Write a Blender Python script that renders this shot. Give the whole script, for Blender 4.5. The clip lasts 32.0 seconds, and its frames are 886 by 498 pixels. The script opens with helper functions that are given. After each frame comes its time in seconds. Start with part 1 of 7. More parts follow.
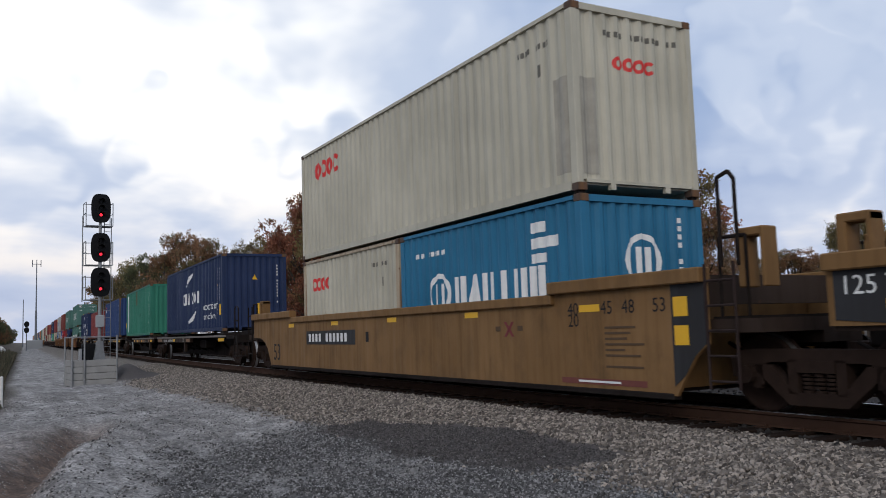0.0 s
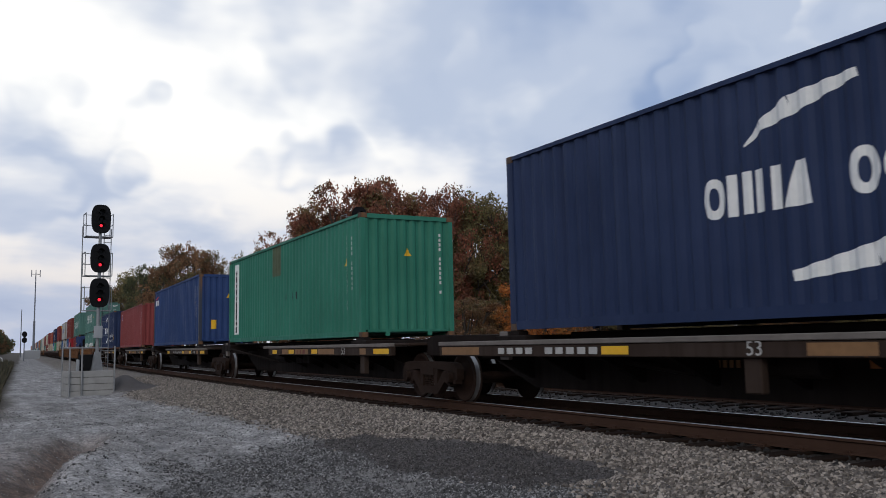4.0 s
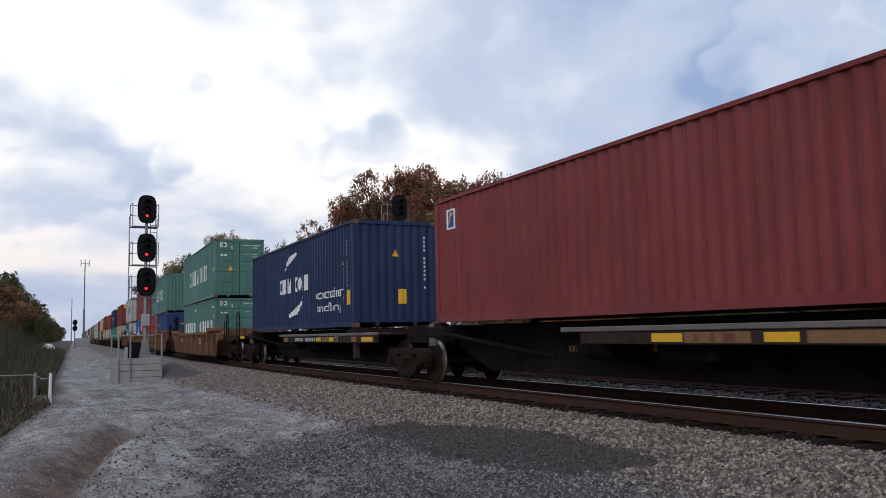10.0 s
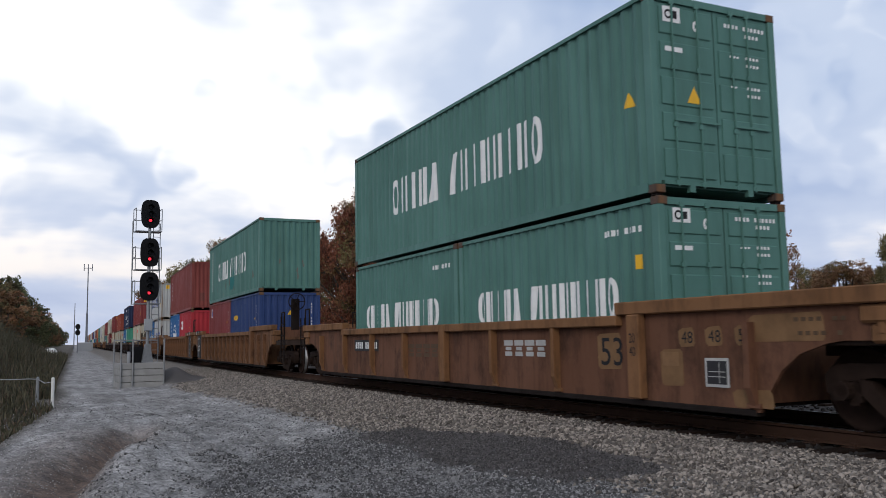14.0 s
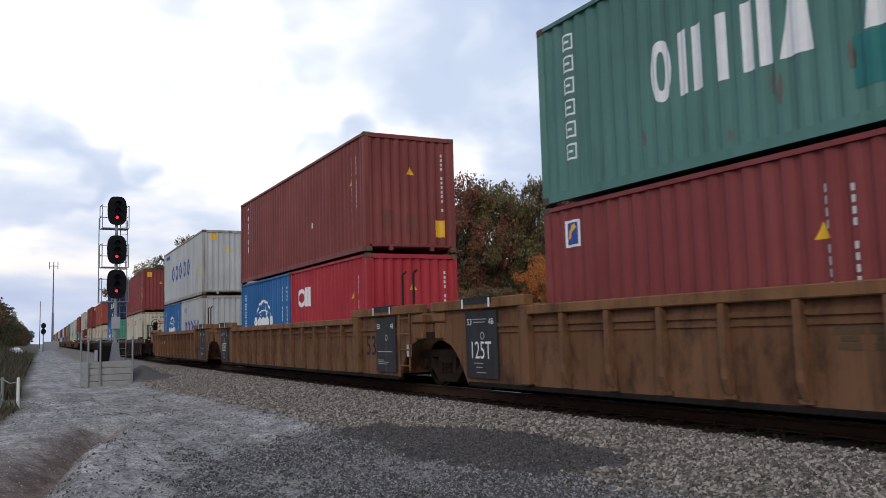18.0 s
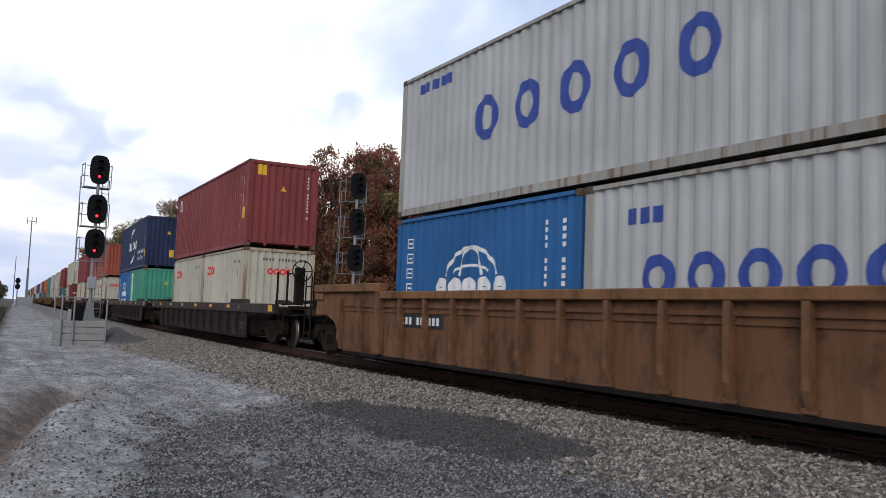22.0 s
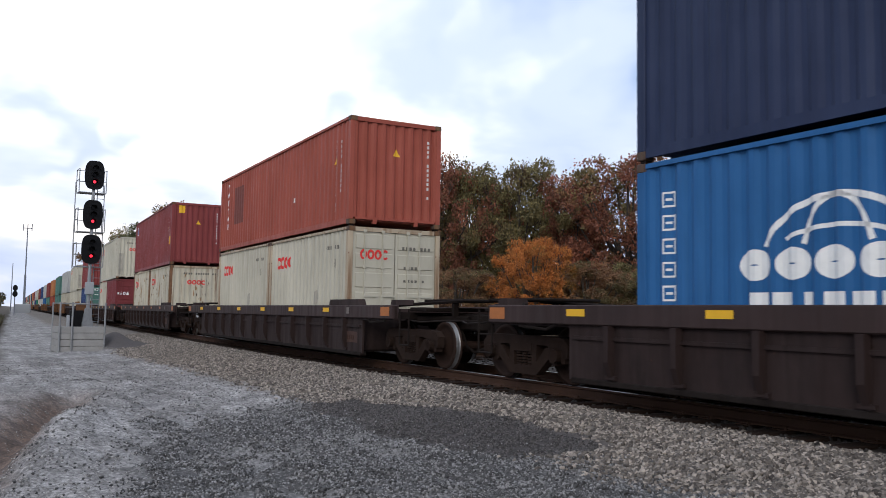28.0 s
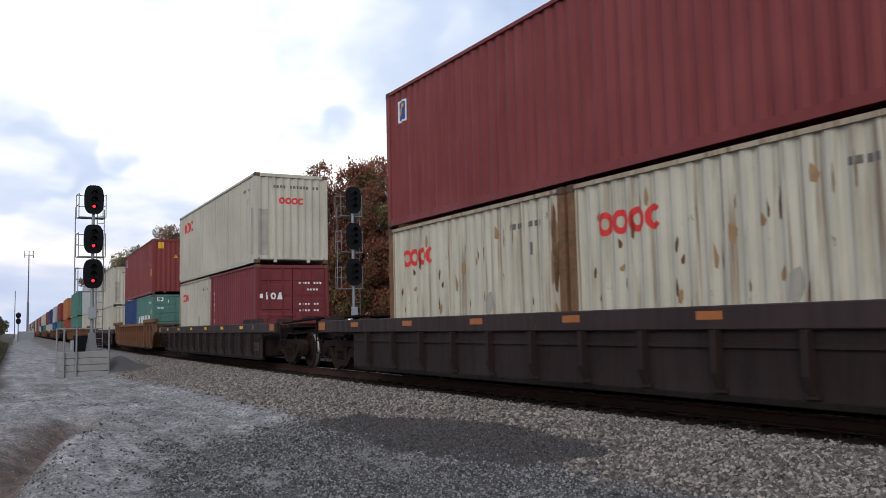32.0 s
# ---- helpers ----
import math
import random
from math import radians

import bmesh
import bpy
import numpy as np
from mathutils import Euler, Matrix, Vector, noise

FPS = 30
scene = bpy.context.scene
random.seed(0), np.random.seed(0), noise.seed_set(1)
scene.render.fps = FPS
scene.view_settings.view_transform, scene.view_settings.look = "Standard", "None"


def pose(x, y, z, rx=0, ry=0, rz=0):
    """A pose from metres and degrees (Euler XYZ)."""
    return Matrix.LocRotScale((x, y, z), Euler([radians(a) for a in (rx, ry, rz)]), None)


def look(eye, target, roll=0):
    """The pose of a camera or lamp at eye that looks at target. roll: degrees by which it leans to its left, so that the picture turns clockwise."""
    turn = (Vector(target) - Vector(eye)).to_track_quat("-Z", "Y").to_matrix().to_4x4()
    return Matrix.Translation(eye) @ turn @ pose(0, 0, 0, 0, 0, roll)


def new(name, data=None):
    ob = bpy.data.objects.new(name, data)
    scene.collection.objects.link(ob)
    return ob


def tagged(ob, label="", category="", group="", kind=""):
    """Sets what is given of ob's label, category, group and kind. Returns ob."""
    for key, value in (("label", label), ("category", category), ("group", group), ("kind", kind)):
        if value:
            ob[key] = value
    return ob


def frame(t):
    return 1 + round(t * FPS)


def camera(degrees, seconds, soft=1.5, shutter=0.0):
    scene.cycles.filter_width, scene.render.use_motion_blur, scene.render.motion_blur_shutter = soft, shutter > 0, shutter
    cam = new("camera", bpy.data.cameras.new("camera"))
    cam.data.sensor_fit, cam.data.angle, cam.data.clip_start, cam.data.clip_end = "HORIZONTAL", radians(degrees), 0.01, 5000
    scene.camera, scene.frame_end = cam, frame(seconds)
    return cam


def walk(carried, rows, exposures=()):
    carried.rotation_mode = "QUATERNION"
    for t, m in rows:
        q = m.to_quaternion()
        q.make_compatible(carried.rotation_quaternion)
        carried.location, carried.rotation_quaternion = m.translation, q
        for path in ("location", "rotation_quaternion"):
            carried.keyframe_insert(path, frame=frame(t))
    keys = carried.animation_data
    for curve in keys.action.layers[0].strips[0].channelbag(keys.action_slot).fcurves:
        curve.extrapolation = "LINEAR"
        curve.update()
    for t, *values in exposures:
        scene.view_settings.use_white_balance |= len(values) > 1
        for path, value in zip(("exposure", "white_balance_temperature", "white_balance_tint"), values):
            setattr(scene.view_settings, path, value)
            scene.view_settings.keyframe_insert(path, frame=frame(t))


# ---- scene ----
# A freight train of stacked containers rolls past a lineside signal at dusk.
# World: x to the right of the first view, y along the track, z up; rail tops lie at z = 0.

LENS = 55.54
cam = camera(LENS, 32.0, soft=0.75, shutter=0.12)
EYE = (0.0, 0.0, 1.08)
# seconds, yaw, pitch, roll of the hand-held camera
CAM_ROWS = [
    (0, -29.51, 5.46, 1.78), (0.5, -29.36, 5.79, 0.94), (1, -28.95, 6.05, 1.50), (1.5, -29.13, 6.86, 1.75),
    (2, -28.93, 6.98, 1.73), (2.5, -28.98, 7.01, 1.89), (3, -29.08, 6.97, 2.13), (3.5, -29.38, 6.69, 1.41),
    (5.5, -29.76, 6.28, 0.93), (6, -29.44, 6.48, 0.89), (6.5, -29.12, 6.33, 1.74), (7, -29.00, 6.09, 1.06),
    (7.5, -29.12, 5.91, 0.98), (8, -29.02, 5.95, 1.16), (8.5, -29.13, 5.79, 0.26), (9, -27.90, 5.63, 1.53),
    (9.5, -26.94, 5.75, 1.09), (10, -26.82, 5.67, 1.19), (10.5, -26.70, 5.60, 0.82), (11, -26.50, 5.81, 0.91),
    (11.5, -26.36, 6.00, 0.91), (12, -26.61, 5.84, 0.72), (12.5, -26.97, 5.74, 0.39), (13, -26.86, 6.29, 0.50),
    (13.5, -26.80, 6.21, 0.52), (14, -26.65, 6.07, 0.95), (14.5, -26.81, 5.49, 0.83), (15, -26.85, 5.21, 1.22),
    (15.5, -27.30, 5.46, 0.72), (17.5, -28.17, 6.09, 1.22), (18, -28.58, 5.69, 1.56), (18.5, -28.66, 5.72, 1.09),
    (19, -29.02, 5.54, 0.84), (19.5, -29.32, 5.26, 0.52), (20, -29.32, 5.14, 0.21), (20.5, -29.59, 4.89, 0.05),
    (21, -30.10, 4.49, -0.55), (21.5, -30.10, 4.61, -1.11), (22, -30.15, 4.51, -2.23), (22.5, -30.45, 4.39, -2.02),
    (23, -30.58, 4.89, -1.58), (23.5, -30.52, 4.91, -1.42), (24, -30.36, 5.07, -0.92), (24.5, -30.32, 4.90, -0.69),
    (26.5, -30.02, 4.36, -0.73), (27, -30.01, 4.35, -0.83), (27.5, -30.26, 4.28, -1.04), (28, -30.24, 4.34, -0.90),
    (28.5, -30.00, 4.35, -1.29), (29, -30.09, 4.66, -1.15), (29.5, -30.03, 4.87, -1.05), (30, -30.12, 5.10, -0.77),
    (30.5, -30.38, 5.53, 0.17), (31, -30.46, 5.23, 1.03), (31.5, -30.44, 5.03, 0.62), (32, -29.98, 5.09, 1.29),
]
EXPOSURES = [(0, -0.15), (1, -0.22), (2, -0.34), (6, -0.26), (9, -0.20), (12, -0.12), (18, 0.0), (21, 0.14), (24, 0.20), (26, 0.30), (27, 0.36), (28, 0.30), (29, 0.16), (32, 0.10)]
walk(cam, [(t, pose(*EYE, 90 + p, r, y)) for t, y, p, r in CAM_ROWS], EXPOSURES)

# ---- world and light ----
SUN_EL, SUN_AZ = 24.0, 218.0


def build_world():
    w = bpy.data.worlds.new("overcast_evening")
    scene.world = w
    w.use_nodes = True
    nt = w.node_tree
    nt.nodes.clear()
    N, L = nt.nodes.new, nt.links.new
    out, bg = N("ShaderNodeOutputWorld"), N("ShaderNodeBackground")
    sky = N("ShaderNodeTexSky")
    sky.sky_type, sky.sun_disc = "NISHITA", False
    sky.sun_elevation, sky.sun_rotation = radians(SUN_EL), radians(SUN_AZ)
    sky.air_density, sky.dust_density, sky.ozone_density = 1.2, 1.5, 2.0
    tint = N("ShaderNodeMix")
    tint.data_type, tint.blend_type = "RGBA", "MULTIPLY"
    tint.inputs[0].default_value = 1.0
    tint.inputs[7].default_value = (0.10, 0.10, 0.10, 1)
    L(sky.outputs[0], tint.inputs[6])
    co = N("ShaderNodeTexCoord")
    sep = N("ShaderNodeSeparateXYZ")
    L(co.outputs["Generated"], sep.inputs[0])

    def math_node(op, a, b=None):
        m = N("ShaderNodeMath")
        m.operation = op
        for k, v in enumerate((a, b)):
            if v is None:
                continue
            if isinstance(v, (int, float)):
                m.inputs[k].default_value = v
            else:
                L(v, m.inputs[k])
        return m.outputs[0]

    # clouds lie on a sheet overhead: direction divided by height
    zz = math_node("ADD", math_node("MAXIMUM", sep.outputs[2], 0.0), 0.22)
    px, py = math_node("DIVIDE", sep.outputs[0], zz), math_node("DIVIDE", sep.outputs[1], zz)
    comb = N("ShaderNodeCombineXYZ")
    L(px, comb.inputs[0]), L(py, comb.inputs[1])
    comb.inputs[2].default_value = CLOUD_SEED

    def noise_node(scale, detail, rough, dist):
        n = N("ShaderNodeTexNoise")
        n.inputs["Scale"].default_value, n.inputs["Detail"].default_value = scale, detail
        n.inputs["Roughness"].default_value, n.inputs["Distortion"].default_value = rough, dist
        L(comb.outputs[0], n.inputs["Vector"])
        return n.outputs[0]

    big, fine = noise_node(0.75, 2.0, 0.5, 0.3), noise_node(2.0, 4.0, 0.5, 0.25)
    dens = math_node("ADD", math_node("ADD", math_node("MULTIPLY", big, 0.36), math_node("MULTIPLY", fine, 0.36)), 0.112)
    # the overcast is thinnest, hence brightest, towards the low light beyond the track
    # ragged cloud edges: the direction is stirred by noise
    stir = N("ShaderNodeTexNoise")
    stir.inputs["Scale"].default_value, stir.inputs["Detail"].default_value = 6.0, 3.0
    L(co.outputs["Generated"], stir.inputs["Vector"])
    off = N("ShaderNodeVectorMath")
    off.operation = "MULTIPLY_ADD"
    L(stir.outputs["Color"], off.inputs[0])
    off.inputs[1].default_value, off.inputs[2].default_value = (0.09, 0.09, 0.05), (-0.045, -0.045, -0.025)
    ragged = N("ShaderNodeVectorMath")
    ragged.operation = "ADD"
    L(co.outputs["Generated"], ragged.inputs[0]), L(off.outputs[0], ragged.inputs[1])

    def lobe(az, el, spread, amount, total):
        d = N("ShaderNodeVectorMath")
        d.operation = "DOT_PRODUCT"
        L(ragged.outputs[0] if spread < 20 else co.outputs["Generated"], d.inputs[0])
        a, e_ = radians(az), radians(el)
        d.inputs[1].default_value = (math.sin(a) * math.cos(e_), math.cos(a) * math.cos(e_), math.sin(e_))
        m = N("ShaderNodeMapRange")
        m.interpolation_type = "SMOOTHSTEP"
        m.inputs["From Min"].default_value, m.inputs["From Max"].default_value = math.cos(radians(spread * 2)), 1.0
        m.inputs["To Min"].default_value, m.inputs["To Max"].default_value = 0.0, amount
        L(d.outputs["Value"], m.inputs["Value"])
        return math_node("ADD", total, m.outputs[0])

    for cloud in CLOUDS:
        dens = lobe(*cloud, dens)
    ramp = N("ShaderNodeValToRGB")
    ramp.color_ramp.interpolation = "EASE"
    e = ramp.color_ramp.elements
    e[0].position, e[0].color = 0.30, (0.38, 0.51, 0.79, 1)
    e[1].position, e[1].color = 0.64, (1.5, 1.48, 1.43, 1)
    k = e.new(0.47)
    k.color = (0.68, 0.78, 0.98, 1)
    L(dens, ramp.inputs[0])
    # a warm, hazy band close to the horizon
    band = N("ShaderNodeMapRange")
    band.inputs["From Min"].default_value, band.inputs["From Max"].default_value = 0.06, 0.26
    band.inputs["To Min"].default_value, band.inputs["To Max"].default_value = 0.9, 0.0
    L(sep.outputs[2], band.inputs["Value"])
    haze = N("ShaderNodeMix")
    haze.data_type = "RGBA"
    L(band.outputs[0], haze.inputs[0])
    L(ramp.outputs[0], haze.inputs[6])
    low = N("ShaderNodeValToRGB")
    low.color_ramp.interpolation = "EASE"
    e = low.color_ramp.elements
    e[0].position, e[0].color = 0.36, (0.47, 0.56, 0.82, 1)
    e[1].position, e[1].color = 0.66, (1.08, 1.0, 0.98, 1)
    k = e.new(0.52)
    k.color = (0.62, 0.70, 0.92, 1)
    L(dens, low.inputs[0])
    L(low.outputs[0], haze.inputs[7])
    add = N("ShaderNodeMix")
    add.data_type = "RGBA"
    add.inputs[0].default_value = 0.94
    L(tint.outputs[2], add.inputs[6]), L(haze.outputs[2], add.inputs[7])
    L(add.outputs[2], bg.inputs[0])
    bg.inputs[1].default_value = SKY_STRENGTH
    L(bg.outputs[0], out.inputs[0])


CLOUD_SEED = 3.1
SKY_STRENGTH = 0.95
# heavier and thinner parts of the overcast: azimuth, elevation, spread in degrees, brightness
CLOUDS = [(19, 16, 24, 0.095), (19.6, 16.7, 6, 0.045), (26, 13.6, 6, 0.05), (31.5, 13.0, 4, 0.045), (7, 14, 8, 0.045), (12, 20, 7, 0.04),
          (35, 18, 8, -0.075), (29.5, 22, 5, -0.04), (41.3, 16, 8, -0.06), (19.0, 12.2, 3.0, -0.055), (16.5, 11.0, 3.6, -0.05),
          (4.1, 11.6, 3, -0.035), (13.5, 8.6, 2.6, 0.05), (1.1, 5.8, 3, 0.05), (4.8, 7.6, 3, -0.035),
          (8.4, 9.6, 3.4, -0.035), (54.3, 16.3, 2.4, 0.07), (55.5, 8.4, 4, 0.09), (52, 12.6, 3.6, -0.05), (49, 18, 6, -0.04)]
build_world()
sun_data = bpy.data.lights.new("sun", "SUN")
sun_data.energy, sun_data.angle, sun_data.color = 0.95, radians(24), (1.0, 0.94, 0.88)
sun = new("sun", sun_data)
_a, _e = radians(SUN_AZ), radians(SUN_EL)
sun.matrix_world = look((0, 0, 60), (-60 * math.sin(_a) * math.cos(_e), -60 * math.cos(_a) * math.cos(_e), 60 - 60 * math.sin(_e)))


# ---- materials ----
def material(name):
    m = bpy.data.materials.new(name)
    m.use_nodes = True
    nt = m.node_tree
    return m, nt, nt.nodes["Principled BSDF"]


def tex_noise(nt, scale, detail=4.0, rough=0.55, stretch=(1, 1, 1), coords="Object", seed=0.0):
    co, mp, n = nt.nodes.new("ShaderNodeTexCoord"), nt.nodes.new("ShaderNodeMapping"), nt.nodes.new("ShaderNodeTexNoise")
    mp.inputs["Scale"].default_value = stretch
    mp.inputs["Location"].default_value = (seed, seed * 1.7, seed * 0.6)
    n.inputs["Scale"].default_value, n.inputs["Detail"].default_value, n.inputs["Roughness"].default_value = scale, detail, rough
    nt.links.new(co.outputs[coords], mp.inputs[0])
    nt.links.new(mp.outputs[0], n.inputs["Vector"])
    return n.outputs[0]


def ramp_node(nt, src, stops):
    r = nt.nodes.new("ShaderNodeValToRGB")
    e = r.color_ramp.elements
    for i, (p, c) in enumerate(stops):
        el = e[i] if i < 2 else e.new(p)
        el.position, el.color = p, (*c, 1) if len(c) == 3 else c
    nt.links.new(src, r.inputs[0])
    return r.outputs[0]


def mix_color(nt, fac, a, b, mode="MIX"):
    m = nt.nodes.new("ShaderNodeMix")
    m.data_type, m.blend_type = "RGBA", mode
    for k, v in ((0, fac), (6, a), (7, b)):
        if isinstance(v, (int, float)):
            m.inputs[k].default_value = v
        elif isinstance(v, tuple):
            m.inputs[k].default_value = (*v, 1)
        else:
            nt.links.new(v, m.inputs[k])
    return m.outputs[2]


def add_bump(nt, bsdf, src, strength, distance):
    b = nt.nodes.new("ShaderNodeBump")
    b.inputs["Strength"].default_value, b.inputs["Distance"].default_value = strength, distance
    nt.links.new(src, b.inputs["Height"])
    nt.links.new(b.outputs[0], bsdf.inputs["Normal"])


def dark(c, f):
    return tuple(v * f for v in c)


def paint(name, color, dirt=0.35, rust=0.12, rough=0.55, seed=0.0, dirt_color=None, streak=0.0, spec=0.28):
    """Weathered paint on steel: faded patches, grime running down and specks of rust."""
    m, nt, b = material(name)
    b.inputs["Specular IOR Level"].default_value = spec
    if dirt_color is None:
        dirt_color = tuple(0.45 * v + 0.35 * w for v, w in zip(color, (0.055, 0.045, 0.035)))
    fade = tex_noise(nt, 0.55, 5, 0.6, seed=seed)
    c = mix_color(nt, ramp_node(nt, fade, [(0.35, (0, 0, 0)), (0.7, (1, 1, 1))]), dark(color, 0.86), tuple(min(1, v * 1.08 + 0.008) for v in color))
    runs = tex_noise(nt, 2.6, 6, 0.62, (1.0, 2.2, 0.16), seed=seed + 3)
    c = mix_color(nt, ramp_node(nt, runs, [(0.50, (0, 0, 0)), (0.78, (dirt, dirt, dirt))]), c, dirt_color)
    speck = tex_noise(nt, 7.0, 8, 0.7, (1, 1, 0.5), seed=seed + 7)
    lim = 0.74 - 0.18 * rust
    c = mix_color(nt, ramp_node(nt, speck, [(lim, (0, 0, 0)), (lim + 0.06, (0.85, 0.85, 0.85))]), c, (0.13, 0.052, 0.025))
    if streak:
        # sooty runs and smears
        run = tex_noise(nt, 3.4, 7, 0.68, (1.0, 0.55, 0.35), seed=seed + 15)
        c = mix_color(nt, ramp_node(nt, run, [(0.48, (0, 0, 0)), (0.72, (streak,) * 3)]), c, dark(dirt_color, 0.7))
    if rust > 0.5:
        # long rust runs from the seams
        drip = tex_noise(nt, 3.2, 5, 0.6, (1.0, 2.6, 0.07), seed=seed + 11)
        c = mix_color(nt, ramp_node(nt, drip, [(0.53, (0, 0, 0)), (0.66, (0.85, 0.85, 0.85))]), c, (0.16, 0.080, 0.036))
    nt.links.new(c, b.inputs["Base Color"])
    nt.links.new(ramp_node(nt, runs, [(0.3, (rough - 0.1,) * 3), (0.8, (min(1, rough + 0.3),) * 3)]), b.inputs["Roughness"])
    add_bump(nt, b, tex_noise(nt, 3.0, 3, 0.5, seed=seed), 0.25, 0.02)
    return m


def plain(name, color, rough=0.6, metal=0.0, var=0.25, scale=8.0, bump=0.0, spec=0.3):
    m, nt, b = material(name)
    n = tex_noise(nt, scale, 5, 0.6)
    c = mix_color(nt, n, dark(color, 1 - var), tuple(min(1, v * (1 + var)) for v in color))
    nt.links.new(c, b.inputs["Base Color"])
    b.inputs["Roughness"].default_value, b.inputs["Metallic"].default_value = rough, metal
    if not metal:
        b.inputs["Specular IOR Level"].default_value = spec
    if bump:
        add_bump(nt, b, tex_noise(nt, scale * 3, 5, 0.6), bump, 0.02)
    return m


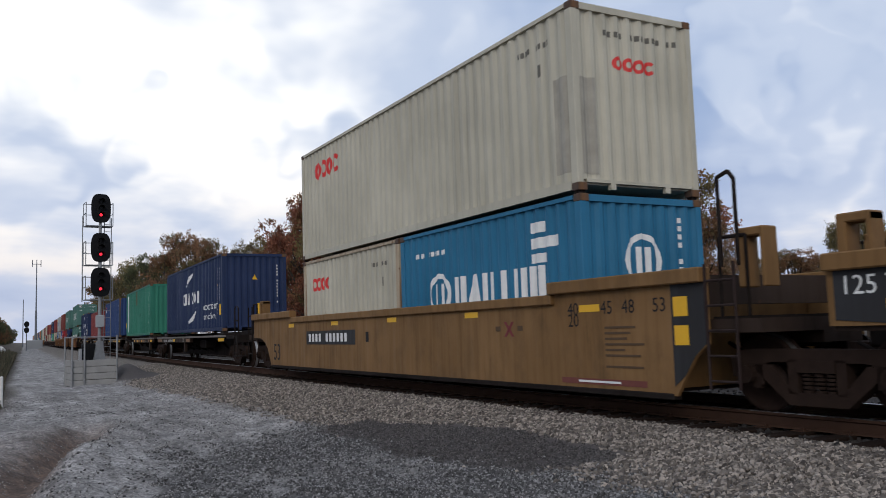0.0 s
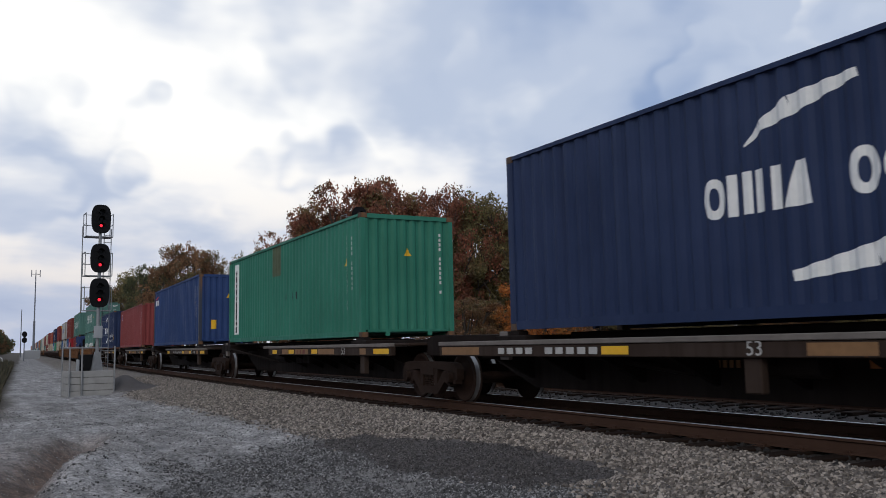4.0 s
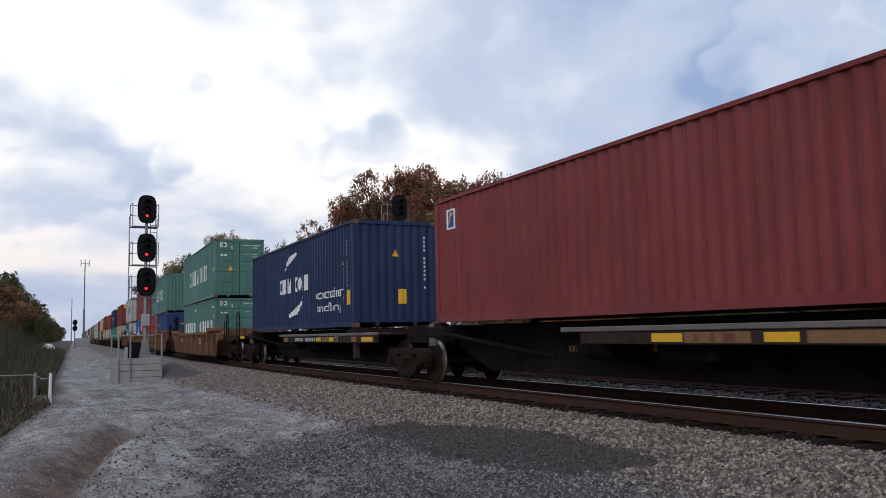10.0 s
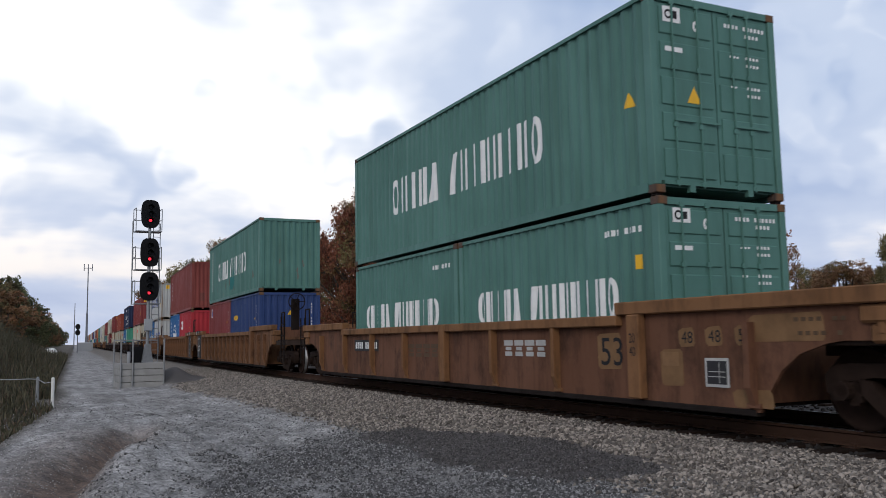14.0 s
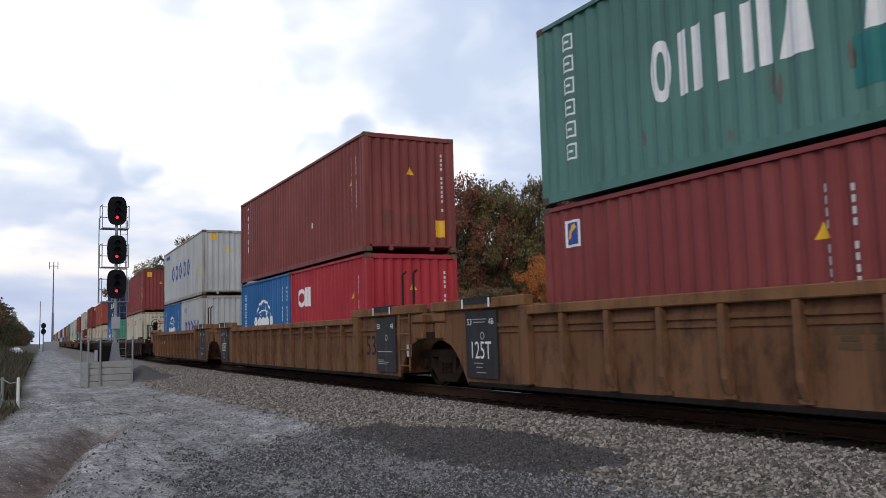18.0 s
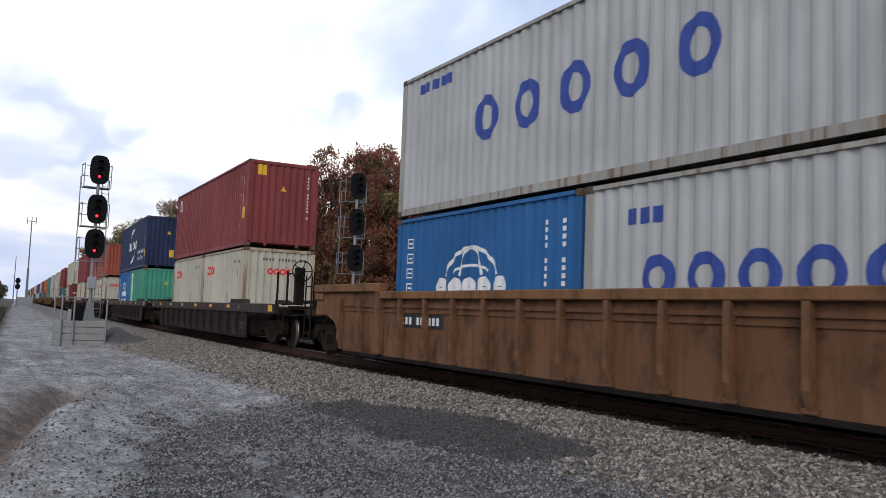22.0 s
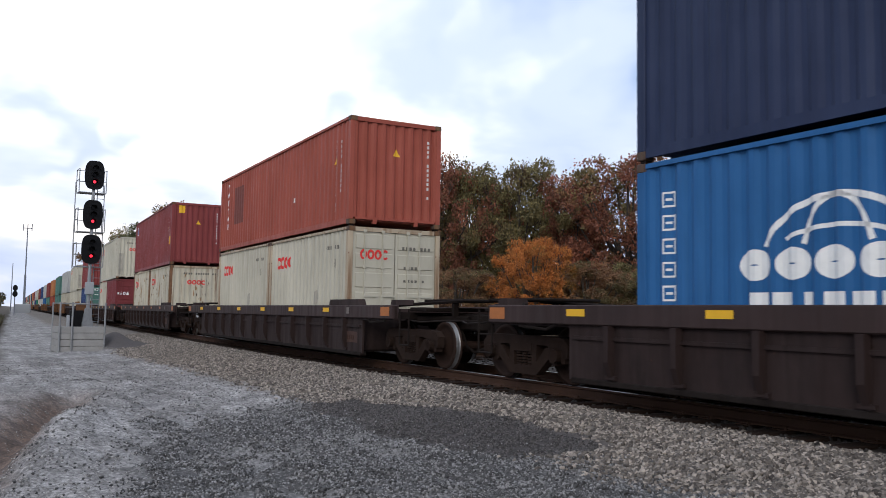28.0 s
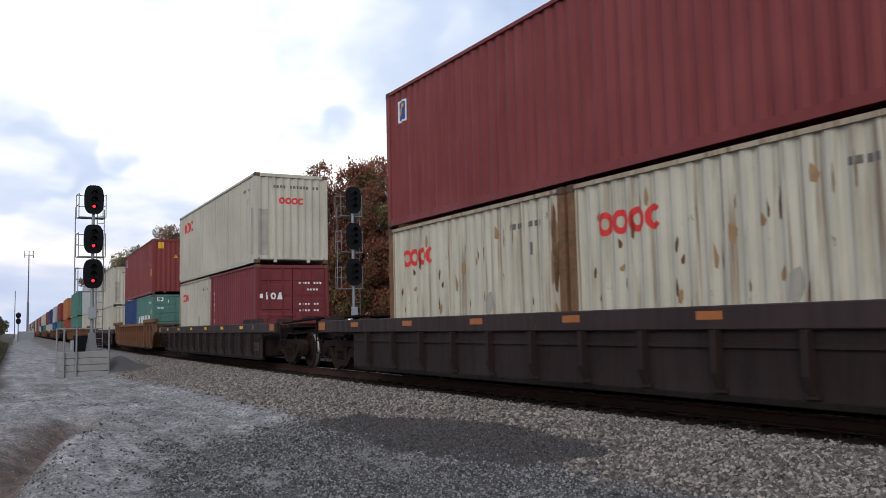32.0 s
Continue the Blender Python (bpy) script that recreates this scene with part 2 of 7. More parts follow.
CREAM = (0.50, 0.48, 0.40)
MAT = {
    "oocl": paint("cream_paint", (0.47, 0.435, 0.34), 0.45, 0.10, seed=1),
    "oocl_rusty": paint("cream_paint_rusty", (0.52, 0.475, 0.365), 0.75, 0.55, seed=2, dirt_color=(0.22, 0.15, 0.08)),
    "cream_frame": paint("cream_frame_rusting", (0.40, 0.32, 0.22), 0.8, 0.7, seed=18, dirt_color=(0.17, 0.085, 0.04)),
    "grey_frame": paint("grey_frame_rusting", (0.33, 0.31, 0.27), 0.8, 0.6, seed=19, dirt_color=(0.20, 0.11, 0.055)),
    "casting": paint("rusty_casting", (0.075, 0.050, 0.038), 0.7, 0.7, 0.8, seed=33, dirt_color=(0.03, 0.02, 0.015)),
    "patch_red": plain("dull_red_patch", (0.15, 0.045, 0.035), 0.7, var=0.3),
    "cosco_grey": paint("pale_grey_paint", (0.42, 0.42, 0.40), 0.5, 0.15, seed=3),
    "cma": paint("navy_paint", (0.009, 0.022, 0.070), 0.35, 0.05, seed=4),
    "cma_dark": paint("navy_paint_dark", (0.012, 0.022, 0.062), 0.35, 0.05, seed=5),
    "apl": paint("blue_paint", (0.015, 0.042, 0.135), 0.4, 0.1, seed=6),
    "hanjin": paint("teal_blue_paint", (0.014, 0.135, 0.245), 0.4, 0.1, seed=7),
    "cosco_blue": paint("bright_blue_paint", (0.012, 0.100, 0.265), 0.35, 0.1, seed=8),
    "seaco": paint("dull_navy_paint", (0.018, 0.042, 0.135), 0.4, 0.1, seed=9),
    "dong": paint("jade_green_paint", (0.022, 0.165, 0.105), 0.4, 0.15, seed=10),
    "dong_light": paint("mint_green_paint", (0.050, 0.255, 0.165), 0.4, 0.12, seed=31),
    "china": paint("sea_green_paint", (0.076, 0.180, 0.148), 0.5, 0.14, seed=11),
    "flor": paint("brick_red_paint", (0.20, 0.034, 0.031), 0.35, 0.1, seed=12),
    "triton": paint("red_brown_paint", (0.185, 0.037, 0.028), 0.4, 0.15, seed=13),
    "triton_orange": paint("orange_red_paint", (0.295, 0.062, 0.036), 0.45, 0.12, seed=14),
    "maroon": paint("maroon_paint", (0.165, 0.026, 0.028), 0.35, 0.1, seed=15),
    "cai": paint("signal_red_paint", (0.36, 0.020, 0.028), 0.35, 0.08, seed=16),
    "orange": paint("orange_paint", (0.42, 0.16, 0.06), 0.35, 0.1, seed=17),
    "white": plain("white_marking", (0.72, 0.71, 0.68), 0.55, var=0.15),
    "print_white": plain("printed_white", (0.52, 0.50, 0.48), 0.6, var=0.3, scale=12),
    "worn_white": plain("worn_white_marking", (0.40, 0.385, 0.36), 0.7, var=0.35, scale=6),
    "red_mark": plain("red_marking", (0.62, 0.035, 0.03), 0.55, var=0.15),
    "blue_mark": plain("navy_marking", (0.03, 0.06, 0.26), 0.55, var=0.15),
    "black_mark": plain("black_marking", (0.022, 0.021, 0.022), 0.75, var=0.2, spec=0.12),
    "yellow": plain("yellow_sticker", (0.72, 0.40, 0.02), 0.45, var=0.12),
    "orange_mark": plain("orange_reflector", (0.36, 0.12, 0.03), 0.5, var=0.3),
    "rust_post": plain("rusted_corner_post", (0.165, 0.085, 0.043), 0.85, var=0.75, scale=7),
    "rust_pale": plain("pale_rust_stain", (0.30, 0.185, 0.095), 0.85, var=0.4, scale=9),
    "rust_dark": plain("dark_rust_scrape", (0.060, 0.038, 0.026), 0.85, var=0.5, scale=9),
    "halo": plain("older_ochre_paint", (0.185, 0.104, 0.050), 0.8, var=0.45, scale=4, spec=0.15),
    "rust_mark": plain("rust_blot", (0.125, 0.062, 0.030), 0.85, var=0.5, scale=9),
    "teal_patch": plain("teal_patch", (0.020, 0.150, 0.140), 0.6, var=0.25, scale=4),
    "mint_patch": plain("mint_patch", (0.045, 0.150, 0.105), 0.7, var=0.3, scale=4),
    "grime": plain("grimy_patch", (0.13, 0.12, 0.10), 0.8, var=0.3),
    "mustard": paint("mustard_paint", (0.195, 0.102, 0.034), 0.5, 0.10, 0.7, seed=20, dirt_color=(0.07, 0.042, 0.020), streak=0.4),
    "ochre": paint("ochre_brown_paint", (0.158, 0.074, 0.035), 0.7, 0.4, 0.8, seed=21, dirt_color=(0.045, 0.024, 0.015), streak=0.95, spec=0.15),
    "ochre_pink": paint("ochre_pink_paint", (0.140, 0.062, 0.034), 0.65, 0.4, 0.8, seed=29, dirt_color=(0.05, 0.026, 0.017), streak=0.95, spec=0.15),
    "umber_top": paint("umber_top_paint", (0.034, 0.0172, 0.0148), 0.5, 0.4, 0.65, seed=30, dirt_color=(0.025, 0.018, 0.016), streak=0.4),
    # brighter copy of the ochre: light on the top chord put into the colour
    "ochre_top": paint("ochre_lit_paint", (0.205, 0.098, 0.042), 0.7, 0.45, 0.75, seed=25, dirt_color=(0.07, 0.036, 0.02), streak=0.75, spec=0.15),
    "umber": paint("umber_paint", (0.0265, 0.0150, 0.0130), 0.6, 0.4, 0.75, seed=22, dirt_color=(0.013, 0.0085, 0.0075), streak=0.6, spec=0.18),
    # dirty underframe steel; its colour also carries the shade below the cars
    "soot": paint("sooty_shaded_steel", (0.0120, 0.0078, 0.0062), 0.5, 0.25, 0.85, seed=23, dirt_color=(0.005, 0.0038, 0.0032), spec=0.1),
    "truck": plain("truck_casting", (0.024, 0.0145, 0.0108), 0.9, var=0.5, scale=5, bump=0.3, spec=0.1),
    "tread": plain("polished_tread", (0.30, 0.29, 0.28), 0.45, 0.9, var=0.1),
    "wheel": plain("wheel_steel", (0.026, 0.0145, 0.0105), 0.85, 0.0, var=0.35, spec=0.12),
    "deck_plate": plain("worn_deck_plate", (0.14, 0.12, 0.105), 0.7, var=0.5, scale=4),
    "blue_frame": paint("blue_frame_grimy", (0.035, 0.042, 0.058), 0.8, 0.6, seed=26, dirt_color=(0.05, 0.04, 0.035)),
    "dull_plate": plain("dull_tan_plate", (0.20, 0.105, 0.045), 0.6, var=0.35),
    "black_panel": paint("black_panel_paint", (0.022, 0.021, 0.022), 0.4, 0.1, 0.6, seed=24),
    "rail_side": plain("rusty_rail", (0.050, 0.0265, 0.0175), 0.9, 0.0, var=0.35, scale=3, spec=0.12),
    "rail_top": plain("polished_rail", (0.50, 0.50, 0.51), 0.32, 1.0, var=0.1),
    "tie": plain("creosoted_timber", (0.017, 0.0105, 0.0078), 0.95, var=0.5, scale=4, bump=0.5, spec=0.1),
    "galv": plain("galvanised_steel", (0.24, 0.245, 0.25), 0.55, 0.4, var=0.3),
    "signal_black": plain("signal_black", (0.0085, 0.0085, 0.0095), 0.75, var=0.2, spec=0.12),
    "grey_box": plain("grey_cabinet", (0.30, 0.31, 0.32), 0.5, var=0.15),
    "concrete": plain("concrete", (0.29, 0.283, 0.27), 0.9, var=0.3, scale=3, bump=0.4),
    "white_post": plain("white_post", (0.66, 0.65, 0.62), 0.6, var=0.2),
    "dark_pole": plain("dark_pole", (0.16, 0.17, 0.19), 0.7, var=0.2),
    "wire": plain("wire_steel", (0.30, 0.30, 0.30), 0.6, 0.4, var=0.2),
}


def glow(name, color, strength):
    m, nt, b = material(name)
    b.inputs["Base Color"].default_value = (*dark(color, 0.3), 1)
    b.inputs["Emission Color"].default_value = (*color, 1)
    b.inputs["Emission Strength"].default_value = strength
    return m


MAT["red_lamp"] = glow("lit_red_lens", (1.0, 0.03, 0.06), 1.5)
MAT["dead_lamp"] = plain("unlit_lens", (0.008, 0.006, 0.006), 0.35, spec=0.15)


# ---- building blocks ----
def part(name, bm, mat, parent, label="", smooth=False):
    """Link a bmesh as one mesh object under a thing or part."""
    bmesh.ops.recalc_face_normals(bm, faces=bm.faces[:])
    me = bpy.data.meshes.new(name)
    bm.to_mesh(me)
    bm.free()
    if smooth:
        for p in me.polygons:
            p.use_smooth = True
    return link(name, me, mat, parent, label)


def link(name, me, mat, parent, label=""):
    """Link a mesh that several objects may share; the material sits on the object."""
    if not me.materials:
        me.materials.append(None)
    ob = new(name, me)
    ob.material_slots[0].link = "OBJECT"
    ob.material_slots[0].material = MAT[mat] if isinstance(mat, str) else mat
    if parent is not None:
        ob.parent = parent
    if label:
        ob["label"] = label
    return ob


MESHES = {}


def shared(key, make, smooth=False):
    """A mesh built once by make(bm) and used again."""
    if key not in MESHES:
        bm = bmesh.new()
        make(bm)
        bmesh.ops.recalc_face_normals(bm, faces=bm.faces[:])
        me = bpy.data.meshes.new(str(key[0]))
        bm.to_mesh(me)
        bm.free()
        if smooth:
            for p in me.polygons:
                p.use_smooth = True
        MESHES[key] = me
    return MESHES[key]


def box(bm, x0, x1, y0, y1, z0, z1):
    v = [bm.verts.new(p) for p in ((x0, y0, z0), (x1, y0, z0), (x1, y1, z0), (x0, y1, z0), (x0, y0, z1), (x1, y0, z1), (x1, y1, z1), (x0, y1, z1))]
    for f in ((0, 3, 2, 1), (4, 5, 6, 7), (0, 1, 5, 4), (1, 2, 6, 5), (2, 3, 7, 6), (3, 0, 4, 7)):
        bm.faces.new([v[i] for i in f])


def bevel_box(bm, x0, x1, y0, y1, z0, z1, r=0.015):
    """A box with its upright and level edges chamfered."""
    n0 = len(bm.verts)
    bm2 = bmesh.new()
    box(bm2, x0, x1, y0, y1, z0, z1)
    bmesh.ops.bevel(bm2, geom=bm2.edges[:], offset=r, segments=1, affect="EDGES")
    me = bpy.data.meshes.new("tmp")
    bm2.to_mesh(me)
    bm2.free()
    bm.from_mesh(me)
    bpy.data.meshes.remove(me)


def prism(bm, pts, a, b, axis="x"):
    """A polygon of (y, z) or (x, z) or (x, y) points drawn out from a to b along the axis."""
    def at(p, q):
        return {"x": (q, p[0], p[1]), "y": (p[0], q, p[1]), "z": (p[0], p[1], q)}[axis]
    lo, hi = [bm.verts.new(at(p, a)) for p in pts], [bm.verts.new(at(p, b)) for p in pts]
    bm.faces.new(lo)
    bm.faces.new(hi)
    n = len(pts)
    for i in range(n):
        bm.faces.new((lo[i], lo[(i + 1) % n], hi[(i + 1) % n], hi[i]))


def tube(bm, p0, p1, r0, r1=None, seg=8, caps=True):
    p0, p1 = Vector(p0), Vector(p1)
    r1 = r0 if r1 is None else r1
    d = (p1 - p0).normalized()
    u = d.orthogonal().normalized()
    w = d.cross(u)
    rings = []
    for p, r in ((p0, r0), (p1, r1)):
        rings.append([bm.verts.new(p + (u * math.cos(2 * math.pi * i / seg) + w * math.sin(2 * math.pi * i / seg)) * r) for i in range(seg)])
    for i in range(seg):
        bm.faces.new((rings[0][i], rings[0][(i + 1) % seg], rings[1][(i + 1) % seg], rings[1][i]))
    if caps:
        bm.faces.new(rings[0])
        bm.faces.new(rings[1])


def pipe(bm, pts, r, seg=6):
    for a, b in zip(pts, pts[1:]):
        tube(bm, a, b, r, seg=seg)


def thing(name, label, category, group="", kind=""):
    return tagged(new(name), label, category, group, kind)


# ---- the track's line ----
FACE, CURVE, BEND = 7.782, 0.001066, 51.7
CENTRE = FACE + 1.22
SPACING2 = 5.0


def line(s, off=0.0):
    """The place (x, y) and heading at s metres along the track, off metres to its right side."""
    if s <= 0:
        p, th = (CENTRE, s), 0.0
    elif s <= BEND:
        th = CURVE * s
        p = (CENTRE + (1 - math.cos(th)) / CURVE, math.sin(th) / CURVE)
    else:
        th = CURVE * BEND
        p = (CENTRE + (1 - math.cos(th)) / CURVE + (s - BEND) * math.sin(th), math.sin(th) / CURVE + (s - BEND) * math.cos(th))
    return p[0] + off * math.cos(th), p[1] - off * math.sin(th), th


def rolled(t):
    """Metres that the train has rolled since the start: it gathers a little speed."""
    return 7.8759 * t + 0.0303 * t * t / 2 + 0.000516 * t ** 3 / 6


def train_pose(s, z, t):
    x, y, th = line(s - rolled(t))
    return pose(x, y, z, 0, 0, -math.degrees(th))


MOVING = []      # (thing, s at the start, height)
WHEELS = []      # (wheelset, its place on the truck, angle at the start)


# ---- ground ----
def smooth(a, b, x):
    t = min(1.0, max(0.0, (x - a) / (b - a)))
    return t * t * (3 - 2 * t)


def table(pairs, u):
    for (a, za), (b, zb) in zip(pairs, pairs[1:]):
        if u <= b:
            k = min(1.0, max(0.0, (u - a) / (b - a)))
            return za + (zb - za) * k
    return pairs[-1][1]


# height over distance to the left of the near track's centre
PROFILE = [(-60, -1.1), (-20, -1.0), (-9.5, -0.8), (-7.4, -0.27), (-6.5, -0.21), (-3.6, -0.21), (-2.5, -0.30), (-1.5, -0.21),
           (1.45, -0.21), (1.95, -0.25), (2.5, -0.36), (3.3, -0.45), (5.0, -0.52), (8.2, -0.58), (9.0, -0.66), (10.2, -0.85), (12.0, -0.7), (15, 0.0), (20, 0.5), (40, 1.0), (200, 0.0)]


def track_x(y):
    if y <= 0:
        return CENTRE
    if y <= BEND:
        return CENTRE + CURVE * y * y / 2
    return CENTRE + CURVE * BEND ** 2 / 2 + math.tan(CURVE * BEND) * (y - BEND)


def road(x, y):
    """The road's own grid, which lies a little askew to the track's."""
    return 1.0027 * x + -0.0038 * y, 0.0117 * x + 1.0276 * y


def gully(x, y):
    """Distance to the right of the gully's line."""
    x, y = road(x, y)
    return (x - (0.78 + 0.235 * (y - 13.0))) * 0.97 + 0.15 * noise.noise((0.0, y * 0.8, 21))


def near_gully(y):
    return smooth(6.0, 8.0, y) * (1 - smooth(17.0, 19.5, y))


def mound(x, y):
    """A low heap of pale stone dust on the gully's right side."""
    x, y = road(x, y)
    dx, dy = x - (1.25 + 0.16 * (y - 12.5)), y - 12.6
    return math.exp(-(dx / 0.62) ** 2 - (dy / 1.9) ** 2)


def coarse(x, y):
    """Where the road is strewn with coarse dark grit."""
    x, y = road(x, y)
    k = (1 - smooth(11.8, 15.2, y + 1.8 * noise.noise((x * 0.7, y * 0.5, 31)))) * smooth(1.5, 2.2, x + 0.22 * (10 - y) + 0.5 * noise.noise((x, y, 33)))
    k = max(k, 0.8 * math.exp(-((x - 2.75) / 0.30) ** 2 - ((y - 21.5) / 0.5) ** 2))
    return smooth(-2, 6, y) * k * (0.45 + 0.55 * smooth(-0.35, 0.25, noise.noise((x * 0.9, y * 0.55, 35)) + 0.3 * noise.noise((x * 3.1, y * 2.1, 36))))


def ground_z(x, y):
    u = track_x(y) - x
    z = table(PROFILE, u)
    if u > 2.5:
        z -= smooth(2.5, 4.5, u) * 0.14 * smooth(12, 40, y)
        z += 0.05 * noise.noise((x * 0.7, y * 0.5, 0)) + 0.025 * noise.noise((x * 2.3, y * 2.1, 5))
        # a washed-out gully beside the camera, a low bank along it, and ruts
        g = gully(x, y)
        z -= 0.40 * math.exp(-(g / 0.40) ** 2) * near_gully(y)
        z += 0.07 * math.exp(-((g - 0.72) / 0.25) ** 2) * near_gully(y) + 0.05 * math.exp(-((g + 0.9) / 0.35) ** 2) * near_gully(y)
        p, q = road(x, y)
        z += mound(x, y) * 0.26 - 0.10 * math.exp(-((p - 2.0) / 0.7) ** 2 - ((q - 15.3) / 0.35) ** 2) + 0.05 * math.exp(-((p - 2.6) / 0.9) ** 2 - ((q - 16.6) / 0.5) ** 2)
        z -= 0.06 * math.exp(-((u - 6.1) / 0.22) ** 2) + 0.06 * math.exp(-((u - 4.6) / 0.22) ** 2)
        z += 0.030 * noise.noise((x * 1.7, y * 1.3, 28)) * (1 - smooth(22, 34, y)) + 0.045 * noise.noise((x * 4.0, y * 3.2, 8)) * (1 - smooth(18, 40, y))
    if abs(x - 6.3) < 2.5 and abs(y - 38.2) < 5:
        z += 0.62 * math.exp(-((x - 6.0) / 0.62) ** 2 - ((y - 37.9) / 1.9) ** 2)
    if abs(u) > 1.9 and u <= 2.5:
        z += 0.03 * noise.noise((x * 1.5, y * 1.5, 2))
    return z


def patch_amount(x, y):
    """The dark spread of fine cinder beside the ballast."""
    x, y = road(x, y)
    dx, dy = x - (5.75 - 0.06 * (y - 10.5)), y - 10.5
    r = math.hypot(dx / 1.0, dy / 3.5) + 0.34 * noise.noise((x * 0.9, y * 0.5, 9)) + 0.12 * noise.noise((x * 3.1, y * 2.2, 14))
    heap = math.hypot((x - 6.05) / 1.0, (y - 39.2) / 4.2) + 0.3 * noise.noise((x * 1.1, y * 0.6, 9))
    return max(1 - smooth(0.80, 1.06, r), 0.9 * (1 - smooth(0.75, 1.05, heap)))


def axis(stops):
    out = []
    for (a, b, step) in stops:
        n = max(1, round((b - a) / step))
        out += [a + (b - a) * i / n for i in range(n)]
    return out + [stops[-1][1]]


def ground_sheet():
    us = axis([(-1600, -200, 200), (-200, -40, 20), (-40, -10, 2.0), (-10, -1.4, 0.45), (-1.4, 1.4, 0.7), (1.4, 5.5, 0.12), (5.5, 12, 0.22), (12, 30, 1.5), (30, 200, 20), (200, 1600, 200)])
    ys = axis([(-60, 2, 3), (2, 26, 0.16), (26, 60, 0.5), (60, 160, 3), (160, 500, 20), (500, 3000, 150)])
    verts, att = [], {"ballast": [], "cinder": [], "grass": [], "bed": [], "dirt": [], "coarse": []}
    for y in ys:
        tx = track_x(y)
        for u in us:
            x = tx - u
            verts.append((x, y, ground_z(x, y)))
            edge = 0.35 * noise.noise((x * 0.8, y * 0.35, 3))
            toe = 3.3 + 0.022 * min(y, 45) + edge
            att["ballast"].append((1 - smooth(toe - 0.35, toe + 0.5, u)) * (1 - smooth(8.6, 10.0, -u)))
            att["cinder"].append(patch_amount(x, y) if 2 < y < 46 and 1.5 < u < 6 else 0.0)
            left = smooth(8.15, 8.75, u - 1.15 * (1 - smooth(16, 26, y)) + 0.45 * noise.noise((x * 0.3, y * 0.12, 7)) + 0.01 * min(y, 40))
            # bed: ground under the cars and across to the second track, coloured near black
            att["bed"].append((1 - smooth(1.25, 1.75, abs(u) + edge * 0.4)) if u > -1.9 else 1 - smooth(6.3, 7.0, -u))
            att["coarse"].append(coarse(x, y) if -2 < y < 24 and u < 8.5 else 0.0)
            gl = gully(x, y) + 0.12 * noise.noise((x * 3, y * 3, 17))
            att["dirt"].append((math.exp(-((gl + 0.05) / 0.50) ** 4) * 0.97 if gl > -0.05 else (0.97 - 0.60 * smooth(0.2, 0.8, -gl)) * (1 - smooth(0.9, 1.9, -gl + 0.5 * noise.noise((x * 1.6, y * 1.2, 51))))) * near_gully(y) if u > 6 else 0.0)
            att["grass"].append(max(left, smooth(9.0, 11.0, -u)))
    n, faces = len(us), []
    for j in range(len(ys) - 1):
        for i in range(n - 1):
            a = j * n + i
            faces.append((a, a + n, a + n + 1, a + 1))
    me = bpy.data.meshes.new("ground")
    me.from_pydata(verts, [], faces)
    for key, values in att.items():
        me.attributes.new(key, "FLOAT", "POINT").data.foreach_set("value", values)
    for p in me.polygons:
        p.use_smooth = True
    m, nt, b = material("gravel_ground")

    def attr(k):
        a = nt.nodes.new("ShaderNodeAttribute")
        a.attribute_name = k
        return a.outputs["Fac"]

    grain = tex_noise(nt, 22.0, 6, 0.75)
    clod = tex_noise(nt, 5.0, 6, 0.72)
    blot = tex_noise(nt, 0.45, 6, 0.62)
    ruts = tex_noise(nt, 1.1, 6, 0.65, (1.3, 0.34, 1))
    vor = nt.nodes.new("ShaderNodeTexVoronoi")
    vor.inputs["Scale"].default_value = 15.0
    co = nt.nodes.new("ShaderNodeTexCoord")
    nt.links.new(co.outputs["Object"], vor.inputs["Vector"])
    grey = ramp_node(nt, vor.outputs["Color"], [(0.1, (0.25, 0.25, 0.25)), (0.9, (1, 1, 1))])
    # the road: compacted pale stone dust, dark damp grit and wheel ruts
    road = mix_color(nt, ramp_node(nt, ruts, [(0.40, (0, 0, 0)), (0.60, (1, 1, 1))]), (0.27, 0.252, 0.240), (0.53, 0.500, 0.475))
    road = mix_color(nt, ramp_node(nt, blot, [(0.42, (0, 0, 0)), (0.64, (0.65, 0.65, 0.65))]), road, (0.60, 0.572, 0.548))
    road = mix_color(nt, 0.7, road, ramp_node(nt, clod, [(0.34, (0.42, 0.42, 0.42)), (0.60, (1, 1, 1))]), "MULTIPLY")
    road = mix_color(nt, 0.7, road, ramp_node(nt, grain, [(0.40, (0.35, 0.35, 0.35)), (0.60, (1, 1, 1))]), "MULTIPLY")
    mott = tex_noise(nt, 1.9, 9, 0.72)
    peb = nt.nodes.new("ShaderNodeTexVoronoi")
    peb.inputs["Scale"].default_value = 34.0
    nt.links.new(co.outputs["Object"], peb.inputs["Vector"])
    pebble = ramp_node(nt, peb.outputs["Color"], [(0.15, (0.42, 0.42, 0.43)), (0.85, (1.25, 1.25, 1.25))])
    road = mix_color(nt, 0.75, road, pebble, "MULTIPLY")
    road = mix_color(nt, 0.85, road, ramp_node(nt, mott, [(0.38, (0.60, 0.60, 0.60)), (0.60, (1.1, 1.1, 1.1))]), "MULTIPLY")
    grit = mix_color(nt, ramp_node(nt, grain, [(0.52, (0, 0, 0)), (0.66, (1, 1, 1))]), (0.040, 0.037, 0.036), (0.21, 0.20, 0.195))
    road = mix_color(nt, attr("coarse"), road, grit)
    stone = mix_color(nt, 0.85, (0.22, 0.186, 0.155), grey, "MULTIPLY")
    stone = mix_color(nt, ramp_node(nt, clod, [(0.30, (0.5, 0.5, 0.5)), (0.55, (0, 0, 0))]), stone, (0.10, 0.088, 0.076))
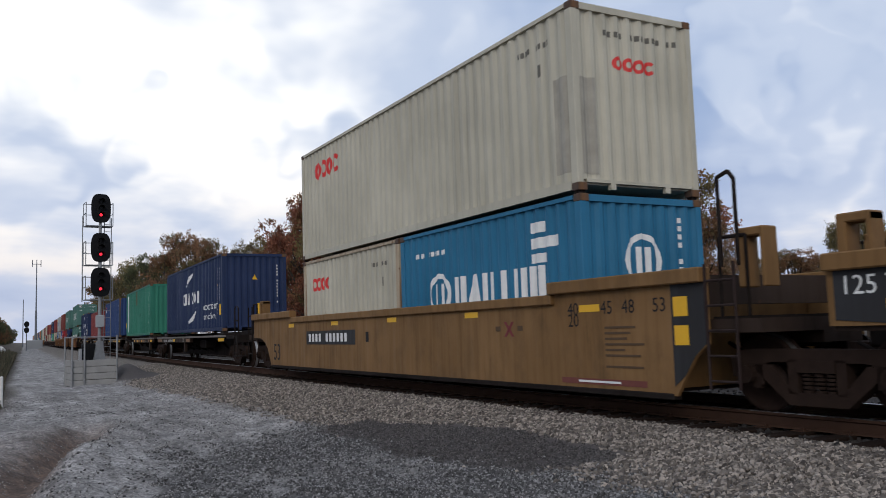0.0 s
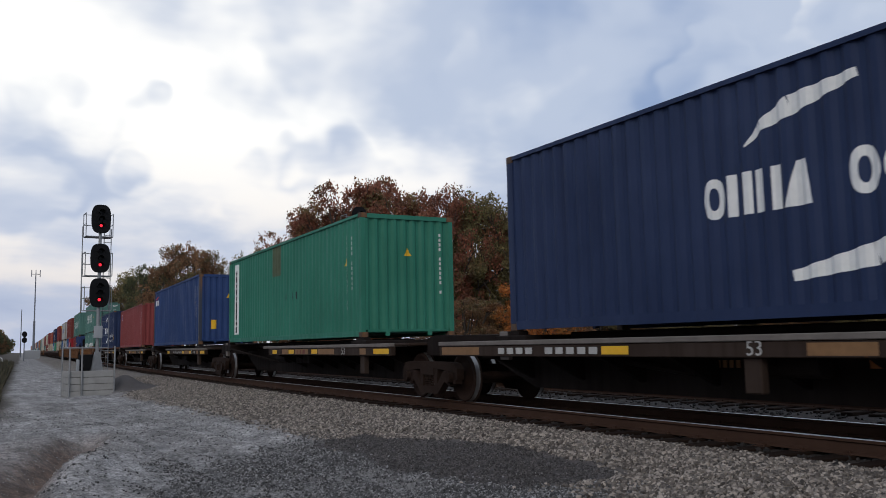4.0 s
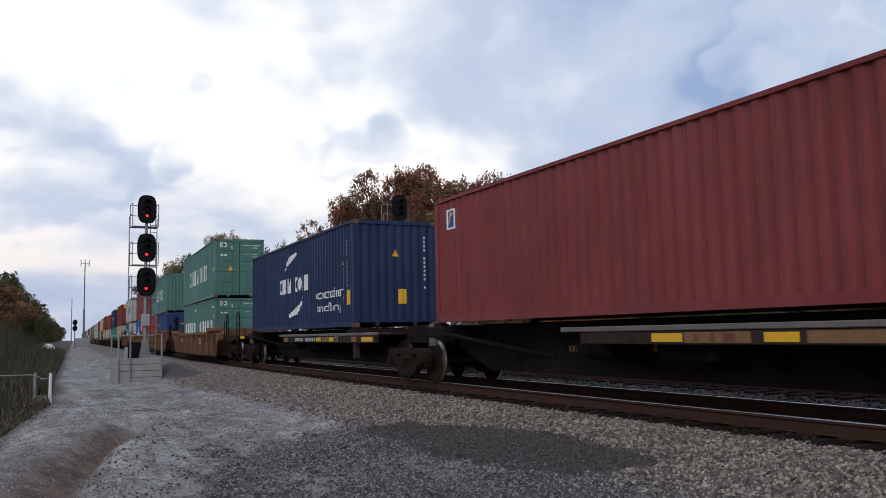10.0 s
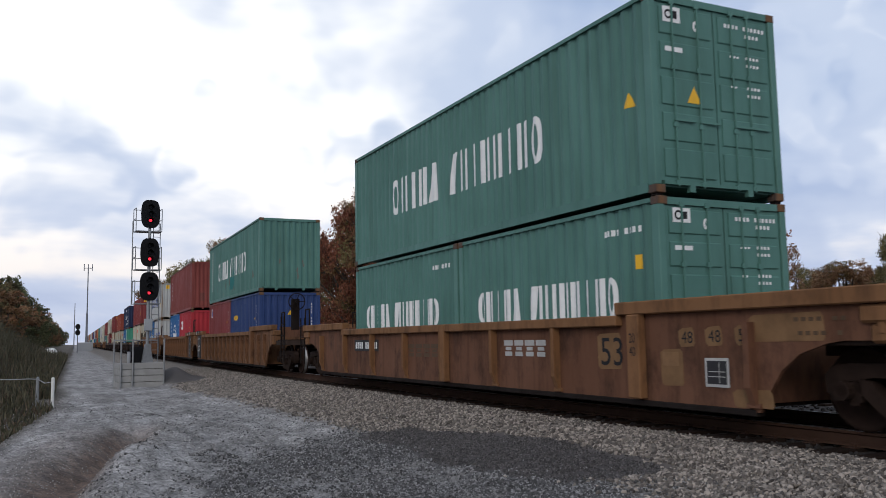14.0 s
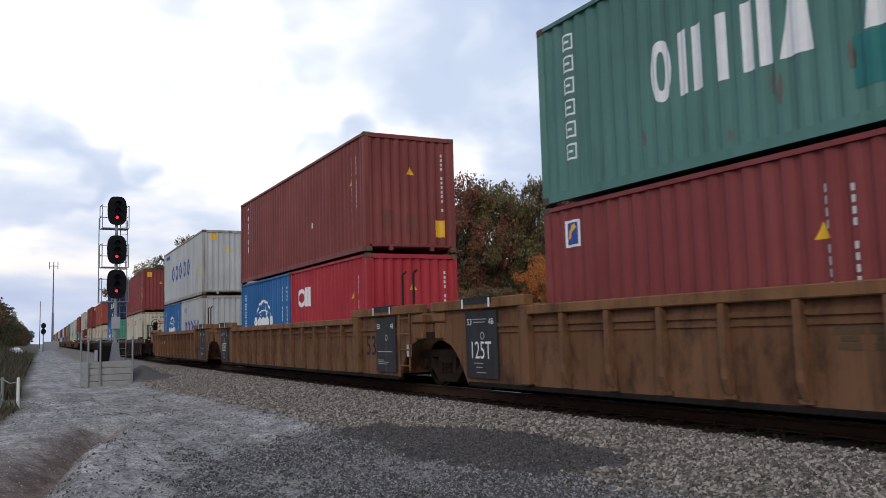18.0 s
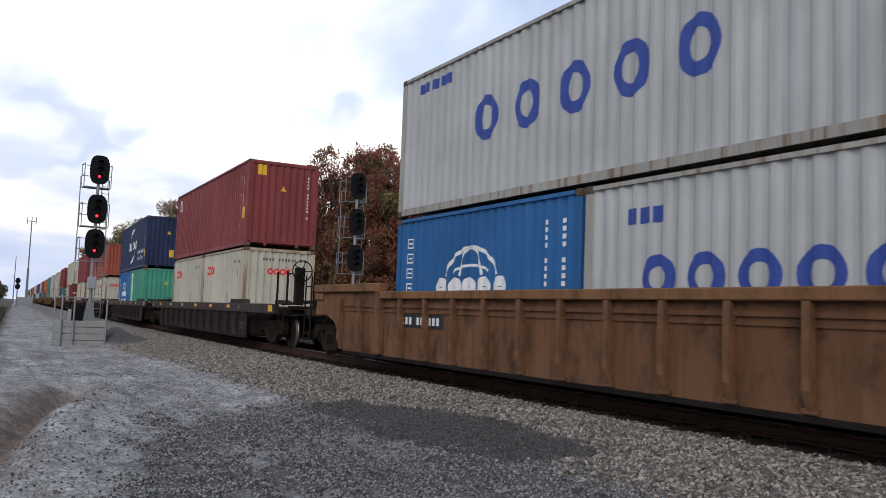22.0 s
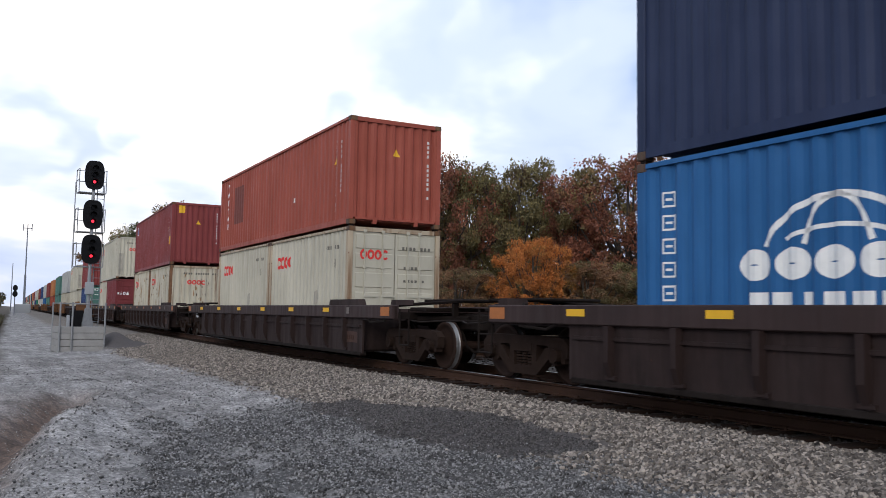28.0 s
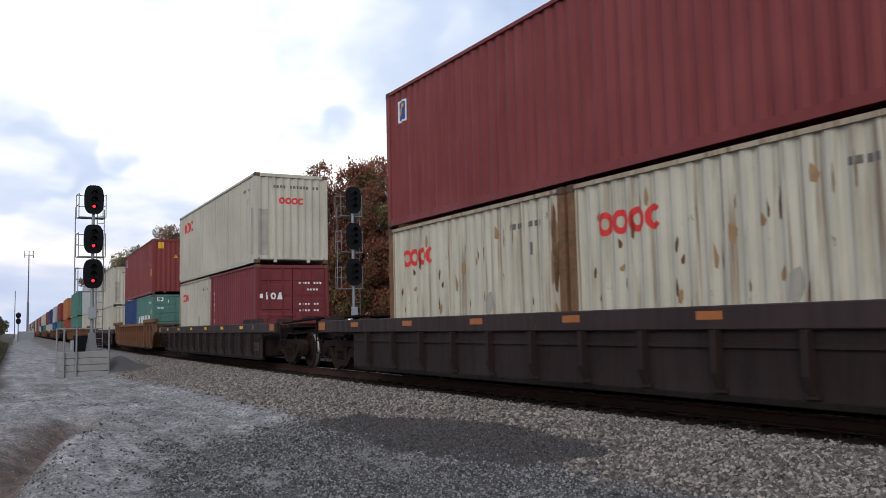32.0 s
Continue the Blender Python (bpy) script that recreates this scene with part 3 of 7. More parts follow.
    # tracks of wheels along the road, damp hollows and washed dust
    wheel = tex_noise(nt, 2.4, 5, 0.6, (2.2, 0.22, 1), seed=5)
    road = mix_color(nt, 0.55, road, ramp_node(nt, wheel, [(0.36, (0.55, 0.54, 0.54)), (0.50, (1.0, 1.0, 1.0)), (0.66, (1.22, 1.22, 1.24))]), "MULTIPLY")
    damp = tex_noise(nt, 0.9, 7, 0.7, (1.0, 0.6, 1), seed=12)
    road = mix_color(nt, ramp_node(nt, damp, [(0.56, (0, 0, 0)), (0.70, (0.8, 0.8, 0.8))]), road, (0.055, 0.052, 0.054))
    cinder = mix_color(nt, ramp_node(nt, grain, [(0.62, (0, 0, 0)), (0.75, (1, 1, 1))]), (0.055, 0.047, 0.046), (0.17, 0.152, 0.148))
    grass = mix_color(nt, ramp_node(nt, clod, [(0.35, (0, 0, 0)), (0.65, (1, 1, 1))]), (0.022, 0.020, 0.012), (0.075, 0.052, 0.034))
    dirt = mix_color(nt, ramp_node(nt, clod, [(0.35, (0, 0, 0)), (0.65, (1, 1, 1))]), (0.062, 0.037, 0.026), (0.20, 0.125, 0.088))
    dirt = mix_color(nt, 0.6, dirt, pebble, "MULTIPLY")
    dirt = mix_color(nt, 0.8, dirt, ramp_node(nt, mott, [(0.40, (0.45, 0.45, 0.45)), (0.60, (1.15, 1.15, 1.15))]), "MULTIPLY")
    # brown grime of the bed, with the train's shadow put into its colour
    shaded_grime = mix_color(nt, 0.8, (0.022, 0.0130, 0.0088), grey, "MULTIPLY")
    c = mix_color(nt, attr("ballast"), road, stone)
    c = mix_color(nt, attr("bed"), c, shaded_grime)
    c = mix_color(nt, attr("cinder"), c, cinder)
    c = mix_color(nt, attr("dirt"), c, dirt)
    c = mix_color(nt, attr("grass"), c, grass)
    nt.links.new(c, b.inputs["Base Color"])
    b.inputs["Roughness"].default_value = 0.92
    add_bump(nt, b, mix_color(nt, 0.5, clod, grain), 0.7, 0.045)
    MAT["ground"] = m
    return tagged(link("ground", me, m, None), "grey gravel track road, ballast shoulder and weedy verge", "ground", kind="structure")


ground_sheet()


def stones(name, mat, label, n, size, place):
    """Loose stones as one object: angular lumps lying on the ground."""
    rng = random.Random(7)
    base = [Vector(v).normalized() for v in ((1, 0, 0.1), (-1, 0.1, 0), (0.1, 1, 0), (0, -1, -0.1), (0, 0.1, 1), (0.1, 0, -1), (0.7, 0.7, 0.4), (-0.6, -0.7, 0.5))]
    bm = bmesh.new()
    for v in base:
        bm.verts.new(v)
    bmesh.ops.convex_hull(bm, input=bm.verts[:])
    bm.verts.index_update()
    tri = np.array([[v.index for v in f.verts] for f in bm.faces])
    bm.free()
    spots = []
    while len(spots) < n:
        q = place(rng)
        if q is not None:
            spots.append(q)
    nr = np.random.RandomState(7)
    q = nr.normal(size=(n, 4))
    q /= np.linalg.norm(q, axis=1)[:, None]
    w, x, y, z = q.T
    rot = np.stack([1 - 2 * (y * y + z * z), 2 * (x * y - z * w), 2 * (x * z + y * w), 2 * (x * y + z * w), 1 - 2 * (x * x + z * z), 2 * (y * z - x * w),
                    2 * (x * z - y * w), 2 * (y * z + x * w), 1 - 2 * (x * x + y * y)], 1).reshape(n, 3, 3)
    r = size * nr.uniform(0.5, 1.4, n)
    stretch = np.stack([r, r * nr.uniform(0.6, 1, n), r * nr.uniform(0.5, 0.9, n)], 1)
    co = np.einsum("nij,nkj->nki", rot, np.array([tuple(v) for v in base])[None] * stretch[:, None, :]) + np.array(spots)[:, None, :]
    co[:, :, 2] += 0.15 * r[:, None]
    faces = (tri[None] + 8 * np.arange(n)[:, None, None]).reshape(-1, 3)
    me = bpy.data.meshes.new(name)
    me.vertices.add(8 * n)
    me.vertices.foreach_set("co", co.ravel())
    me.loops.add(faces.size)
    me.loops.foreach_set("vertex_index", faces.ravel())
    me.polygons.add(len(faces))
    me.polygons.foreach_set("loop_start", np.arange(len(faces)) * 3)
    me.update(calc_edges=True)
    return tagged(link(name, me, mat, None), label, "gravel", kind="stuff")


def stone_mat(name, lo, hi, mid=0.45):
    m, nt, b = material(name)
    g = nt.nodes.new("ShaderNodeNewGeometry")
    c = ramp_node(nt, g.outputs["Random Per Island"], [(0.0, lo), (1.0, hi), (0.6, tuple((p + q) * mid for p, q in zip(lo, hi)))])
    c = mix_color(nt, 0.5, c, ramp_node(nt, tex_noise(nt, 30, 3), [(0.3, (0.6, 0.6, 0.6)), (0.7, (1, 1, 1))]), "MULTIPLY")
    nt.links.new(c, b.inputs["Base Color"])
    b.inputs["Roughness"].default_value = 0.9
    return m


MAT["ballast"] = stone_mat("ballast_stone", (0.045, 0.036, 0.030), (0.44, 0.375, 0.315), 0.40)
MAT["grit"] = stone_mat("road_grit", (0.030, 0.028, 0.028), (0.34, 0.328, 0.322), 0.30)
MAT["pebble"] = stone_mat("road_pebble", (0.10, 0.093, 0.088), (0.50, 0.47, 0.445), 0.46)
MAT["chip"] = stone_mat("cinder_chip", (0.028, 0.024, 0.023), (0.15, 0.135, 0.128), 0.40)


def ballast_place(rng):
    y = 3.5 + 42 * rng.random() ** 1.6
    u = rng.uniform(1.3, 4.4)
    x = track_x(y) - u
    toe = 3.2 + 0.022 * y + 0.35 * noise.noise((x * 0.8, y * 0.35, 3))
    if u > toe + rng.gauss(0, 0.22) or patch_amount(x, y) > 0.35 + 0.5 * rng.random():
        return None
    return x, y, ground_z(x, y)


def grit_place(rng):
    y = 4.5 + 24 * rng.random() ** 1.7
    x = rng.uniform(-0.2, track_x(y) - 2.8)
    if patch_amount(x, y) > 0.5 and rng.random() < 0.8:
        return None
    if gully(x, y) < 0.35 and y < 20:
        return None
    if 0.03 + 0.97 * coarse(x, y) ** 1.3 < rng.random() or mound(x, y) > 0.3 + rng.random() or patch_amount(x, y) > 0.2 + rng.random():
        return None
    return x, y, ground_z(x, y)


stones("ballast_stones", "ballast", "loose pale grey crushed-stone ballast on the track shoulder", 76000, 0.032, ballast_place)
stones("road_grit", "grit", "loose grey grit strewn over the gravel road", 72000, 0.0175, grit_place)


def pebble_place(rng):
    y = 6.0 + 26 * rng.random() ** 1.6
    x = rng.uniform(-1.6, track_x(y) - 3.0)
    if coarse(x, y) > rng.random() or patch_amount(x, y) > 0.2:
        return None
    return x, y, ground_z(x, y)


stones("road_pebbles", "pebble", "fine pale pebbles pressed into the gravel road", 30000, 0.011, pebble_place)


def chip_place(rng):
    y = 6.0 + 9 * rng.random()
    x = rng.uniform(4.2, 7.4)
    if patch_amount(x, y) < 0.25 + 0.6 * rng.random():
        return None
    return x, y, ground_z(x, y)


stones("cinder_chips", "chip", "dark cinder chips spread beside the ballast", 14000, 0.017, chip_place)


def inner_place(rng):
    y = 4 + 30 * rng.random() ** 1.5
    u = rng.choice((rng.uniform(-1.3, 1.4), rng.uniform(-4.4, -1.4)))
    x = track_x(y) - u
    return x, y, -0.21 if abs(u) < 1.4 else ground_z(x, y)


# grimy stones, darkened further in colour to stand for the cars' shadow
MAT["bed_stone"] = stone_mat("grimy_shaded_ballast", (0.008, 0.0065, 0.0055), (0.034, 0.027, 0.023))
stones("ballast_between_rails", "bed_stone", "grimy ballast between and beyond the rails, coloured dark with the train's shade", 6000, 0.04, inner_place)


# ---- track ----
RAIL = [(-0.070, -0.17), (0.070, -0.17), (0.066, -0.155), (0.014, -0.135), (0.010, -0.05), (0.036, -0.035), (0.036, -0.012), (0.0355, -0.004),
        (-0.0355, -0.004), (-0.036, -0.012), (-0.036, -0.035), (-0.010, -0.05), (-0.014, -0.135), (-0.066, -0.155)]


def sweep(profile, off, ss):
    verts, faces = [], []
    n = len(profile)
    for s in ss:
        for a, z in profile:
            x, y, _ = line(s, off + a)
            verts.append((x, y, z))
    for j in range(len(ss) - 1):
        for i in range(n):
            faces.append((j * n + i, j * n + (i + 1) % n, (j + 1) * n + (i + 1) % n, (j + 1) * n + i))
    me = bpy.data.meshes.new("rail")
    me.from_pydata(verts, [], faces)
    return me


def build_track(name, off, label):
    t = thing(name, label, "railway track", kind="structure")
    ss = axis([(-60, 90, 3), (90, 1500, 60)])
    for side in (-0.755, 0.755):
        r = link("rail", sweep(RAIL, off + side, ss), "rail_side", t, "rust-brown steel rail")
        link("rail_head", sweep([(-0.034, -0.004), (0.034, -0.004), (0.032, 0.0), (-0.032, 0.0)], off + side, ss), "rail_top", r, "rail head polished by wheels")
    tie = shared(("tie",), lambda bm: bevel_box(bm, -1.40, 1.40, -0.11, 0.11, -0.36, -0.165, 0.012))
    plate = shared(("plate",), lambda bm: [(box(bm, c - 0.17, c + 0.17, -0.09, 0.09, -0.172, -0.158), box(bm, c - 0.11, c - 0.085, -0.05, -0.03, -0.16, -0.13), box(bm, c + 0.085, c + 0.11, 0.03, 0.05, -0.16, -0.13)) for c in (-0.755, 0.755)])
    rng = random.Random(3)
    s, k = -8.0, 0
    rest = bmesh.new()
    while s < 260:
        x, y, th = line(s, off + rng.uniform(-0.05, 0.05))
        if s < 52:
            o = link("tie", tie, "tie", t)
            o.matrix_basis = pose(x, y, rng.uniform(-0.012, 0.006), 0, 0, -math.degrees(th) + rng.uniform(-0.8, 0.8))
            p = link("tie_plate", plate, "rail_side", o)
        else:
            box(rest, x - 1.3, x + 1.3, y - 0.11, y + 0.11, -0.36, -0.17)
        s += 0.53 + rng.uniform(-0.02, 0.02)
    tagged(part("far_ties", rest, "tie", t), kind="stuff")
    return t


build_track("track_near", 0.0, "main line of rust-brown rails on dark timber ties")
build_track("track_far", SPACING2, "second line of rails behind the train")


# ---- containers ----
PITCH = 0.278
STEPS = [(0.0, 0.0), (0.072, 0.0), (0.140, 0.036), (0.210, 0.036)]   # distance, depth within one pitch


def depth_at(u, pitch=PITCH, deep=0.036):
    k = (u % pitch) / pitch * PITCH
    pts = STEPS + [(PITCH, 0.0)]
    for (a, da), (b, db) in zip(pts, pts[1:]):
        if a <= k <= b:
            return (da + (db - da) * (k - a) / (b - a)) * deep / 0.036
    return 0.0


def corrugated(bm, width, z0, z1, at, pitch, deep):
    """A folded sheet, width wide, from z0 to z1; at(u, depth, z) places it."""
    us, n = [], int(width / pitch) + 1
    for i in range(n):
        us += [(i * pitch + a * pitch / PITCH, d * deep / 0.036) for a, d in STEPS]
    us = [q for q in us if q[0] < width] + [(width, depth_at(width, pitch, deep))]
    lo = [bm.verts.new(at(u, d, z0)) for u, d in us]
    hi = [bm.verts.new(at(u, d, z1)) for u, d in us]
    for i in range(len(us) - 1):
        bm.faces.new((lo[i], lo[i + 1], hi[i + 1], hi[i]))


HALF = 1.219
WALL = HALF - 0.026


def side_wall(L, H):
    def make(bm):
        corrugated(bm, L - 0.30, 0.15, H - 0.07, lambda u, d, z: (-WALL + d, L / 2 - 0.15 - u, z), PITCH, 0.036)
    return shared(("side_wall", L, H), make)


def end_wall(L, H, flat):
    def make(bm):
        corrugated(bm, 2 * HALF - 0.24, 0.17, H - 0.11, lambda u, d, z: (-HALF + 0.12 + u, -L / 2 + 0.02 + d, z), 0.245, 0.045)
    return shared(("end_wall", L, H), make)


def frame_mesh(L, H):
    """Top and bottom rails, headers and sills."""
    def make(bm):
        for sx in (-1, 1):
            a, b = sorted((sx * HALF, sx * (HALF - 0.06)))
            box(bm, a, b, -L / 2 + 0.17, L / 2 - 0.17, H - 0.075, H - 0.012)
            box(bm, a + 0.004, b - 0.004, -L / 2 + 0.17, L / 2 - 0.17, 0.02, 0.155)
        for sy in (-1, 1):
            a, b = sorted((sy * L / 2, sy * (L / 2 - 0.07)))
            box(bm, -HALF + 0.17, HALF - 0.17, a, b, H - 0.115, H - 0.012)
            box(bm, -HALF + 0.17, HALF - 0.17, a, b, 0.125, 0.175)
            for lx in (-0.55, 0.55):
                box(bm, lx - 0.05, lx + 0.05, a, b, 0.03, 0.125)
        box(bm, -HALF + 0.07, HALF - 0.07, -L / 2 + 0.08, L / 2 - 0.08, 0.10, 0.14)
    return shared(("frame", L, H), make)


def roof_mesh(L, H):
    def make(bm):
        n = int((L - 0.3) / 0.22)
        prev = None
        for i in range(n * 2 + 1):
            y, z = -L / 2 + 0.15 + (L - 0.3) * i / (2 * n), H - 0.03 - (0.02 if i % 2 else 0.0)
            row = (bm.verts.new((-HALF + 0.05, y, z)), bm.verts.new((HALF - 0.05, y, z)))
            if prev:
                bm.faces.new((prev[0], prev[1], row[1], row[0]))
            prev = row
    return shared(("roof", L, H), make)


def casting_mesh():
    def make(bm):
        bevel_box(bm, -0.089, 0.089, -0.081, 0.081, -0.059, 0.059, 0.01)
        for sx in (-1, 1):
            tube(bm, (sx * 0.088, 0, 0), (sx * 0.0905, 0, 0), 0.032, seg=8)
        for sy in (-1, 1):
            tube(bm, (0, sy * 0.080, 0), (0, sy * 0.0825, 0), 0.032, seg=8)
    return shared(("casting",), make)


def door_leaf(L, H, sx):
    """One door of the end: a framed sheet with shallow level ribs."""
    def make(bm):
        a, b = sorted((sx * 0.012, sx * (HALF - 0.13)))
        y = -L / 2 + 0.035
        box(bm, a, b, y, y + 0.04, 0.18, H - 0.12)
        # five shallow pressed panels
        n, z1 = 5, H - 0.12
        for i in range(n):
            lo, hi = 0.18 + (z1 - 0.18) * i / n + 0.05, 0.18 + (z1 - 0.18) * (i + 1) / n - 0.05
            prism(bm, [(y + 0.001, lo), (y - 0.018, lo + 0.02), (y - 0.018, hi - 0.02), (y + 0.001, hi)], a + 0.07, b - 0.07)
    return shared(("door_leaf", L, H, sx), make)


def lock_rod(L, H):
    def make(bm):
        y = -L / 2 + 0.002
        tube(bm, (0, y, 0.10), (0, y, H - 0.07), 0.019, seg=6)
        for z in (0.12, H * 0.33, H * 0.62, H - 0.14):
            box(bm, -0.045, 0.045, y - 0.012, y + 0.03, z, z + 0.07)
        box(bm, -0.03, 0.34, y - 0.028, y - 0.012, H * 0.36, H * 0.36 + 0.035)
    return shared(("lock_rod", L, H), make)


# -- markings: flat shapes in (a, b), a to the right and b up as the wall is seen --
def rect(a0, b0, a1, b1):
    return [[(a0, b0), (a1, b0), (a1, b1), (a0, b1)]]


def ring(ca, cb, ra, rb, w, t0=0.0, t1=360.0, n=20):
    out = []
    for i in range(n):
        p, q = radians(t0 + (t1 - t0) * i / n), radians(t0 + (t1 - t0) * (i + 1) / n)
        out.append([(ca + math.cos(p) * ra, cb + math.sin(p) * rb), (ca + math.cos(q) * ra, cb + math.sin(q) * rb),
                    (ca + math.cos(q) * (ra - w), cb + math.sin(q) * (rb - w)), (ca + math.cos(p) * (ra - w), cb + math.sin(p) * (rb - w))])
    return out


def swoosh(pts, widths):
    out = []
    for (p, q), (w0, w1) in zip(zip(pts, pts[1:]), zip(widths, widths[1:])):
        d = Vector((q[0] - p[0], q[1] - p[1])).normalized()
        nx, ny = -d.y, d.x
        out.append([(p[0] + nx * w0, p[1] + ny * w0), (p[0] - nx * w0, p[1] - ny * w0), (q[0] - nx * w1, q[1] - ny * w1), (q[0] + nx * w1, q[1] + ny * w1)])
    return out


def blocks(pattern, a, b, width, height, gap=0.22, weight=0.26):
    """A row of plain shapes in place of a trade name: o ring, u split block, n block, a wedge, i bar, - gap."""
    n = len(pattern)
    cell = width / n
    out = []
    for i, ch in enumerate(pattern):
        x0, x1 = a + cell * i, a + cell * (i + 1) - cell * gap
        w = (x1 - x0) * weight * 1.3
        if ch == "o":
            out += ring((x0 + x1) / 2, b + height / 2, (x1 - x0) / 2, height / 2, w, n=24)
        elif ch == "c":
            out += ring((x0 + x1) / 2, b + height / 2, (x1 - x0) / 2, height / 2, w, 40, 320, n=14)
        elif ch == "n":
            out += rect(x0, b, x1, b + height)
        elif ch == "u":
            out += rect(x0, b, x0 + w, b + height) + rect(x1 - w, b, x1, b + height) + rect(x0 + w, b + height * 0.4, x1 - w, b + height * 0.6)
        elif ch == "a":
            out += [[(x0, b), (x1, b), (x1 - w * 0.5, b + height), (x1 - w * 1.8, b + height)]]
        elif ch == "v":
            out += rect(x0, b, x0 + w * 1.15, b + height) + rect(x1 - w * 1.15, b, x1, b + height)
        elif ch == "p":
            out += [[(x0, b), (x1 - w, b), (x1, b + height), (x0 + w, b + height)]]
        elif ch == "i":
            out += rect((x0 + x1) / 2 - w / 2, b, (x0 + x1) / 2 + w / 2, b + height)
        elif ch == "l":
            out += rect(x0, b, x0 + w, b + height) + rect(x0 + w, b, x1, b + w)
    return out


def striped(n, b, width, height):
    """A trade mark of n blocks, each of three thin bars one above the other on a stem."""
    out = []
    cell = width / n
    for i in range(n):
        x0, x1 = cell * i, cell * (i + 0.86)
        for k, (p, q) in enumerate(((0.66, 1.0), (0.36, 0.58), (0.0, 0.28))):
            inset = (0.0, 0.16, 0.08)[k] * cell
            out += rect(x0 + inset, b + height * p, x1 - inset, b + height * q)
    return out


def dashes(a, b, n, cell, height, vertical=False, fill=0.62):
    """Small plain bars in place of a serial number."""
    out = []
    for i in range(n):
        if i in (4, 11):
            continue
        if vertical:
            out += rect(a, b - i * cell - cell * fill, a + height, b - i * cell)
        else:
            out += rect(a + i * cell, b, a + i * cell + cell * fill, b + height)
    return out


def triangle(a, b, s):
    return [[(a - s / 2, b), (a + s / 2, b), (a, b + s * 0.95)]]


def glyphs(a, b, n, cell, size):
    """An upright row of plain barred squares in place of written signs; b is the top."""
    out = []
    for i in range(n):
        t = b - i * cell
        w = size * 0.13
        out += rect(a, t - w, a + size, t) + rect(a, t - size, a + size, t - size + w)
        out += rect(a, t - size + w, a + w, t - w) + rect(a + size - w, t - size + w, a + size, t - w)
        out += rect(a + size * 0.28, t - size * 0.58, a + size * 0.72, t - size * 0.42)
    return out


FONT = {}


def lettering(words, a, b, height, stretch=1.0):
    """Triangles of words in the built-in font, lower left corner at (a, b)."""
    if words not in FONT:
        cu = bpy.data.curves.new("lettering", "FONT")
        cu.body, cu.resolution_u, cu.size = words, 3, 1.0
        ob = bpy.data.objects.new("lettering", cu)
        scene.collection.objects.link(ob)
        me = bpy.data.meshes.new_from_object(ob.evaluated_get(bpy.context.evaluated_depsgraph_get()))
        FONT[words] = [[(me.vertices[i].co.x, me.vertices[i].co.y) for i in p.vertices] for p in me.polygons]
        bpy.data.objects.remove(ob)
        bpy.data.curves.remove(cu)
        bpy.data.meshes.remove(me)
    k = height / 0.70
    return [[(a + x * k * stretch, b + y * k) for x, y in p] for p in FONT[words]]


def lettering_fit(words, a, b, height, width):
    """The same, drawn to a given width."""
    q = lettering(words, 0.0, b, height)
    k = width / max(x for p in q for x, _ in p)
    return [[(a + x * k, y) for x, y in p] for p in q]


def polys_mesh(polys):
    bm = bmesh.new()
    for p in polys:
        bm.faces.new([bm.verts.new((x, 0.0, y)) for x, y in p])
    return bm


def cut_at(bm, places):
    for u in places:
        g = bm.verts[:] + bm.edges[:] + bm.faces[:]
        bmesh.ops.bisect_plane(bm, geom=g, dist=1e-5, plane_co=(u, 0, 0), plane_no=(1, 0, 0))


def islands(bm):
    """The separate shapes of a bmesh, each as a mesh of its own."""
    bmesh.ops.remove_doubles(bm, verts=bm.verts[:], dist=1e-4)
    bmesh.ops.recalc_face_normals(bm, faces=bm.faces[:])
    seen, out = set(), []
    for f in bm.faces:
        if f in seen:
            continue
        group, todo = [], [f]
        seen.add(f)
        while todo:
            g = todo.pop()
            group.append(g)
            for v in g.verts:
                for h in v.link_faces:
                    if h not in seen:
                        seen.add(h)
                        todo.append(h)
        index, faces = {}, []
        for g in group:
            faces.append([index.setdefault(v, len(index)) for v in g.verts])
        me = bpy.data.meshes.new("shape")
        me.from_pydata([tuple(v.co) for v in index], [], faces)
        out.append(me)
    bm.free()
    return out


def whole(bm):
    bmesh.ops.recalc_face_normals(bm, faces=bm.faces[:])
    me = bpy.data.meshes.new("marking")
    bm.to_mesh(me)
    bm.free()
    return [me]


SPLIT = ("trade_mark", "lettering", "number")


def put_shapes(name, meshes, joined, mat, parent, label):
    """Signs that can be told apart become one part each; rows of tiny bars stay one part."""
    for me in meshes:
        ob = link(name, me, mat, parent, label)
        if joined:
            tagged(ob, kind="stuff")


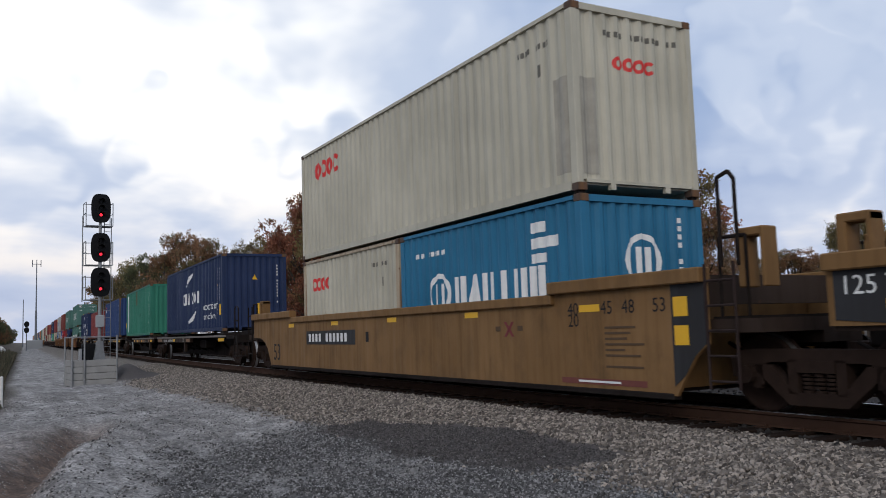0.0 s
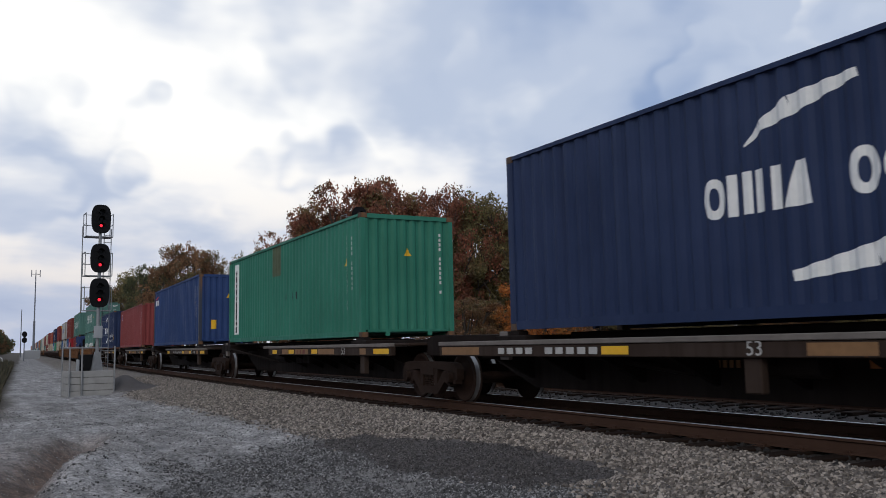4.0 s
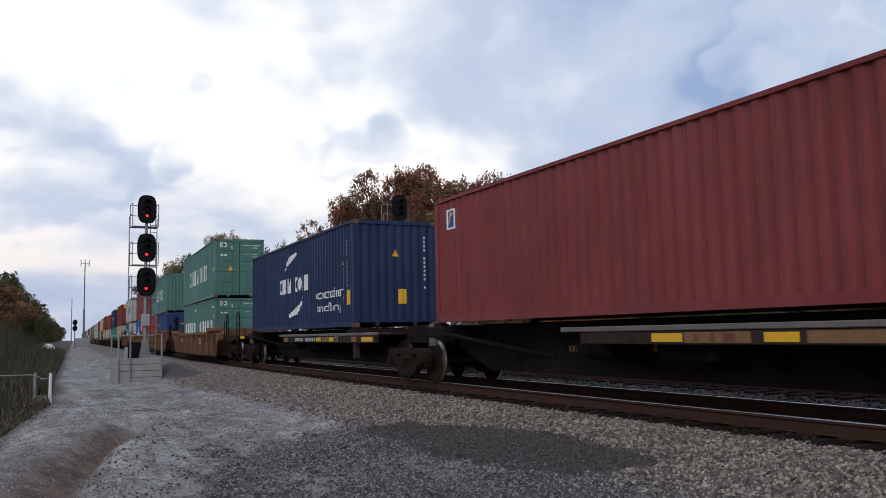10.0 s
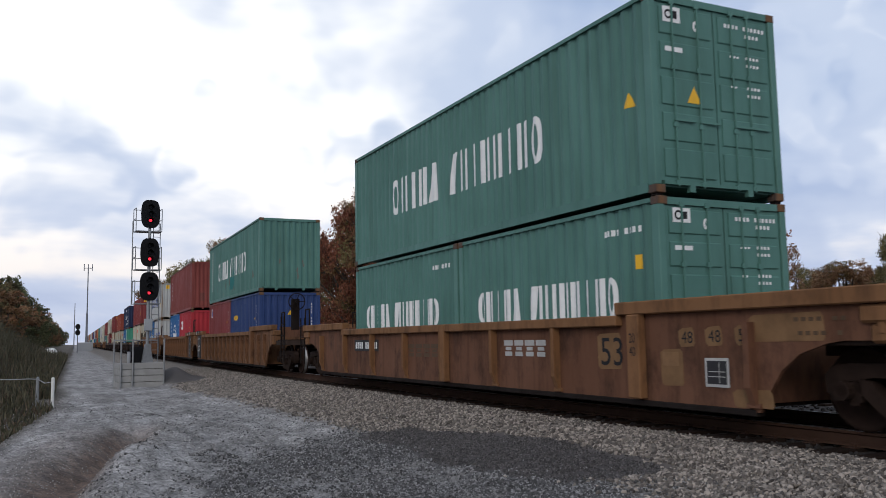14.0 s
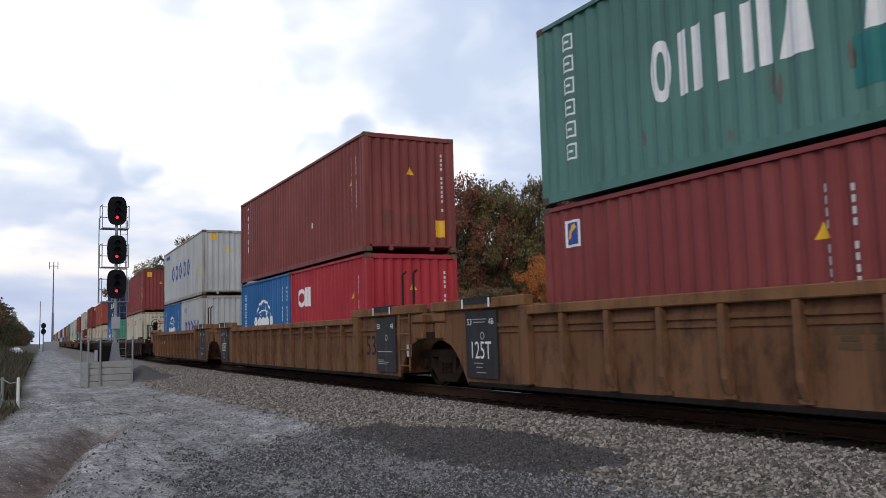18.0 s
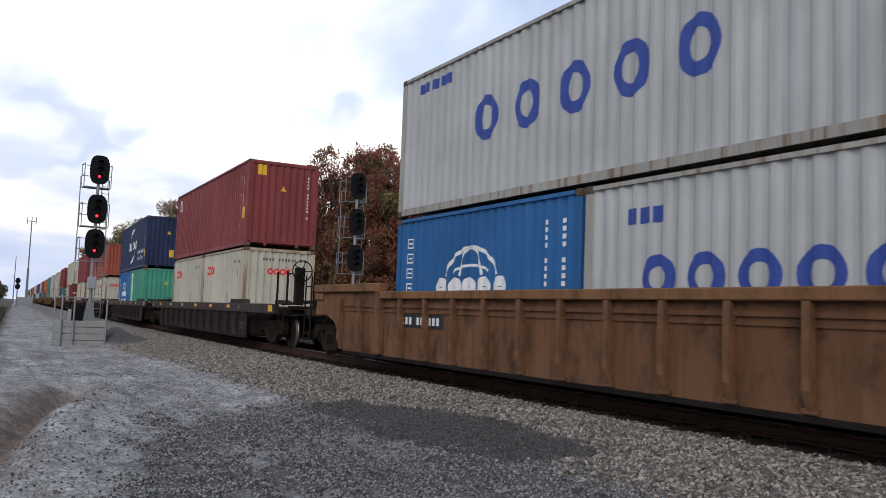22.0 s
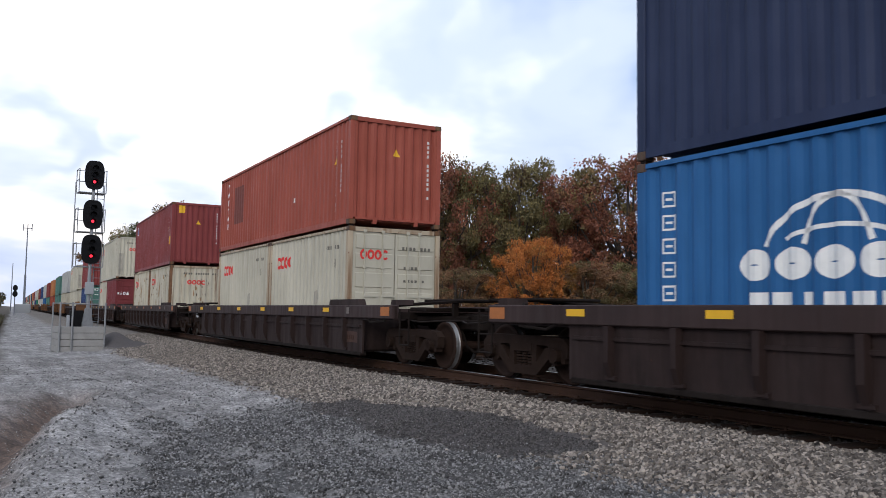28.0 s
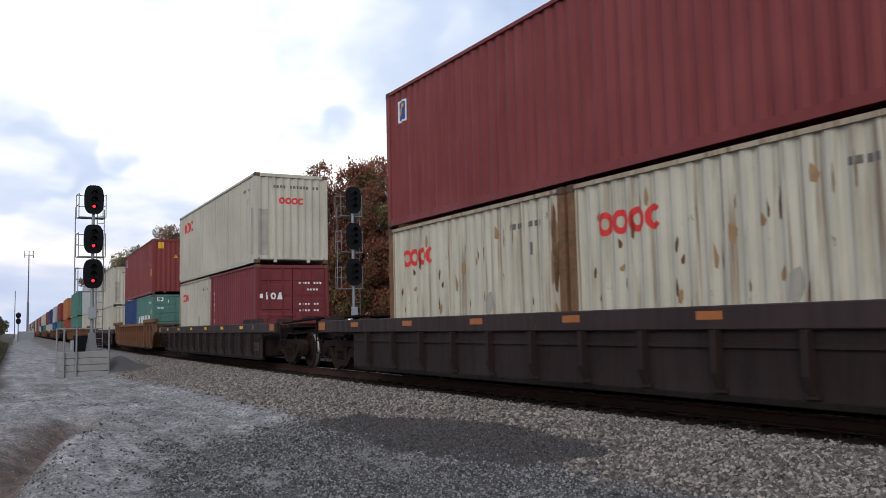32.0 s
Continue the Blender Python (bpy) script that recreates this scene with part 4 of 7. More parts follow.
def mark(box_, key, face, polys, mat, name="marking", label="", lift=0.0):
    """Paint shapes on a container's side ("side") or end ("end"), following its folds."""
    L, H = box_["L"], box_["H"]
    k = ("mark", key, face, L, H)
    if k not in MESHES:
        bm = polys_mesh(polys)
        lo, hi = min(v.co.x for v in bm.verts), max(v.co.x for v in bm.verts)
        pitch, off = (PITCH, 0.15) if face == "side" else (0.245, 0.12)
        if face != "door":
            cuts = [off + i * pitch + s * pitch / PITCH for i in range(int(L / pitch) + 1) for s, _ in STEPS]
            cut_at(bm, [c for c in cuts if lo < c < hi])
        for v in bm.verts:
            a, b = v.co.x, v.co.z
            if face == "side":
                v.co = (-WALL + depth_at(a - 0.15) - 0.004 - lift, L / 2 - a, b)
            elif face == "end":
                v.co = (-HALF + a, -L / 2 + 0.016 + depth_at(a - 0.12, 0.245, 0.045) - lift, b)
            else:
                v.co = (-HALF + a, -L / 2 + 0.009 - lift, b)
        MESHES[k] = islands(bm) if name in SPLIT else whole(bm)
    put_shapes(name, MESHES[k], name == "marking" and len(polys) > 1, mat, box_["ob"], label)


def container(s, z, L, H, mat, label, marks=None, doors=False, frame=None, detail=True, locks=False, posts=None):
    """A shipping container whose near end starts at s; it rides at height z."""
    ob = thing("shipping_container", label, "container", "containers on the train")
    b = {"ob": ob, "L": L, "H": H}
    frame = frame or mat
    w = link("side_wall", side_wall(L, H), mat, ob)
    w2 = link("side_wall", side_wall(L, H), mat, ob)
    w2.matrix_basis = pose(0, 0, 0, 0, 0, 180)
    link("frame", frame_mesh(L, H), frame, ob)
    post_mesh = shared(("corner_post", H), lambda bm: bevel_box(bm, -0.06, 0.06, -0.08, 0.08, 0.11, H - 0.11, 0.012))
    for sx in (-1, 1):
        for sy in (-1, 1):
            link("corner_post", post_mesh, posts or ("rust_post" if mat == "oocl_rusty" else frame), ob).matrix_basis = pose(sx * (HALF - 0.06), sy * (L / 2 - 0.08), 0)
    link("roof", roof_mesh(L, H), mat, ob)
    back = link("end_wall", end_wall(L, H, False), mat, ob)
    back.matrix_basis = pose(0, 0, 0, 0, 0, 180)
    if doors:
        for sx in (-1, 1):
            d = link("door", door_leaf(L, H, sx), mat, ob)
            for x in (0.33, 0.80):
                r = link("locking_rod", lock_rod(L, H), mat, d)
                r.matrix_basis = pose(sx * x - (0.15 if x > 0.5 and sx > 0 else 0), 0, 0)
    else:
        link("end_wall", end_wall(L, H, False), mat, ob)
    if detail:
        for sx in (-1, 1):
            for sy in (-1, 1):
                for zz in (0.059, H - 0.059):
                    c = link("corner_casting", casting_mesh(), "casting", ob)
                    c.matrix_basis = pose(sx * (HALF - 0.0895 + 0.003), sy * (L / 2 - 0.0815 + 0.003), zz)
    if locks:
        cone = shared(("twist_lock",), lambda bm: (box(bm, -0.06, 0.06, -0.05, 0.05, -0.05, 0.004), box(bm, -0.08, -0.06, -0.02, 0.02, -0.04, -0.02)))
        for sx in (-1, 1):
            for sy in (-1, 1):
                link("twist_lock", cone, "soot", ob).location = (sx * (HALF - 0.09), sy * (L / 2 - 0.09), 0)
    if marks:
        marks(b)
    MOVING.append((ob, s + L / 2, z))
    return ob


# ---- railcars ----
MAT["rail_brown"] = paint("brown_side_rail", (0.034, 0.021, 0.015), 0.6, 0.4, 0.75, seed=28, dirt_color=(0.013, 0.0085, 0.0065), spec=0.12)
def wheelset_mesh():
    if ("wheelset",) in MESHES:
        return MESHES[("wheelset",)]
    bm = bmesh.new()
    seg = 28
    for sx in (-1, 1):
        rings = []
        for x, r in ((0.66, 0.20), (0.655, 0.40), (0.655, 0.485), (0.672, 0.487), (0.690, 0.462), (0.725, 0.459), (0.772, 0.455), (0.795, 0.450), (0.800, 0.40), (0.755, 0.37), (0.735, 0.24), (0.79, 0.15), (0.82, 0.10)):
            rings.append([bm.verts.new((sx * x, r * math.cos(2 * math.pi * i / seg), r * math.sin(2 * math.pi * i / seg))) for i in range(seg)])
        for j in range(len(rings) - 1):
            for i in range(seg):
                f = bm.faces.new((rings[j][i], rings[j][(i + 1) % seg], rings[j + 1][(i + 1) % seg], rings[j + 1][i]))
                f.material_index = 1 if j == 5 or j == 4 else 0
                f.smooth = True
        bm.faces.new(rings[-1])
    tube(bm, (-0.70, 0, 0), (0.70, 0, 0), 0.085, seg=12)
    tube(bm, (-1.16, 0, 0), (-0.80, 0, 0), 0.075, seg=10)
    tube(bm, (0.80, 0, 0), (1.16, 0, 0), 0.075, seg=10)
    bmesh.ops.recalc_face_normals(bm, faces=bm.faces[:])
    me = bpy.data.meshes.new("wheelset")
    bm.to_mesh(me)
    bm.free()
    me.materials.append(MAT["wheel"])
    me.materials.append(MAT["tread"])
    MESHES[("wheelset",)] = me
    return me


def side_frame_mesh():
    def make(bm):
        a, b = -0.075, 0.075
        prism(bm, [(-1.13, 0.42), (-1.15, 0.62), (-1.04, 0.72), (-0.85, 0.745), (0.85, 0.745), (1.04, 0.72), (1.15, 0.62), (1.13, 0.42), (1.02, 0.42), (0.98, 0.55), (0.80, 0.565), (0.55, 0.60), (-0.55, 0.60), (-0.80, 0.565), (-0.98, 0.55), (-1.02, 0.42)], a, b)
        for y in (-0.70, 0.70):
            prism(bm, [(y - 0.16, 0.30), (y - 0.05, 0.30), (y + 0.06, 0.60), (y - 0.06, 0.60)] if y < 0 else [(y + 0.05, 0.30), (y + 0.16, 0.30), (y + 0.06, 0.60), (y - 0.06, 0.60)], a + 0.01, b - 0.01)
        prism(bm, [(-0.86, 0.55), (-0.60, 0.57), (-0.30, 0.27), (0.30, 0.27), (0.60, 0.57), (0.86, 0.55), (0.36, 0.13), (-0.36, 0.13)], a, b)
        for y in (-0.36, 0.24):
            box(bm, a, b, y, y + 0.12, 0.25, 0.63)
        for y in (-0.89, 0.89):
            box(bm, a, b, y - 0.19, y - 0.10, 0.34, 0.56)
            box(bm, a, b, y + 0.10, y + 0.19, 0.34, 0.56)
            tube(bm, (-0.16, y, 0.455), (0.13, y, 0.455), 0.105, seg=12)
        for y in (-0.15, 0.0, 0.15):
            for k in range(5):
                z = 0.27 + 0.045 * k
                tube(bm, (0, y, z), (0, y, z + 0.028), 0.068, seg=8)
        box(bm, -0.09, 0.09, -0.24, 0.24, 0.49, 0.62)
    return shared(("side_frame",), make)


def truck(car, y, spin=True):
    """A two-axle truck under a car, centred at y along it."""
    bol = shared(("bolster",), lambda bm: (bevel_box(bm, -0.95, 0.95, -0.19, 0.19, 0.44, 0.66, 0.03), tube(bm, (0, 0, 0.66), (0, 0, 0.80), 0.3, seg=14),
                                           box(bm, -0.75, 0.75, -0.42, -0.36, 0.30, 0.40), box(bm, -0.75, 0.75, 0.36, 0.42, 0.30, 0.40)))
    t = link("truck", bol, "truck", car)
    t.location = (0, y, 0)
    for sx in (-1, 1):
        f = link("side_frame", side_frame_mesh(), "truck", t)
        f.matrix_basis = pose(sx * 1.0, 0, 0, 0, 0, 0 if sx < 0 else 180)
    for dy in (-0.89, 0.89):
        w = new("wheelset", wheelset_mesh())
        w.parent = t
        w.location = (0, dy, 0.455)
        if spin:
            WHEELS.append((w, dy, (len(WHEELS) * 47) % 360))
    return t


def ladder_part(car, x, y, z0, z1, mat, width=0.42, rungs=4, name="ladder"):
    bm = bmesh.new()
    for d in (-width / 2, width / 2):
        tube(bm, (x, y + d, z0), (x, y + d, z1), 0.020, seg=6)
    for i in range(rungs):
        z = z0 + (z1 - z0) * (i + 0.3) / rungs
        tube(bm, (x, y - width / 2, z), (x, y + width / 2, z), 0.016, seg=6)
    return part(name, bm, mat, car)


def coupler(car, y, sign, mat="soot"):
    bm = bmesh.new()
    y0, y1 = sorted((y, y + sign * 0.75))
    box(bm, -0.10, 0.10, y0, y1, 0.72, 0.95)
    box(bm, -0.19, 0.19, y + sign * 0.62 - 0.16, y + sign * 0.62 + 0.16, 0.69, 0.98)
    pipe(bm, [(-0.32, y, 0.75), (-0.34, y + sign * 0.25, 0.42), (-0.34, y + sign * 0.55, 0.33), (-0.30, y + sign * 0.85, 0.42)], 0.028)
    return part("coupler", bm, mat, car)


def face_mark(car, polys, mat, y_left, x=-1.505, name="marking", label=""):
    """Flat shapes on the camera's side of a car: a runs from y_left towards the car's front."""
    bm = polys_mesh(polys)
    for v in bm.verts:
        v.co = (x, y_left - v.co.x, v.co.z)
    put_shapes(name, islands(bm) if name in SPLIT else whole(bm), name == "marking" and len(polys) > 1, mat, car, label)


# lighter copy of each side colour; in the ochre ones it paints in light
TOP_TONE = {"ochre": "ochre_top", "ochre_pink": "ochre_top", "umber": "umber_top"}


def low_end(car, e, d, zt, mat, tall):
    """What stands past the side sheets of a low well car: draft sill, crossover plates, struts, steps and hand holds."""
    far_y = e + d * 1.55
    p, q = sorted((e - d * 0.6, far_y))
    bm = bmesh.new()
    bevel_box(bm, -0.36, 0.36, p, q, 0.74, 1.06, 0.03)
    part("draft_sill", bm, "soot", car)
    bm = bmesh.new()
    p, q = sorted((e + d * 0.004, e + d * 0.75))
    bevel_box(bm, -1.10, 1.10, p, q, zt - 0.10, zt - 0.02, 0.02)
    p, q = sorted((e - d * 0.3, e + d * 1.35))
    bevel_box(bm, -0.62, 0.62, p, q, zt + 0.10, zt + 0.15, 0.015)
    part("crossover_plate", bm, "soot", car)
    bm = bmesh.new()
    for sx in (-1, 1):
        tube(bm, (sx * 1.10, e - d * 0.5, zt + 0.02), (sx * 0.50, e + d * 1.3, zt + 0.12), 0.035, seg=6)
        tube(bm, (sx * 0.95, e + d * 0.1, 0.95), (sx * 0.40, e + d * 1.2, 0.98), 0.05, seg=6)
        box(bm, sx * 0.55 - 0.05, sx * 0.55 + 0.05, e + d * 0.9 - 0.05, e + d * 0.9 + 0.05, 1.0, zt + 0.10)
    part("strut", bm, "soot", car)
    bm = bmesh.new()
    pipe(bm, [(-1.30, e + d * 0.35, 0.93), (-1.32, e + d * 0.95, 0.90), (-1.10, e + d * 1.45, 0.93), (-0.25, e + d * 1.5, 0.93)], 0.016)
    part("uncoupling_lever", bm, "soot", car)
    bm = bmesh.new()
    yh = e + d * 0.30
    pipe(bm, [(-1.36, yh - 0.20, zt - 0.05), (-1.36, yh - 0.20, 0.44), (-1.36, yh + 0.20, 0.44), (-1.36, yh + 0.20, zt - 0.05)], 0.018)
    tube(bm, (-1.36, yh - 0.20, 0.74), (-1.36, yh + 0.20, 0.74), 0.014, seg=6)
    part("step", bm, "soot", car)
    bm = bmesh.new()
    prism(bm, [(e - d * 0.35, zt + 0.022), (e - d * 0.05, zt + 0.022), (e - d * 0.12, zt + 0.13), (e - d * 0.30, zt + 0.13)], -1.36, -0.95)
    part("lock_box", bm, mat, car)
    if tall:
        for dy in (0.15, -0.75):
            bm = bmesh.new()
            tube(bm, (-1.36, e - d * dy, zt), (-1.36, e - d * dy, zt + 0.92), 0.032, seg=8)
            part("grab_post", bm, "soot", car)
        bm = bmesh.new()
        pipe(bm, [(-1.36, e + d * 0.75, zt + 0.86), (-1.20, e + d * 0.95, zt + 0.84), (-0.93, e + d * 0.45, zt + 0.80)], 0.018)
        part("brake_chain", bm, "soot", car)


def well_car(s0, s1, front, rear, mat, style, label, truck_front=True, truck_rear=True, marks=None, name="well_car", spin=True, brake=False, detail=True, floor=0.385, top=None, tips=(1.6, 1.9)):
    """A well car. tips: how far the side sheets reach past the well. s0, s1: the well's bottom; front, rear: distance from it to the truck centre (or joint) at each end."""
    car = thing(name, label, "railcar", "cars of the train")
    mid = (s0 + s1) / 2
    y0, y1 = s0 - mid, s1 - mid
    brown = style == "low"
    zt = top or {"low": 1.20, "rib": 1.46, "smooth": 1.52}[style]
    zb, ze, za = 0.18, zt + (0.0 if brown else 0.18), 0.96
    e0, e1 = y0 - front - (1.15 if truck_front else -0.32), y1 + rear + (1.15 if truck_rear else -0.32)
    if brown:
        e0, e1 = y0 - tips[0], y1 + tips[1]
        outline = [(y0, zb), (y1, zb), (y1, 0.90), (e1, 0.92), (e1, zt), (e0, zt), (e0, 0.92), (y0, 0.90)]
    else:
        def arch(y, d, end):
            curve = [(0.0, zb), (0.16, 0.42), (0.34, 0.66), (0.60, 0.85), (0.95, za), (1.15, za + 0.03)]
            return [(y + d * k, z) for k, z in curve if k < end - 0.05] + [(y + d * end, table(curve, end))]
        t0, t1 = max(e0, y0 - tips[0]), min(e1, y1 + tips[1])
        a0, a1 = arch(y0, -1, y0 - t0), arch(y1, 1, t1 - y1)
        outline = a1 + [(t1, ze), (y1 - 1.9, ze), (y1 - 2.05, zt), (y0 + 2.55, zt), (y0 + 2.4, ze), (t0, ze)] + a0[::-1]
    for sx in (-1, 1):
        bm = bmesh.new()
        prism(bm, outline, sx * 1.38, sx * 1.43)
        side = part("side_sheet", bm, mat, car)
        bm = bmesh.new()
        h = 0.26 if brown else 0.13
        lo, hi = (e0, e1) if brown else (y0 + 2.45, y1 - 1.95)
        ox = 1.50 if style != "rib" else 1.55
        bevel_box(bm, min(sx * 1.33, sx * ox), max(sx * 1.33, sx * ox), lo, hi, zt - h, zt + 0.02, 0.015)
        if not brown:
            for p, q in ((t0, y0 + 2.5), (y1 - 2.0, t1)):
                bevel_box(bm, min(sx * 1.33, sx * 1.53), max(sx * 1.33, sx * 1.53), p, q, ze - 0.16, ze + 0.02, 0.015)
        part("top_chord", bm, TOP_TONE.get(mat, mat), car)
        bm = bmesh.new()
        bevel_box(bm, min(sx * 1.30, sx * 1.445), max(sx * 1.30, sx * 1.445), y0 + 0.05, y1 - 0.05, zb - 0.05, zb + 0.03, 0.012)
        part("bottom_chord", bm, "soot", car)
        if style == "rib":
            for yp in ((y0 + y1) / 2, y0 + 2.08) if mat == "ochre_pink" else (y0 + 2.2, y1 - 2.0):
                bm = bmesh.new()
                bevel_box(bm, min(sx * 1.425, sx * 1.56), max(sx * 1.425, sx * 1.56), yp - 0.13, yp + 0.13, zb + 0.05, ze - 0.16, 0.015)
                part("side_post", bm, TOP_TONE[mat] if mat == "ochre_pink" else mat, car)
        if style != "smooth":
            n = 12 if brown else (9 if mat == "ochre_pink" else 11)
            lo, hi = (y0 + 0.9, y1 - 0.9) if brown else (y0 + 0.06, y1 - 0.06) if mat == "ochre_pink" else (y0 + 3.2, y1 - 3.0)
            at = [lo + (hi - lo) * k / (n - 1) for k in range(n)]
            if mat == "ochre_pink":
                del at[n // 2], at[1]
            elif not brown:
                at += [y1 - 1.05, y1 + 0.05] if truck_rear else []
                at += [y0 + 1.05, y0 - 0.05] if truck_front else []
            rib = shared(("rib", style, zt), lambda bm: (prism(bm, [(-1.425, zb + 0.08), (-1.47, zb + 0.08), (-1.548, 0.46), (-1.548, zt - (0.26 if brown else 0.13)), (-1.425, zt - (0.26 if brown else 0.13))], -0.045, 0.045, "y"), box(bm, -1.47, -1.425, -0.10, 0.10, zb + 0.05, zb + 0.10)))
            if mat != "ochre_pink":
                strip = bmesh.new()
                box(strip, min(sx * 1.425, sx * 1.465), max(sx * 1.425, sx * 1.465), y0 + 0.1, y1 - 0.1, zt - (0.46 if brown else 0.30), zt - (0.41 if brown else 0.24))
                part("stiffener", strip, mat, car)
            if not brown and mat != "ochre_pink":
                strip = bmesh.new()
                box(strip, min(sx * 1.425, sx * 1.455), max(sx * 1.425, sx * 1.455), y0 + 0.1, y1 - 0.1, zt - 0.40, zt - 0.365)
                part("stiffener", strip, mat, car)
            for y in at:
                r = link("rib", rib, TOP_TONE[mat] if mat == "ochre_pink" and y > y0 + 1 else mat, car)
                r.matrix_basis = pose(0, y, 0, 0, 0, 0 if sx < 0 else 180)
    # inner ends, floor and decks over the trucks
    bm = bmesh.new()
    box(bm, -1.37, 1.37, y0 + 0.25, y0 + 0.31, 0.25, zt - 0.04)
    part("bulkhead", bm, mat, car)
    bm = bmesh.new()
    box(bm, -1.37, 1.37, y1 - 0.31, y1 - 0.25, 0.25, zt - 0.04)
    part("bulkhead", bm, mat, car)
    bm = bmesh.new()
    box(bm, -1.37, 1.37, y0 + 0.31, y1 - 0.31, 0.20, floor)
    part("well_floor", bm, "soot", car)
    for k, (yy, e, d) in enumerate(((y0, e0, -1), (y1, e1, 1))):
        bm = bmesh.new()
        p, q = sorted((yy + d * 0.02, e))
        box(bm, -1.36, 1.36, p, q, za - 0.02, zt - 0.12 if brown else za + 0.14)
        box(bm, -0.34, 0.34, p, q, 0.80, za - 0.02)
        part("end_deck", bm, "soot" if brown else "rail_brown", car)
        if detail and not brown:
            y = t0 if d < 0 else t1
            for sx in (-1, 1):
                bm = bmesh.new()
                if style == "smooth":
                    # tall open guide post
                    yc = y - d * 0.22 if d > 0 else y + d * 0.55
                    bevel_box(bm, sx * 1.15 - 0.12, sx * 1.15 + 0.12, yc + 0.08, yc + 0.19, ze - 0.25, ze + 0.42, 0.015)
                    bevel_box(bm, sx * 1.15 - 0.12, sx * 1.15 + 0.12, yc - 0.19, yc - 0.14, ze - 0.25, ze + 0.42, 0.012)
                    bevel_box(bm, sx * 1.15 - 0.12, sx * 1.15 + 0.12, yc - 0.19, yc + 0.19, ze + 0.33, ze + 0.43, 0.015)
                else:
                    # stepped block closing the side sheet: a slotted foot with a wider cap
                    p, q = sorted((y - d * 0.02, y - d * 0.36))
                    bevel_box(bm, sx * 1.32 - 0.14, sx * 1.32 + 0.14, p, q, za + 0.0, ze - 0.36, 0.03)
                    p, q = sorted((y + d * 0.03, y - d * 0.46))
                    bevel_box(bm, sx * 1.33 - 0.16, sx * 1.33 + 0.16, p, q, ze - 0.36, ze - 0.17, 0.03)
                    box(bm, sx * 1.462 - 0.006, sx * 1.462 + 0.006, y - d * 0.22 - 0.04, y - d * 0.22 + 0.04, za + 0.10, za + 0.26)
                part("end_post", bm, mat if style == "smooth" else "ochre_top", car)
            bm = bmesh.new()
            box(bm, -1.16, 1.16, y - d * 0.30 - 0.10, y - d * 0.30 + 0.10, ze - 0.42, ze - 0.06)
            part("end_beam", bm, "rail_brown" if style == "smooth" else "ochre_pink", car)
            bm = bmesh.new()
            p, q = sorted((y - d * 0.5, y + d * 0.30))
            bevel_box(bm, -0.38, 0.38, p, q, 0.74, za + 0.04, 0.03)
            for sx in (-1, 1):
                pipe(bm, [(sx * 0.55, p, 0.86), (sx * 0.60, (p + q) / 2, 0.62), (sx * 0.55, q, 0.80)], 0.025)
            part("drawbar", bm, "soot", car)
            p, q = sorted((y - d * 0.02, e - d * 0.1))
            if q - p > 0.3:
                # brake platform and walkway beyond the side sheets
                bm = bmesh.new()
                box(bm, -1.30, 1.30, p, q, za + 0.12, za + 0.17)
                part("walkway", bm, "soot", car)
                for sx in (-1, 1):
                    bm = bmesh.new()
                    pipe(bm, [(sx * 1.28, (p + q) / 2 - 0.2, za + 0.1), (sx * 1.28, (p + q) / 2 - 0.2, 2.05), (sx * 1.28, (p + q) / 2 + 0.2, 2.05), (sx * 1.28, (p + q) / 2 + 0.2, za + 0.1)], 0.022)
                    part("hand_rail", bm, "soot", car)
        if detail and brown:
            bm = bmesh.new()
            p, q = (yy + 0.1, yy + 1.9) if d < 0 else (yy + 0.2, yy + 1.3)
            sx = -1 if d < 0 else 1
            prism(bm, [(p, zt + 0.021), (q, zt + 0.021), (q - 0.08, zt + 0.15), (p + 0.08, zt + 0.15)], sx * 1.30, sx * 1.48)
            part("guide_plate", bm, mat, car)
            low_end(car, e, d, zt, mat, brake and d < 0)
            bm = bmesh.new()
            pipe(bm, [(-1.44, yy + d * 0.05, 1.02), (-1.46, yy + d * 0.5, 0.86), (-1.44, yy + d * 1.2, 0.90)], 0.024)
            part("air_hose", bm, "soot", car)
    if truck_front:
        truck(car, y0 - front, spin)
        coupler(car, y0 - front - 0.75 if brown else e0, -1)
    if truck_rear:
        truck(car, y1 + rear, spin)
        coupler(car, y1 + rear + 0.75 if brown else e1, 1)
    if detail and not brown:
        if truck_front:
            ladder_part(car, -1.40, e0 + 0.35, 0.38, zt + (0.1 if brown else 0.45), "soot", rungs=4)
        if truck_rear:
            ladder_part(car, -1.40, e1 - 0.35, 0.38, zt + (0.1 if brown else 0.45), "soot", rungs=4)
    if brake:
        bm = bmesh.new()
        yb = e0 + (-0.45 if brown else 0.5)
        bevel_box(bm, -1.05, -0.80, yb - 0.10, yb + 0.12, zt, zt + 1.05, 0.02)
        part("brake_stand", bm, "soot", car)
        bm = bmesh.new()
        n, zc = 20, zt + 0.95
        ringp = [(-0.93 + 0.28 * math.cos(2 * math.pi * i / n), yb - 0.22, zc + 0.28 * math.sin(2 * math.pi * i / n)) for i in range(n + 1)]
        pipe(bm, ringp, 0.018, 5)
        for i in range(0, n, 4):
            tube(bm, (-0.93, yb - 0.16, zc), ringp[i], 0.014, seg=5)
        tube(bm, (-0.93, yb - 0.24, zc), (-0.93, yb - 0.08, zc), 0.04, seg=8)
        part("brake_wheel", bm, "soot", car, "sooty spoked brake wheel")
    if marks:
        marks(car, y0, y1, zt, zb)
    MOVING.append((car, mid, 0.0))
    return car


